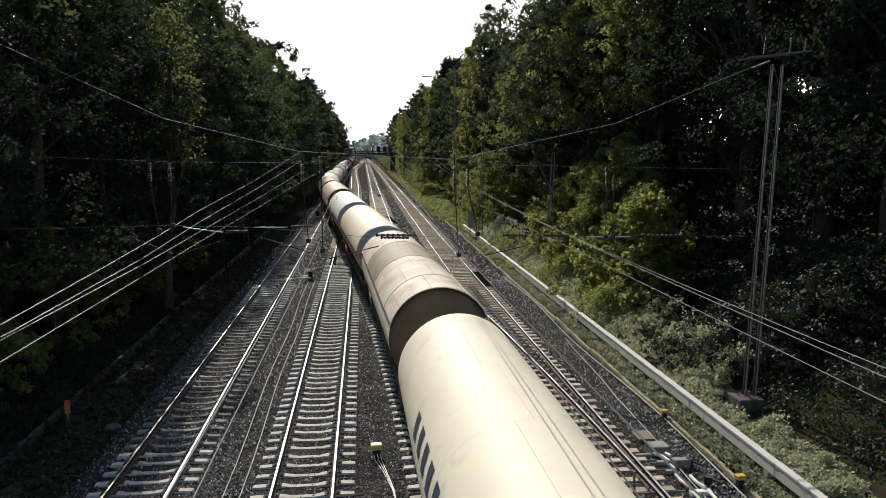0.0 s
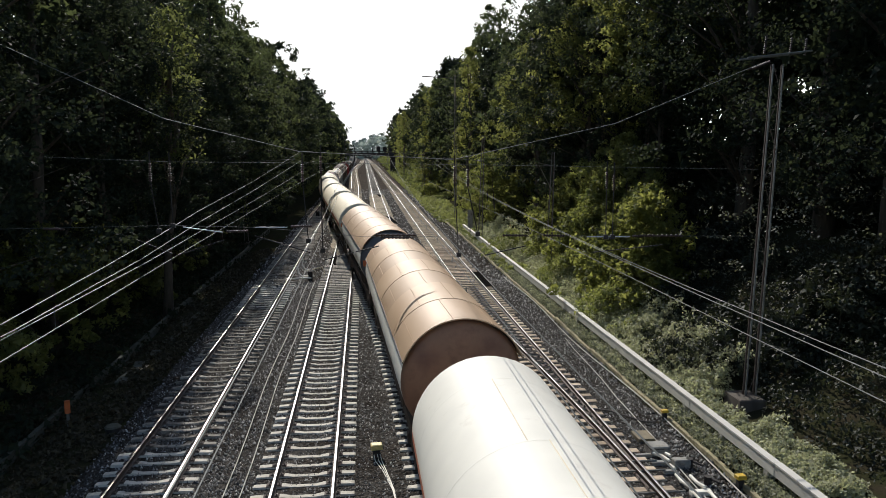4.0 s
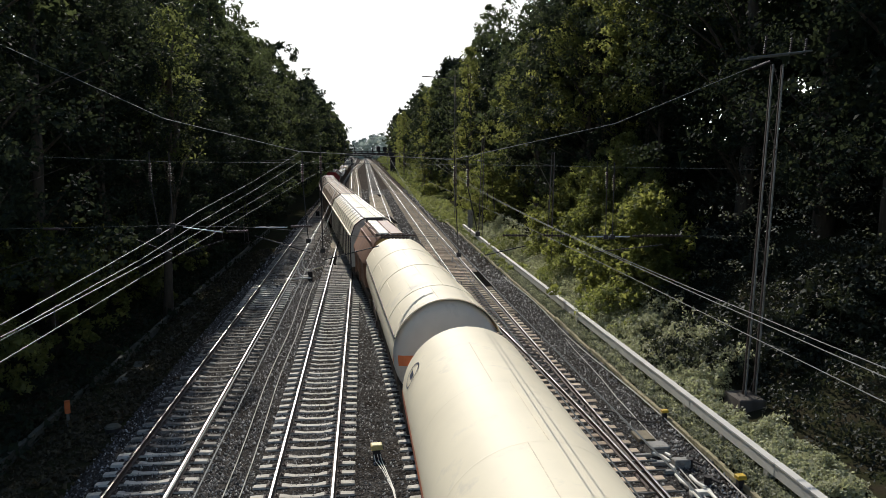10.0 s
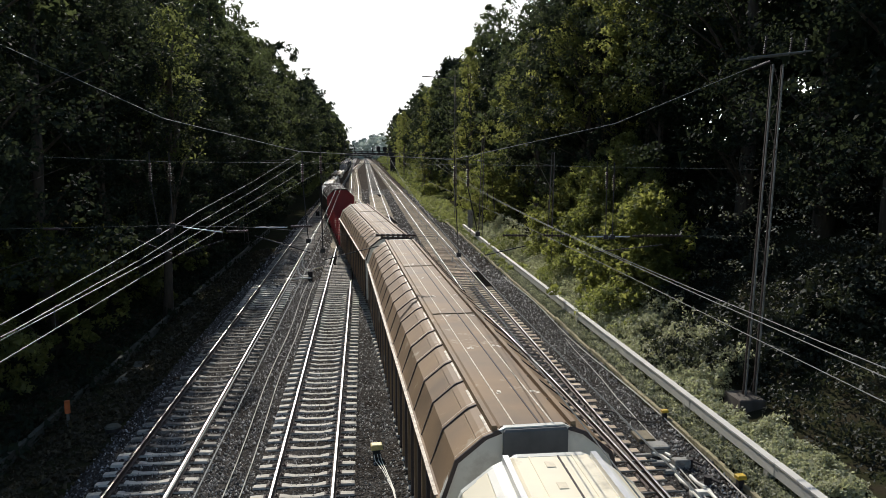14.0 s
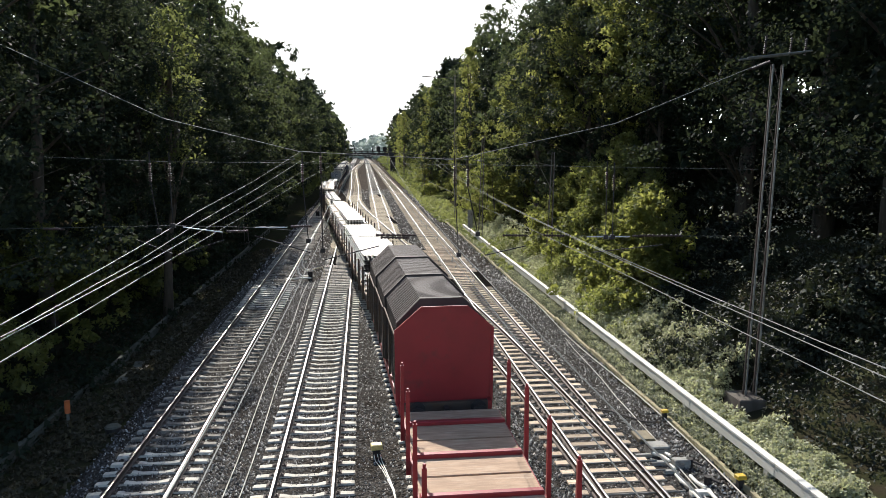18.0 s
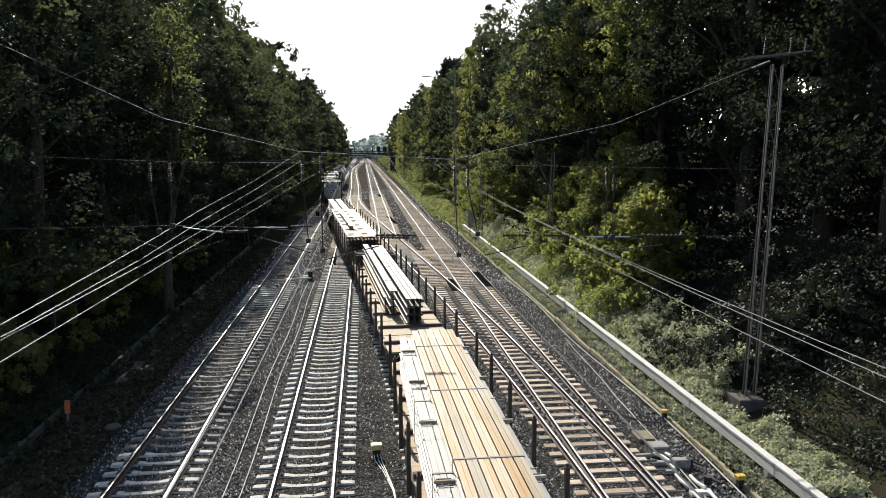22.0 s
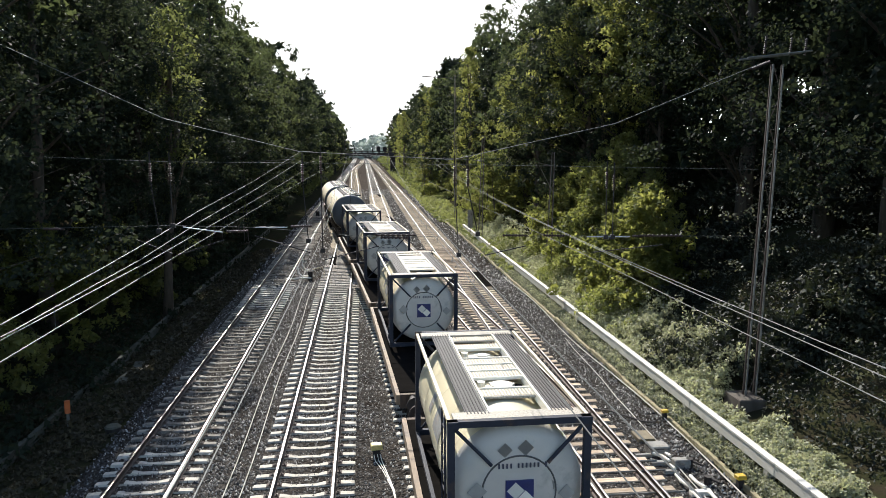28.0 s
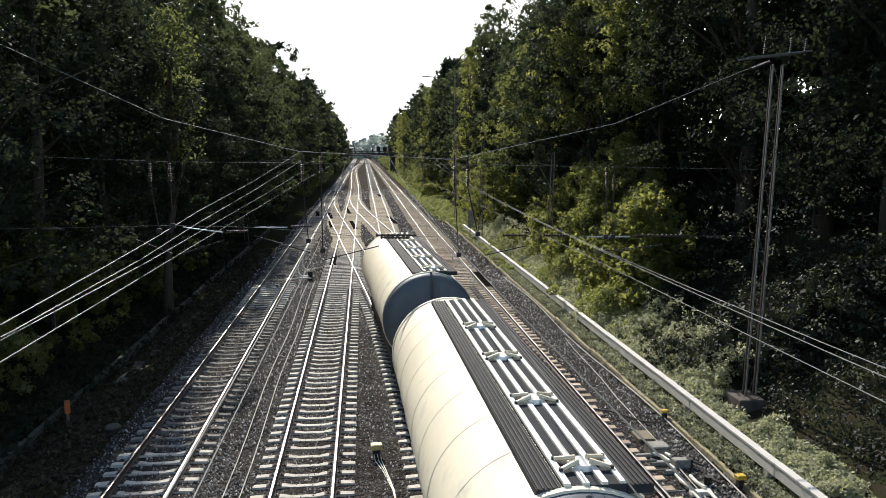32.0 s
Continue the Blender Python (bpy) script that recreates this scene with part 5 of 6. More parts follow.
def tank_container(front, length, wagon, label, shell, end, sign=True, closed=False):
    half = length / 2
    ob = thing("tank_container", label, "tank container", "tank containers of the train")
    z0, z1, w = 1.38, 3.97, 1.219
    r, cz = 1.17, 2.68
    front_rows = [(0.02, -half + 0.03), (r * 0.5, -half + 0.05), (r * 0.8, -half + 0.1), (r * 0.93, -half + 0.17), (r * 0.985, -half + 0.26), (r, -half + 0.38)]
    part("barrel", Shape().loft([ring(r, y, 44, cz) for y in (-half + 0.38, half - 0.38)], caps=False), shell, ob, smooth=True)
    for sg in (1, -1):
        part("end_dome", Shape().loft([ring(a, sg * y, 44, cz) for a, y in front_rows], caps=False), end, ob, "grey domed tank end", smooth=True)
        part("weld_ring", Shape().loft([ring(a, sg * (-half + q), 44, cz) for a, q in ((0.62, 0.05), (0.635, 0.04), (0.65, 0.055))], caps=False), M["grating"], ob)
    for k in range(5):
        y = -half + 0.7 + (length - 1.4) * k / 4
        part("clad_band", Shape().loft([ring(r + 0.002, y - 0.03, 44, cz), ring(r + 0.01, y, 44, cz), ring(r + 0.002, y + 0.03, 44, cz)], caps=False), shell, ob, smooth=True)
    for sg in (-1, 1):
        y = sg * (half - 0.06)
        fr = Shape()
        for x in (-w, w - 0.12):
            fr.box(x, x + 0.12, y - 0.06, y + 0.06, z0, z1)
        fr.box(-w, w, y - 0.06, y + 0.06, z0, z0 + 0.13)
        fr.box(-w, w, y - 0.06, y + 0.06, z1 - 0.11, z1)
        f = part("end_frame", fr, M["blueframe"], ob, "dark blue steel end frame")
        for cx in (-1, 1):
            for cz2 in (z0, z1):
                d = 1 if cz2 == z0 else -1
                br = Shape().rod((cx * (w - 0.1), y, cz2 + d * 0.12), (cx * 0.48, y + sg * 0.03, 2.68 - d * 0.5), 0.032, 6)
                part("brace", br, M["blueframe"], f)
                part("corner_casting", Shape().chamfer(cx * w - 0.09 - 0.09 * cx, cx * w + 0.09 - 0.09 * cx, y - 0.09, y + 0.09, cz2 - (0.0 if d > 0 else 0.12), cz2 + (0.12 if d > 0 else 0.0), 0.01), M["blueframe"], f)
    for x in (-w + 0.04, w - 0.04):
        part("side_rail", Shape().box(x - 0.04, x + 0.04, -half + 0.1, half - 0.1, z0, z0 + 0.1), M["blueframe"], ob)
        part("top_rail", Shape().box(x - 0.03, x + 0.03, -half + 0.1, half - 0.1, z1 - 0.07, z1 - 0.01), M["crownstain"], ob)
    for x in (-0.86, 0.6):
        walk_ = part("walkway", Shape().box(x, x + 0.42, -half + 0.35, half - 0.35, z1 - 0.05, z1 - 0.02), M["grating"], ob, "grey grated walkway")
        for k in range(7):
            part("tread_bar", Shape().box(x + 0.02 + k * 0.06, x + 0.04 + k * 0.06, -half + 0.35, half - 0.35, z1 - 0.02, z1), M["dark"], walk_)
    for sg in (-1, 1):
        part("cross_walkway", Shape().box(-1.1, 1.1, sg * (half - 0.28) - 0.17, sg * (half - 0.28) + 0.17, z1 - 0.05, z1 - 0.005), M["perforated"], ob, "perforated pale end walkway")
    # perforated treads between the walkways, and two hatch wells, open or under white lids
    for a, b in ((-1.75, -1.32), (-0.6, -0.2), (-0.16, 0.24), (0.28, 0.68), (1.5, 1.9), (half - 0.85, half - 0.47)):
        tread = part("tread_plate", Shape().chamfer(-0.43, 0.58, a, b, z1 - 0.09, z1 - 0.05, 0.01), M["perforated"], ob, "perforated pale tread plate")
        ribs = Shape()
        for k in range(16):
            x = -0.4 + 0.0625 * k
            ribs.box(x - 0.012, x + 0.012, a + 0.04, b - 0.04, z1 - 0.05, z1 - 0.035)
        part("tread_ribs", ribs, M["crownstain"], tread)
    for y in (-0.64, -0.18, 0.26, 0.72, -1.29, 1.46):
        part("cross_bar", Shape().box(-0.43, 0.58, y - 0.02, y + 0.02, z1 - 0.09, z1 - 0.025), M["white"], ob)
    for x in (-0.455, 0.61):
        part("coaming", Shape().box(x - 0.03, x + 0.03, -half + 0.4, half - 0.45, z1 - 0.16, z1 - 0.002), M["white"], ob, "white edge strip")
    for y, lid in ((-0.96, 0.24), (1.1, 0.14)):
        part("hatch_well", Shape().box(-0.42, 0.57, y - 0.33, y + 0.33, z1 - 0.3, z1 - 0.2), M["dark"], ob)
        if closed:
            part("well_lid", Shape().chamfer(-0.42, 0.57, y - 0.32, y + 0.32, z1 - 0.06, z1 - 0.01, 0.015), M["white"], ob, "white closed well lid")
        else:
            cover = part("manhole_lid", Shape().rod((0.1, y, z1 - 0.2), (0.1, y, z1 - 0.07), lid, 18, lid * 0.9), M["white"], ob, "pale round manhole lid")
            for k in range(6):
                a = k * math.pi / 3 + 0.3
                part("lid_lug", Shape().rod((0.1 + lid * 1.05 * math.cos(a), y + lid * 1.05 * math.sin(a), z1 - 0.2), (0.1 + lid * 1.05 * math.cos(a), y + lid * 1.05 * math.sin(a), z1 - 0.09), 0.035, 8), M["white"], cover)
            part("valve", Shape().rod((-0.28, y + 0.12, z1 - 0.2), (-0.28, y + 0.12, z1 - 0.05), 0.08, 10), M["white"], ob)
    # ladder on the flank and faded dark markings on the shell
    lad = Shape()
    for y in (-half + 0.5, -half + 0.9):
        lad.rod((-w + 0.02, y, z0 + 0.1), (-w + 0.02, y, z1 - 0.06), 0.018)
    for k in range(8):
        lad.rod((-w + 0.02, -half + 0.5, z0 + 0.3 + 0.28 * k), (-w + 0.02, -half + 0.9, z0 + 0.3 + 0.28 * k), 0.014)
    part("ladder", lad, M["blueframe"], ob)
    for y0, y1, t0, t1 in ((-1.2, -0.3, 150, 172), (0.2, 0.5, 146, 168)):
        rows = [[((r + 0.012) * math.cos(radians(t)), y, cz + (r + 0.012) * math.sin(radians(t))) for y in (y0, y1)] for t in np.linspace(t0, t1, 5)]
        part("marking_patch", Shape().loft(rows, caps=False, closed=False), M["worn"], ob, "faded grey marking")
    ye = -half + 0.03
    def diamond(name, x, z, q, mat, lift, lab=""):
        part(name, Shape().loft([[(x + q * a, yy, z + q * b) for a, b in ((1, 0), (0, 1), (-1, 0), (0, -1))] for yy in (ye - lift, ye + 0.02)]), mat, ob, lab)
    if sign:
        part("sign_plate", Shape().box(-0.24, 0.24, ye - 0.02, ye + 0.02, 2.42, 2.9), M["plate"], ob, "dark blue hazard plate")
        diamond("sign_diamond", -0.07, 2.72, 0.15, M["habbend"], 0.026, "pale worn diamond label")
        diamond("sign_diamond", 0.1, 2.58, 0.14, M["white"], 0.032, "white diamond label")
        for x, z, q in ((-0.72, 2.72, 0.17), (0.5, 2.77, 0.16), (0.82, 2.62, 0.15), (-0.25, 3.42, 0.13), (0.1, 3.45, 0.14)):
            diamond("label_diamond", x, z, q, M["worn"], -0.02 + 0.0 if abs(x) < 0.6 else -0.01, "faded diamond label")
    # code line as short upright bars
    x = -0.42
    for k in range(11):
        x += 0.068 + (0.06 if k in (4, 10) else 0)
        part("marking_bar", Shape().box(x - 0.014, x + 0.014, ye - 0.002, ye + 0.03, 3.11, 3.19), M["ink"], ob)
    wf, wl = wagon
    MOVERS.append((ob, wf + wl / 2, wl * 0.36, Matrix.Translation((0.1, front + half - wf - wl / 2, 0))))
    return ob


def silo_wagon(front, length):
    half = length / 2
    r, cz = 1.57, 2.66
    ob = thing("silo_wagon", "cream powder tank wagon with roof walkways and a blue-grey end", "silo wagon", "silo wagons of the train")
    part("barrel", Shape().loft([ring(r, y, 48, cz) for y in (-half + 0.5, half - 0.5)], caps=False), M["cream"], ob, smooth=True)
    for sg in (-1, 1):
        rows = [(r, half - 0.5), (r * 0.99, half - 0.3), (r * 0.93, half - 0.16), (r * 0.75, half - 0.07), (r * 0.4, half - 0.02), (0.02, half)]
        part("end_dome", Shape().loft([ring(a, sg * y, 48, cz) for a, y in rows], caps=False), M["endgrey"], ob, "blue-grey rounded end", smooth=True)
        part("end_rim", Shape().loft([ring(r + 0.005, sg * (half - 0.62), 48, cz), ring(r + 0.03, sg * (half - 0.6), 48, cz), ring(r + 0.03, sg * (half - 0.5), 48, cz), ring(r + 0.005, sg * (half - 0.48), 48, cz)], caps=False), M["cream"], ob)
        part("vent_pipe", Shape().line([(0.05, sg * (half - 0.3), cz + r + 0.03), (0.05, sg * (half + 0.02), cz + r * 0.86), (0.05, sg * (half + 0.05), cz + 0.1), (0.05, sg * (half + 0.08), cz - 0.25)], 0.035, 8), M["grating"], ob)
        part("end_cabinet", Shape().chamfer(-0.85, 0.85, sg * (half + 0.35) - 0.5, sg * (half + 0.3) + 0.42, 1.2, 2.75, 0.12), M["cabinet"], ob)
    for k in range(1, 8):
        y = -half + 0.5 + (length - 1.0) * k / 8
        part("seam", Shape().loft([ring(r + 0.003, y - 0.025, 48, cz), ring(r + 0.012, y, 48, cz), ring(r + 0.003, y + 0.025, 48, cz)], caps=False), M["cream"], ob, smooth=True)
    zt = cz + r
    for x in (-0.52, 0.66):
        w = part("walkway", Shape().box(x, x + 0.34, -half + 0.6, half - 0.9, zt - 0.12, zt + 0.0), M["matt"], ob, "dark grated walkway")
        for k in range(5):
            part("tread_bar", Shape().box(x + 0.02 + k * 0.065, x + 0.04 + k * 0.065, -half + 0.6, half - 0.9, zt - 0.01, zt + 0.02), M["dark"], w)
    part("roof_plate", Shape().box(-0.17, 0.65, -half + 0.6, half - 0.9, zt - 0.12, zt + 0.025), M["matt"], ob)
    for x in (-0.12, 0.12, 0.36, 0.6):
        part("roof_rail", Shape().box(x - 0.042, x + 0.042, -half + 0.6, half - 0.9, zt + 0.02, zt + 0.06), M["white"], ob)
    for k in range(4):
        y, x = -5.3 + 2.55 * k, 0.24
        h = part("manhole", Shape().rod((x, y, zt - 0.03), (x, y, zt + 0.1), 0.2, 14, 0.17), M["alu"], ob, "pale manhole cover")
        for sx in (-1, 1):
            for sy in (-1, 1):
                part("clamp_arm", Shape().rod((x + sx * 0.08, y + sy * 0.06, zt + 0.13), (x + sx * 0.33, y + sy * 0.17, zt + 0.07), 0.035, 6), M["crownstain"], h)
                part("lid_bolt", Shape().rod((x + sx * 0.34, y + sy * 0.18, zt + 0.03), (x + sx * 0.34, y + sy * 0.18, zt + 0.1), 0.03, 6), M["dark"], h)
    for k in (-0.25, 0.25):
        y = k * length
        hop = Shape().loft([[(a * 0.9, y + b * 1.1, 1.5) for a, b in ((-1, -1), (1, -1), (1, 1), (-1, 1))], [(a * 0.25, y + b * 0.25, 0.75) for a, b in ((-1, -1), (1, -1), (1, 1), (-1, 1))]])
        part("discharge_hopper", hop, M["frame"], ob)
    underframe(ob, half + 0.95, M["frame"], 1.2, 1.2)
    running_gear(ob, half + 0.95, half - 1.2)
    return place(ob, front, length, offset=Matrix.Translation((0.08, 0, 0)))


# ---- the train, from its head to its tail; fronts in metres along the route at the start ----
def train():
    tank_wagon(3.0, 15.5, M["cream"], "cream tank wagon with dark lettering on its side", marks=7)
    tank_wagon(21.3, 15.5, M["cream"], "cream tank wagon under patched brown cladding", shade=M["patched"], end=M["browned"], tones=M["patchpale"], shade_label="patched brown cladding sheet")
    tank_wagon(39.6, 15.3, M["cream"], "white tank wagon with grey end", end=M["stainless"], band=True)
    tank_wagon(57.7, 15.1, M["white"], "white gas tank wagon with orange stripe", band=True, end=M["stainless"])
    tank_wagon(75.4, 17.1, M["white"], "white tank wagon under weathered copper sunshade", shade=M["copper"], end=M["rust"])
    tank_wagon(95.2, 16.1, M["white"], "white tank wagon under copper sunshade with orange stripe", band=True, shade=M["copper"], end=M["endgrey"])
    tank_wagon(114.0, 14.7, M["cream"], "cream gas tank wagon with orange stripe", band=True)
    tank_wagon(131.4, 14.3, M["cream"], "cream gas tank wagon with ring emblem and orange stripe", band=True, emblem=True)
    tank_wagon(148.2, 14.4, M["cream"], "cream gas tank wagon with ring emblem and orange stripe", band=True, emblem=True)
    tank_wagon(165.1, 14.3, M["cream"], "cream gas tank wagon under cream sunshade", band=True, shade=M["cream"], end=M["stainless"], shade_label="cream sunshade sheet")
    hopper_wagon(182.0, 7.2)
    sliding_wagon(190.6, 22.6, M["habbwhite"], "covered wagon with cream ribbed roof panels", upper=M["white"])
    sliding_wagon(214.3, 23.2, M["habbbrown"], "covered wagon with brown ribbed roof panels", 18)
    sliding_wagon(238.8, 21.0, M["habbbrown"], "covered wagon with weathered brown roof panels", 17)
    flat_frame(260.8, 20.6, "stake_wagon", "empty red stake wagon with dusty deck", 10, M["red"], M["pinkdeck"], 2.9, endboard=True)
    hood_wagon(282.4, 11.6)
    w = (295.0, 22.8)
    flat_frame(*w, "stake_wagon", "brown stake wagon loaded with pale steel beams", 9, M["frame"], M["deck"], 2.5)
    beam_stack(295.4, 4.0, 1.35, 3, 9, 0.21, 0.25, M["beam"], "low bundle of pale steel beams", w, x0=-0.2, seed=1)
    beam_stack(300.0, 11.5, 1.35, 6, 8, 0.235, 0.25, M["beam"], "tall bundle of pale steel beams with rust streaks", w, x0=-0.22, seed=2, battens=((-1.4, 0.3, 2.0),))
    beam_stack(311.9, 5.2, 1.35, 5, 8, 0.22, 0.275, M["beam"], "shorter bundle of pale steel beams", w, x0=-0.2, seed=22)
    w = (319.0, 25.4)
    flat_frame(*w, "stake_wagon", "brown stake wagon loaded with streaked steel beams", 10, M["frame"], M["deck"], 2.5)
    beam_stack(319.3, 11.7, 1.35, 4, 8, 0.225, 0.255, M["beam"], "wide lower bundle of pale steel beams", w, x0=-0.11, seed=3, battens=((-1.15, 0.36, 2.4), (0.62, 0.32, 2.4)))
    beam_stack(319.3, 11.6, 2.4, 2, 6, 0.2, 0.24, M["beam"], "narrower upper bundle of pale steel beams", w, x0=-0.14, seed=13)
    beam_stack(331.2, 12.0, 1.35, 4, 8, 0.22, 0.25, M["beam"], "bundle of pale steel beams", w, x0=-0.14, seed=4, battens=((-1.15, 0.4, 2.38), (0.6, 0.34, 2.38)))
    beam_stack(331.2, 12.0, 2.375, 1, 6, 0.2, 0.25, M["rustbeam"], "flat upper bundle of orange-streaked steel beams", w, x0=-0.06, seed=14)
    w = (345.6, 21.6)
    flat_frame(*w, "stake_wagon", "brown stake wagon with narrow bundles of beams", 9, M["frame"], M["deck"], 2.4)
    beam_stack(351.2, 15.6, 1.35, 3, 1, 0.3, 0.33, M["beam"], "single stack of bright steel beams", w, x0=-0.47, seed=5)
    beam_stack(349.4, 16.8, 1.35, 3, 3, 0.21, 0.33, M["beam"], "narrow bundle of bright steel beams", w, x0=0.2, seed=6)
    beam_stack(351.8, 13.0, 1.35, 2, 1, 0.14, 0.3, M["rustbeam"], "slim stack of yellowish steel beams", w, x0=-0.74, seed=12)
    for k in range(4):
        bl = solid("cross_timber", Shape().chamfer(-1.2, 1.2, -0.09, 0.09, 1.35, 1.95, 0.02), M["frame"], "dark upright cross timber on the deck", "timber", "cross timbers on the stake wagon")
        MOVERS.append((bl, w[0] + w[1] / 2, w[1] * 0.36, Matrix.Translation((0, 364.9 + 0.62 * k - w[0] - w[1] / 2, 0))))
    w = (368.2, 24.4)
    flat_frame(*w, "stake_wagon", "brown stake wagon loaded with rusty steel beams", 10, M["frame"], M["deck"], 2.5)
    beam_stack(368.6, 22.6, 1.35, 5, 9, 0.21, 0.25, M["rustbeam"], "wide bundle of rusty steel beams", w, x0=-0.34, seed=7, battens=((-1.3, 0.4, 2.64), (-0.4, 0.4, 2.64)))
    beam_stack(372.8, 14.8, 2.63, 1, 1, 0.38, 0.28, M["beam"], "single wide beam on top of the load", w, x0=-0.78, seed=8)
    w = (394.4, 18.0)
    flat_frame(*w, "low_sided_wagon", "low-sided brown wagon with bright steel sections", 7, M["frame"], M["deck"], 2.2, wall=0.5)
    beam_stack(395.6, 14.0, 1.3, 3, 2, 0.3, 0.33, M["beam"], "narrow bundle of bright steel sections", w, x0=-0.55, seed=9)
    beam_stack(395.2, 14.6, 1.3, 3, 2, 0.3, 0.33, M["beam"], "narrow bundle of bright steel sections", w, x0=0.3, seed=10)
    for i, f in enumerate((418.9, 433.1, 446.4, 460.2)):
        w = (f - 4.6, 12.3)
        flat_frame(*w, "container_wagon", "container flat wagon with tan frame", 0, M["tanframe"], M["deck"], group="container wagons of the train", boards=False)
        tank_container(f, 6.06, w, "grey tank container with hazard plate in a blue frame", M["contyellow"], M["stainless"], closed=i > 0)
    silo_wagon(473.45, 12.9)
    silo_wagon(489.6, 12.9)


train()


# ---- line-side structures ----
def wire(name, pts, r, label, mat=None, category="wire", group="overhead wires"):
    return solid(name, Shape().line(pts, r, 5), mat or M["wire"], label, category, group)


def lattice_mast(x, y, height, lean, base=True, width=0.5, depth=0.3, label="grey steel lattice mast on a concrete footing", taper=0.5, foot=None):
    ob = thing("lattice_mast", label, "catenary mast", "masts along the line")
    w0, w1 = width / 2, width / 2 * taper
    for sg in (-1, 1):
        for d0, d1 in ((0.0, 0.0), (depth, depth * 0.6)):
            # back legs get the dark rust colour to look shaded
            part("leg", Shape().loft([[(sg * w0 + a, d0 + b, 0.0) for a, b in ((-0.025, -0.02), (0.025, -0.02), (0.025, 0.02), (-0.025, 0.02))], [(sg * w1 + a, d1 + b, height) for a, b in ((-0.02, -0.02), (0.02, -0.02), (0.02, 0.02), (-0.02, 0.02))]]), M["steel"] if d0 == 0 else M["railweb"], ob)
    n = int(height / 0.85)
    for k in range(n):
        z, z2 = height * k / n, height * (k + 1) / n
        a, b = w0 + (w1 - w0) * k / n, w0 + (w1 - w0) * (k + 1) / n
        sg = 1 if k % 2 else -1
        part("lacing", Shape().rod((sg * a, 0, z), (-sg * b, 0, z2), 0.01, 5), M["railweb"], ob)
        part("back_lacing", Shape().rod((a, depth * (1 - 0.4 * k / n) if k % 2 else 0, z), (b, 0 if k % 2 else depth * (1 - 0.4 * (k + 1) / n), z2), 0.009, 5), M["railweb"], ob)
    if base:
        part("footing", Shape().chamfer(-0.62, 0.3, -0.5, 0.4 + depth, -1.4, 0.08, 0.03), M["footing"], ob, "weathered concrete footing, colour darkened for shade")
    ob.matrix_world = pose(x, y, bank(x, y) + 0.25 if foot is None else foot, 0, lean, 0)
    return ob


def insulator(parent, a, b, name="insulator"):
    a, b = Vector(a), Vector(b)
    q = (b - a).to_track_quat("Z", "Y").to_matrix()
    rings, n = [], 8
    for k in range(n):
        for f, r in ((0.0, 0.026), (0.15, 0.052), (0.6, 0.03), (0.75, 0.026)):
            c = a.lerp(b, (k + f) / n)
            rings.append([c + q @ Vector((r * math.cos(i * math.pi / 4), r * math.sin(i * math.pi / 4), 0)) for i in range(8)])
    s = Shape().loft(rings)
    return part(name, s, M["insulator"], parent, "dark brown ribbed insulator")


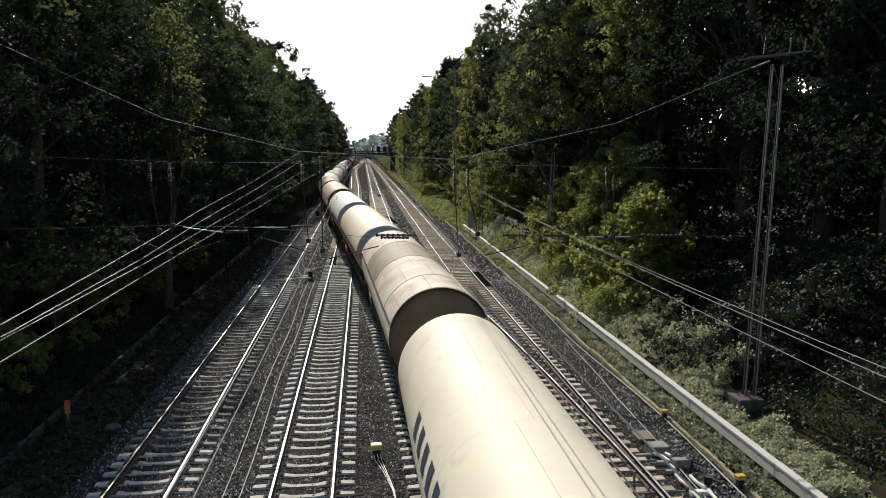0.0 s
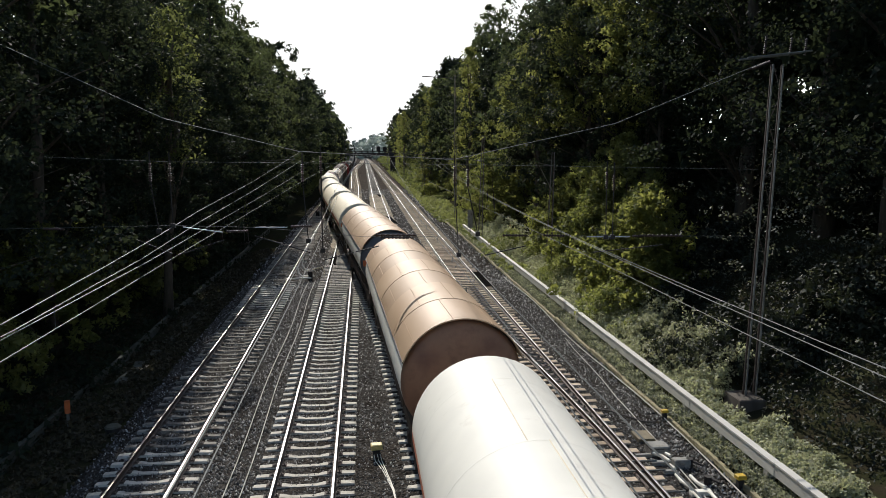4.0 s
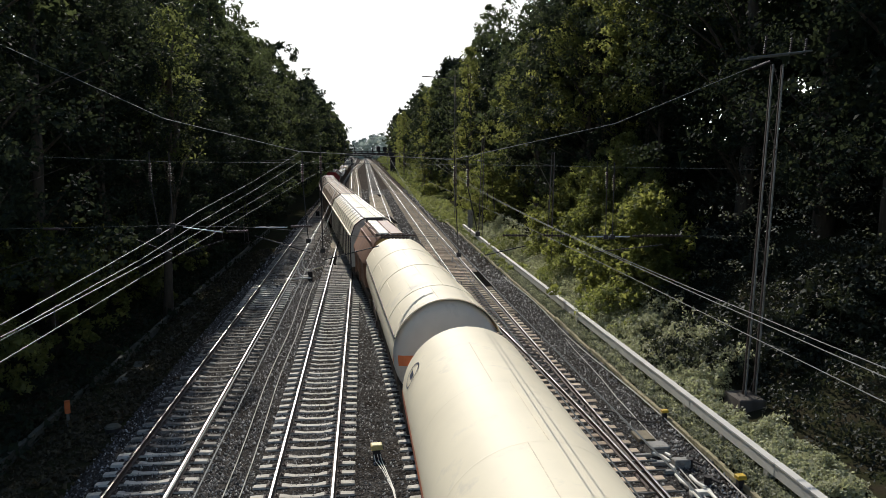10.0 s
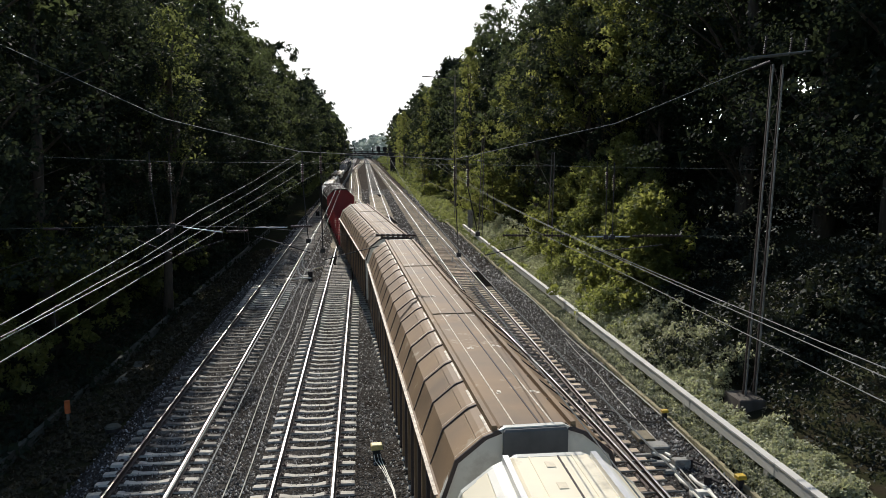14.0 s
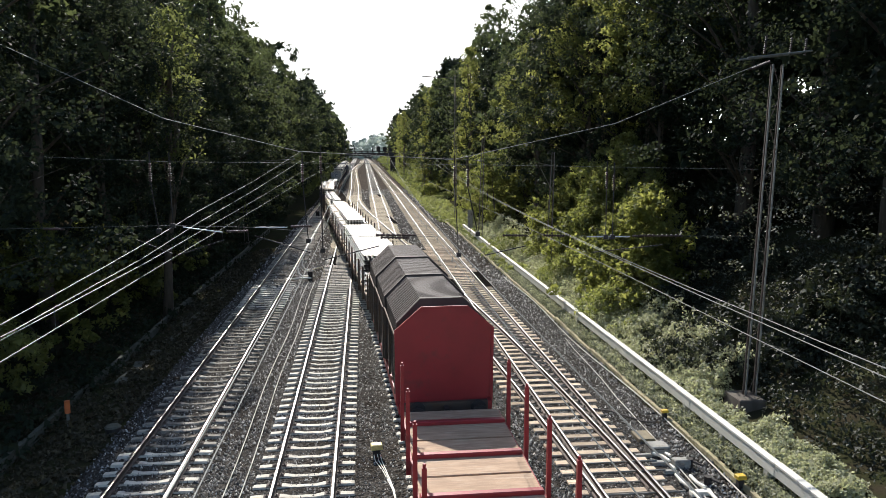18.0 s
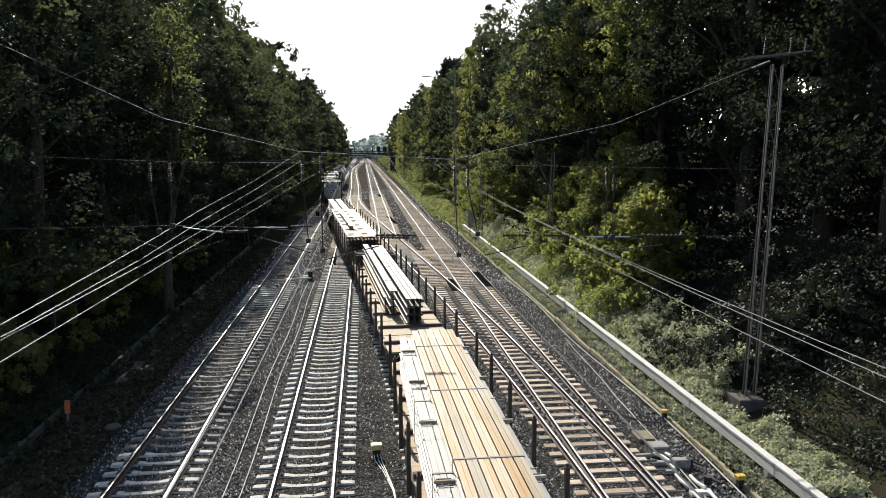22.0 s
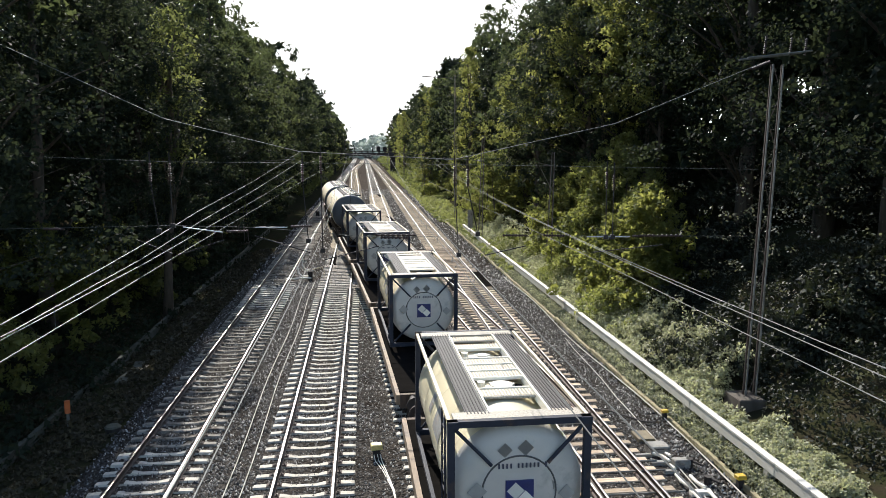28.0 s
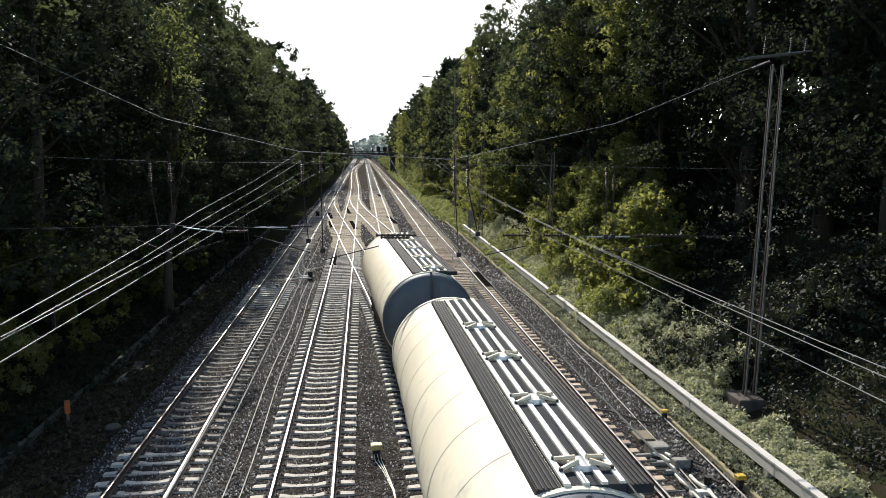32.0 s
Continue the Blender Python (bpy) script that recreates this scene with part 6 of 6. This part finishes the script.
def head_span():
    """Cross-span between two tall masts, holding the overhead lines of all four tracks."""
    y = 22.6
    m = lattice_mast(12.77, y, 10.9, 1.5, width=0.36, depth=0.16, taper=0.95, foot=0.12)
    arm = part("cross_arm", Shape().rod((-1.05, -0.05, 11.05), (1.05, -0.05, 11.35), 0.035).rod((-1.05, 0.5, 11.05), (1.05, 0.5, 11.35), 0.035), M["steel"], m)
    for x in (-0.5, 0.35, 0.85):
        insulator(arm, (x, 0, 11.2), (x + 0.03, 0, 11.75))
    for k in (-0.12, 0.1):
        insulator(arm, (-0.35, k, 10.95), (-0.95, k, 10.7))
    lattice_mast(-12.6, y, 12.2, -0.5)
    ob = thing("cross_span", "sagging cross-span ropes between the tall masts", "cross span")
    part("upper_rope", Shape().line([(-12.5, y, 12.42), (-5.75, y, 9.25), (-1.9, y, 8.3), (2.75, y, 8.05), (7.8, y, 9.15), (12.4, y, 11.0)], 0.011, 5), M["rope"], ob)
    part("middle_rope", Shape().line([(-12.4, y, 8.28), (-5.7, y, 8.0), (-2.0, y, 7.96), (3.0, y, 7.9), (12.6, y, 7.72)], 0.006, 5), M["dimrope"], ob)
    part("lower_rope", Shape().line([(-12.4, y, 6.05), (-5.7, y, 6.12), (-3.1, y, 6.03), (0, y, 5.71), (3.4, y, 5.69), (12.6, y, 5.57)], 0.007, 5), M["dimrope"], ob)
    # pairs of insulated hangers over the tracks, the rod of each down to the lower rope
    for x, top, foot_x, foot_z in ((-6.22, 7.95, -6.05, 5.95), (-5.66, 7.95, -5.64, 6.1), (-1.81, 7.92, -1.68, 5.6), (-1.26, 8.15, -1.26, 5.3), (2.79, 7.85, 2.92, 5.1), (3.2, 7.75, 3.52, 5.75), (7.6, 7.65, 7.62, 5.6), (7.83, 7.6, 7.84, 5.6)):
        h = part("hanger", Shape().rod((x, y, top + 0.35), (x, y, top), 0.018).rod((x, y, top - 0.55), (foot_x, y, foot_z), 0.016), M["dark"], ob)
        insulator(h, (x, y, top), (x, y, top - 0.55))
        part("clamp", Shape().chamfer(foot_x - 0.07, foot_x + 0.07, y - 0.05, y + 0.05, foot_z - 0.06, foot_z + 0.08, 0.02), M["dark"], h)
    # horizontal arms in the lower rope, bright tubes next to brown insulator strings
    for x0, z0, x1, z1 in ((-5.35, 6.07, -4.2, 5.9), (-3.25, 6.04, -2.3, 6.03), (7.0, 5.62, 8.4, 5.6)):
        arm = part("steady_arm", Shape().rod((x0, y, z0), (x1, y, z1), 0.016), M["alu_arm"], ob, "pale tube")
        insulator(arm, (x1 + 0.1, y, z1 + 0.02), (x1 + 0.75, y, z1 + 0.03))
    for x0, x1, z in ((-9.3, -8.7, 6.06), (0.35, 1.65, 5.76), (0.5, 1.4, 5.68), (4.3, 5.1, 5.7), (5.6, 6.3, 5.68), (9.0, 10.2, 5.63)):
        insulator(ob, (x0, y, z), (x1, y, z - 0.02))
    # slanting registration arms down to the contact wires
    for x0, z0, x1, z1 in ((-7.1, 5.87, -5.7, 5.27), (-5.55, 5.22, -4.2, 5.66), (-3.27, 5.78, -1.65, 5.25), (-1.2, 5.02, 0.45, 5.42), (3.75, 5.08, 5.05, 5.36), (7.2, 5.12, 9.5, 5.33)):
        part("registration_arm", Shape().rod((x0, y, z0), (x1, y, z1), 0.018), M["dark"], ob)


head_span()


def sag(y, low, high, y_low, y_high):
    return low + (high - low) * min(1.3, ((y - y_low) / (y_high - y_low)) ** 2)


def overhead(x, low, second=None, contact=5.2):
    """Contact wire, sagging carrier and droppers over one track; supports at 70 m and beyond."""
    ys = [-34 + 4 * i for i in range(27)]
    def z(y):
        return sag(y, low, 7.5, 16.0, 70.0)
    carrier = [(x + 0.12, y, z(y)) for y in ys]
    far = [(x, 70 + 65 * i / 12.0, 5.75 + 1.75 * ((i % 12) / 6.0 - 1) ** 2 if i % 12 else 7.5) for i in range(0, 37)]
    wire("carrier_wire", carrier + far, 0.009, "grey sagging carrier wire")
    wire("contact_wire", [(x - 0.15, -34, contact), (x + 0.15, 22.6, contact), (x - 0.2, 70, contact), (x + 0.2, 135, contact), (x, 270, contact)], 0.009, "grey contact wire above the track")
    if second:
        wire("auxiliary_wire", [(x + 0.28, y, sag(y, second, 6.9, 10, 70)) for y in ys], 0.010, "thin grey auxiliary wire above the track")
    for i in range(14):
        y = 20 + 4.2 * i
        wire("dropper", [(x + 0.05, y, z(y)), (x, y, contact)], 0.006, "thin dropper between carrier and contact wire", group="droppers")


for name, label, ys, zs in (
        ("carrier_wire", "grey sagging carrier wire", (-34, 0, 11.9, 16.6, 21, 26, 40, 64, 70), (6.4, 5.7, 5.66, 5.81, 5.98, 6.23, 6.7, 7.8, 8.1)),
        ("carrier_wire", "grey sagging second carrier wire", (-34, 0, 12.4, 16.5, 19.4, 26, 40, 66, 70), (6.2, 5.55, 5.47, 5.54, 5.58, 5.84, 6.22, 7.1, 7.25)),
        ("auxiliary_wire", "thin grey auxiliary wire above the track", (-34, 0, 12, 20, 26, 40, 63, 70), (5.7, 5.45, 5.42, 5.43, 5.51, 5.68, 6.06, 6.2)),
        ("contact_wire", "grey contact wire above the track", (-34, 0, 12, 20, 26, 40, 67, 135, 270), (5.08, 5.08, 5.09, 5.13, 5.17, 5.2, 5.3, 5.3, 5.3))):
    wire(name, [(AX, float(y), float(np.interp(y, ys, zs))) for y in sorted({*range(-34, 71, 4), *ys})], 0.009, label)
for y in (9.5, 14.0, 18.2, 24.0, 31.0, 38.5):
    wire("dropper", [(AX, y, 5.45), (AX, y, 5.12)], 0.006, "thin dropper between carrier and contact wire", group="droppers")
overhead(BX, 5.75, None, 5.3)
overhead(CX - 0.1, 5.7, None, 5.25)
overhead(DX, 5.55, 5.4, 5.17)


def cantilever_mast(x, y, height, lean, reach):
    m = lattice_mast(x, y, height, lean, width=0.34, label="slim steel mast carrying a bracket")
    z = 7.3
    br = part("bracket", Shape().rod((0, 0, z), (-reach, 0, z + 0.2), 0.035).rod((0, 0, z - 1.6), (-reach, 0, z + 0.15), 0.03), M["steel"], m)
    insulator(br, (-0.1, 0, z), (-0.6, 0, z + 0.04))
    return m


cantilever_mast(10.6, 66.5, 9.6, 1.2, 3.6)
cantilever_mast(12.3, 48.0, 8.2, 1.2, 1.0)
cantilever_mast(10.7, 132.0, 9.4, 0, 3.8)
cantilever_mast(10.7, 196.0, 9.4, 0, 3.8)
tall = lattice_mast(11.0, 88.0, 17.0, -0.4, width=0.3, label="tall dark feeder mast with a side arm")
arm = part("side_arm", Shape().rod((0.2, 0, 16.6), (-3.9, 0, 16.75), 0.05), M["dark"], tall)
insulator(arm, (-2.2, 0, 16.7), (-3.9, 0, 16.85))
cantilever_left = lattice_mast(-10.6, 68.0, 9.0, -1.0, width=0.34, label="slim steel mast carrying a bracket")
part("bracket", Shape().rod((0, 0, 7.3), (4.6, 0, 7.5), 0.035).rod((0, 0, 5.6), (4.6, 0, 7.45), 0.03), M["steel"], cantilever_left)


def cable_duct():
    """Raised concrete cable duct on short posts along the bank."""
    ob = thing("cable_duct", "pale concrete cable duct raised on short posts", "cable duct", kind="structure")
    y = 7.0
    seg = Shape().chamfer(-0.085, 0.085, -2.496, 2.496, 0.06, 0.36, 0.01).mesh("duct_segment", M["duct"])
    lid = Shape().chamfer(-0.105, 0.105, -0.4985, 0.4985, 0.362, 0.42, 0.004).mesh("duct_lid", M["duct"])
    post = Shape().box(-0.08, 0.08, -0.1, 0.1, -0.6, 0.08).mesh("duct_post", M["kerb"])
    k = 0
    while y < 76:
        s = part("duct_segment", seg, None, ob)
        s.location = (10.45, y + 2.5, 0)
        s.rotation_euler = (0, 0, radians(0.12 * math.sin(y)))
        for j in range(5):
            l = part("duct_lid", lid, None, s)
            l.location = (random.uniform(-0.004, 0.004), -2.0 + 1.0 * j, random.uniform(0, 0.003))
        for d in (0.4, 2.9):
            p = part("duct_post", post, None, ob)
            p.location = (10.45, y + d, 0)
        y += 5.0
        k += 1
    # low board edge along the ballast
    e = thing("path_edge", "weathered low concrete edging beside the ballast", "edging", kind="structure")
    for i in range(64):
        a = 10 + i * 2.0
        b = part("edge_board", Shape().chamfer(-0.06, 0.06, -0.995, 0.995, -0.5, -0.13, 0.02), M["edge"], e)
        b.location = (9.62 + 0.03 * math.sin(i * 1.7), a + 1.0, 0.02 * math.sin(i * 2.3))
    # left edging darkened in colour for the shade of the trees
    e = thing("path_edge", "low concrete edging on the left, shade put into its dark colour", "edging", kind="structure")
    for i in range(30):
        b = part("edge_board", Shape().chamfer(-0.08, 0.08, -0.985, 0.985, -0.6, -0.12, 0.01), M["shadedark"], e)
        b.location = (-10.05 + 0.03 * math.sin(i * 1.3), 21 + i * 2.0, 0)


cable_duct()


def old_trough():
    """Half-buried cable trough beside the shaded track; its lids lie tilted and shifted."""
    ob = thing("cable_trough", "old half-buried concrete cable trough with shifted lids", "cable trough", kind="structure")
    g = random.Random(17)
    lid = Shape().chamfer(-0.19, 0.19, -0.44, 0.44, 0.0, 0.06, 0.01).mesh("trough_lid", M["shadedark"])
    for i in range(34):
        y = 28 + 0.95 * i
        if g.random() < 0.35:
            continue
        part("trough_lid", lid, None, ob).matrix_local = pose(-9.15 + 0.045 * (y - 28) + g.uniform(-0.05, 0.05), y, -0.34 + g.uniform(0, 0.07), g.uniform(-5, 5), g.uniform(-7, 7), g.uniform(-7, 7))


old_trough()


def laid(name, pts, r, mat, label):
    wire(name, pts, r, label, mat, "cable", "cables on the ground")


for x in (-3.62, -3.2):
    laid("ground_cable", [(x + 0.05 * math.sin(y * 0.4), y, -0.17) for y in range(12, 50, 2)], 0.018, M["kerb"], "pale cable lying on the ballast between two tracks")
laid("ground_cable", [(8.3 + 0.05 * (y - 16) * 0.9 + 0.03 * math.sin(y), y, -0.17) for y in range(12, 34, 2)], 0.016, M["kerb"], "pale cable lying on the ballast")
laid("ground_cable", [(9.35 + 0.12 * math.sin(y * 0.35), y, -0.16) for y in range(12, 50, 2)], 0.02, M["kerb"], "pale cable snaking along the edging")
laid("ground_cable", [(-8.3 + 0.2 * math.sin(y * 0.2), y, -0.42) for y in range(16, 70, 2)], 0.02, M["shadedark"], "dark cable lying beside the shaded track")

laid("ground_cable", [(7.4, 22.9, -0.16), (7.95, 22.6, -0.15), (8.34, 22.1, -0.16), (8.68, 21.6, -0.16), (9.0, 21.5, -0.15), (9.32, 21.8, -0.12)], 0.03, M["dark"], "black cable looping from the rail to the yellow box")
drum = thing("cable_pot", "dark round cable pot beside the shaded track", "cable pot")
part("pot", Shape().rod((0, 0, -0.5), (0, 0, 0.02), 0.26, 14, 0.22), M["dark"], drum)
part("pot_lid", Shape().rod((0, 0, 0.02), (0, 0, 0.07), 0.25, 14, 0.2), M["shadedark"], drum, "dark grey lid")
drum.location = (-7.75, 22.7, -0.1)


def junction_box(x, y, top, label, size=0.8):
    ob = thing("junction_box", label, "junction box", "junction boxes beside the track")
    part("stand", Shape().box(-0.14, 0.14, -0.12, 0.12, -0.3, 0.12, taper=0.85), M["dark"], ob)
    part("cap", Shape().chamfer(-0.2, 0.2, -0.16, 0.16, 0.12, 0.3, 0.03), top, ob)
    ob.matrix_world = pose(x, y, -0.06, 0, 0, 4) @ Matrix.Scale(size, 4)
    return ob


box = junction_box(0.26, 19.9, M["yellow"], "pale yellow track-side box on a black stand")
for k in (-0.1, 0.02, 0.12):
    part("cable_tail", Shape().line([(k, -0.12, -0.05), (k + 0.02, -0.35, -0.16), (0.16 + k * 0.5, -1.2, -0.18), (0.3 + k * 0.2, -2.6, -0.18), (0.3, -4.5, -0.2)], 0.018, 5), M["white"], box, "white cable")
junction_box(9.5, 21.9, M["orangebox"], "small yellow box on a black stand beside the edging", 0.5)
junction_box(9.5, 17.05, M["orangebox"], "yellow box on a black stand beside the edging", 0.6)
post = thing("marker_post", "orange marker post on the shaded bank", "marker post")
part("post", Shape().rod((0, 0, -0.6), (0, 0, 0.1), 0.05, 8), M["steel"], post)
part("cap", Shape().rod((0, 0, 0.1), (0, 0, 0.5), 0.09, 8), M["orange"], post)
post.location = (-9.4, 23.6, 0)


def point_machine():
    ob = thing("point_machine", "grey point machine with white rods beside the turnout", "point machine")
    part("cover_plate", Shape().chamfer(7.97, 8.47, 20.1, 20.78, -0.25, -0.11, 0.01), M["lidbrown"], ob, "olive-brown cover plate")
    house = part("housing", Shape().chamfer(7.94, 8.5, 19.1, 19.57, -0.25, 0.05, 0.02), M["dullgrey"], ob)
    part("lid_seam", Shape().box(7.935, 8.505, 19.1, 19.57, -0.02, 0.0), M["dark"], house)
    part("housing", Shape().chamfer(8.3, 8.74, 18.3, 18.54, -0.25, 0.0, 0.02), M["dullgrey"], ob)
    for x0, x1, y0, y1 in ((7.7, 8.28, 18.5, 18.66), (7.86, 8.22, 17.95, 18.08), (7.5, 7.95, 19.05, 19.15)):
        part("base_plate", Shape().chamfer(x0, x1, y0, y1, -0.24, -0.12, 0.01), M["dullgrey"], ob)
    part("tie_plate", Shape().chamfer(8.03, 8.58, 16.66, 16.84, -0.22, -0.1, 0.01), M["white"], ob, "white tie plate")
    # white lever rods, in short cranked pairs
    for pts in (((8.02, 17.6), (8.0, 17.2), (8.08, 16.85)), ((8.36, 17.5), (8.36, 17.1), (8.44, 16.84)), ((8.05, 16.6), (8.02, 16.0)), ((8.44, 16.6), (8.42, 15.9)), ((7.95, 18.98), (8.12, 18.8), (8.2, 18.45)), ((8.3, 18.95), (8.36, 18.75)), ((8.1, 18.2), (8.14, 17.95))):
        part("rod", Shape().line([(x, y, -0.06) for x, y in pts], 0.045, 8), M["white"], ob, "white rod")
    for y in (16.75, 18.0, 18.6):
        part("drive_rod", Shape().rod((7.9, y, -0.1), (5.9, y, -0.1), 0.025, 6), M["steel"], ob)
    for y in (17.3, 18.4):
        part("crank", Shape().rod((8.75, y, -0.25), (8.75, y, 0.0), 0.1, 10).rod((8.75, y, -0.05), (8.95, y - 0.35, -0.05), 0.03, 6), M["dark"], ob)


point_machine()

lamp = thing("point_indicator", "white point indicator with bent brackets between the tracks", "point indicator")
part("body", Shape().chamfer(-0.14, 0.14, -0.14, 0.14, -0.25, 0.4, 0.03), M["dark"], lamp)
part("bracket", Shape().line([(-0.05, 0, 0.45), (-0.3, 0, 0.5), (-0.5, 0.05, 0.75), (-0.45, 0.1, 1.15)], 0.075, 8), M["white"], lamp, "white bent bracket")
part("bracket", Shape().line([(-0.1, -0.1, 0.1), (-0.5, -0.1, 0.05), (-0.75, 0, 0.25), (-0.8, 0.1, 0.6)], 0.07, 8), M["white"], lamp, "white bent bracket")
part("bar", Shape().line([(-1.5, -0.4, -0.05), (-0.6, -0.4, 0.0), (0.1, -0.35, 0.0)], 0.06, 8), M["white"], lamp)
part("guard_loop", Shape().line([(0.15, 0, 0.5), (0.75, 0.05, 0.65), (0.95, 0.1, 0.3), (0.8, 0.1, -0.1)], 0.035, 6), M["crownstain"], lamp)
lamp.location = (-3.55, 48.5, 0)

sign = thing("track_sign", "grey board on a thin post beside the cable duct", "track sign")
part("post", Shape().rod((0, 0, -0.3), (0, 0, 1.0), 0.04, 6), M["steel"], sign)
part("board", Shape().chamfer(-0.24, 0.24, -0.03, 0.03, 0.9, 2.6, 0.02), M["dullgrey"], sign)
sign.location = (10.0, 69.0, 0)


def far_gantry():
    ob = thing("signal_gantry", "dark steel signal gantry across all tracks", "signal gantry")
    y = 262.0
    for z in (5.6, 7.0):
        part("chord", Shape().box(-10.5, 12.0, y - 0.35, y + 0.35, z, z + 0.22), M["dark"], ob)
    for i in range(22):
        x = -10.4 + i
        part("lattice_bar", Shape().rod((x, y, 5.7 if i % 2 else 7.1), (x + 1, y, 7.1 if i % 2 else 5.7), 0.09, 5), M["dark"], ob)
    part("walkway", Shape().box(-10.5, 12.0, y - 0.9, y - 0.36, 5.6, 6.7), M["dark"], ob)
    part("handrail", Shape().box(-10.5, 12.0, y - 0.95, y - 0.9, 8.0, 8.1), M["dark"], ob)
    for i in range(12):
        part("rail_post", Shape().box(-10.4 + 2 * i - 0.05, -10.4 + 2 * i + 0.05, y - 0.95, y - 0.88, 6.7, 8.1), M["dark"], ob)
    for x in (-10.2, 10.4):
        part("pillar", Shape().box(x - 0.9, x + 0.9, y - 0.4, y + 0.4, -0.5, 7.2), M["dark"], ob)
    for x, h in ((-8.2, 4.2), (-6.2, 3.4), (-3.0, 1.6), (3.4, 1.6), (9.4, 2.6), (11.3, 4.4)):
        part("signal_post", Shape().box(x - 0.16, x + 0.16, y - 0.1, y + 0.1, 7.2, 7.2 + h), M["dark"], ob)
    for x, z in ((5.4, 8.9), (7.6, 8.7), (9.6, 8.2)):
        part("signal_head", Shape().box(x - 0.65, x + 0.65, y - 0.5, y - 0.2, 7.0, z), M["dark"], ob)


far_gantry()


def gap_blocks():
    """Black blocks standing in for dark gaps in the crossing work between the rails."""
    for x, y, w, l in ((-2.35, 57.0, 0.22, 4.5), (-1.2, 83.0, 0.2, 9.0), (-2.15, 102.0, 0.2, 9.0), (-4.25, 95.0, 0.2, 8.0), (-3.75, 84.0, 0.17, 7.0), (3.35, 88.5, 0.22, 9.0), (-6.05, 98.0, 0.2, 7.0), (2.9, 134.0, 0.3, 6.0), (7.6, 47.5, 0.35, 5.5), (5.6, 45.5, 0.35, 4.0)):
        ob = thing("gap_block", "flat black block for a dark gap between the crossing rails", "point cover", "covers in the crossing")
        part("cover", Shape().chamfer(-w, w, -l / 2, l / 2, -0.3, -0.13, 0.01), M["shadeblack"], ob)
        part("edge_strip", Shape().box(w, w + 0.06, -l / 2, l / 2, -0.3, -0.12), M["railweb"], ob)
        ob.matrix_world = pose(x, y, 0, 0, 0, 4.0 if y > 60 else 0)


gap_blocks()


# ---- loose stones over the bed near the camera ----
def stones(n, start, span, power, grain, seed, label):
    g = np.random.default_rng(seed)
    y = start + span * g.random(n) ** power
    x = g.uniform(-7.6, 9.5, n)
    p = np.stack([x, y, -0.215 + g.uniform(-0.02, 0.022, n)], 1)
    base = np.array([(1, 0, -0.5), (0, 1, -0.5), (-1, 0, -0.5), (0, -1, -0.5), (0, 0, 1)], float)
    faces = np.array([(0, 1, 4), (1, 2, 4), (2, 3, 4), (3, 0, 4)])
    size = grain * g.uniform(0.6, 1.35, n)
    j = base[None] * g.uniform(0.55, 1.25, (n, 5, 1)) + g.uniform(-0.3, 0.3, (n, 5, 3))
    a = g.uniform(0, 6.283, n)
    c, s = np.cos(a)[:, None], np.sin(a)[:, None]
    tilt = g.uniform(-0.6, 0.6, (n, 1))
    xx, yy, zz = j[..., 0] * c - j[..., 1] * s, j[..., 0] * s + j[..., 1] * c, j[..., 2] + j[..., 0] * tilt
    v = np.stack([xx, yy, zz], -1) * size[:, None, None] + p[:, None]
    f = (faces[None] + (np.arange(n) * 5)[:, None, None]).reshape(-1)
    me = bpy.data.meshes.new("ballast_stones")
    me.vertices.add(5 * n)
    me.vertices.foreach_set("co", v.ravel())
    me.loops.add(12 * n)
    me.loops.foreach_set("vertex_index", f)
    me.polygons.add(4 * n)
    me.polygons.foreach_set("loop_start", np.arange(4 * n) * 3)
    me.polygons.foreach_set("loop_total", np.full(4 * n, 3))
    me.update()
    me.materials.append(M["stone"])
    tagged(new("ballast_stones", me), label, "ballast stones", kind="stuff")


stones(66000, 13.5, 34, 1.35, 0.036, 21, "loose grey crushed stones between the sleepers")
stones(16000, 46, 110, 1.3, 0.085, 22, "coarse grey stones and rubble around the far crossing")


# ---- the train runs ----
def motions():
    for ob, centre, pivot, offset in MOVERS:
        rows = []
        for i in range(33):
            y = centre - SPEED * i
            a, b = Vector((route(y - pivot), y - pivot, 0)), Vector((route(y + pivot), y + pivot, 0))
            c = (a + b) / 2
            m = Matrix.Translation(c) @ Matrix.Rotation(-math.atan2(b.x - a.x, b.y - a.y), 4, "Z")
            rows.append((float(i), m @ offset if offset else m))
        walk(ob, rows)


motions()
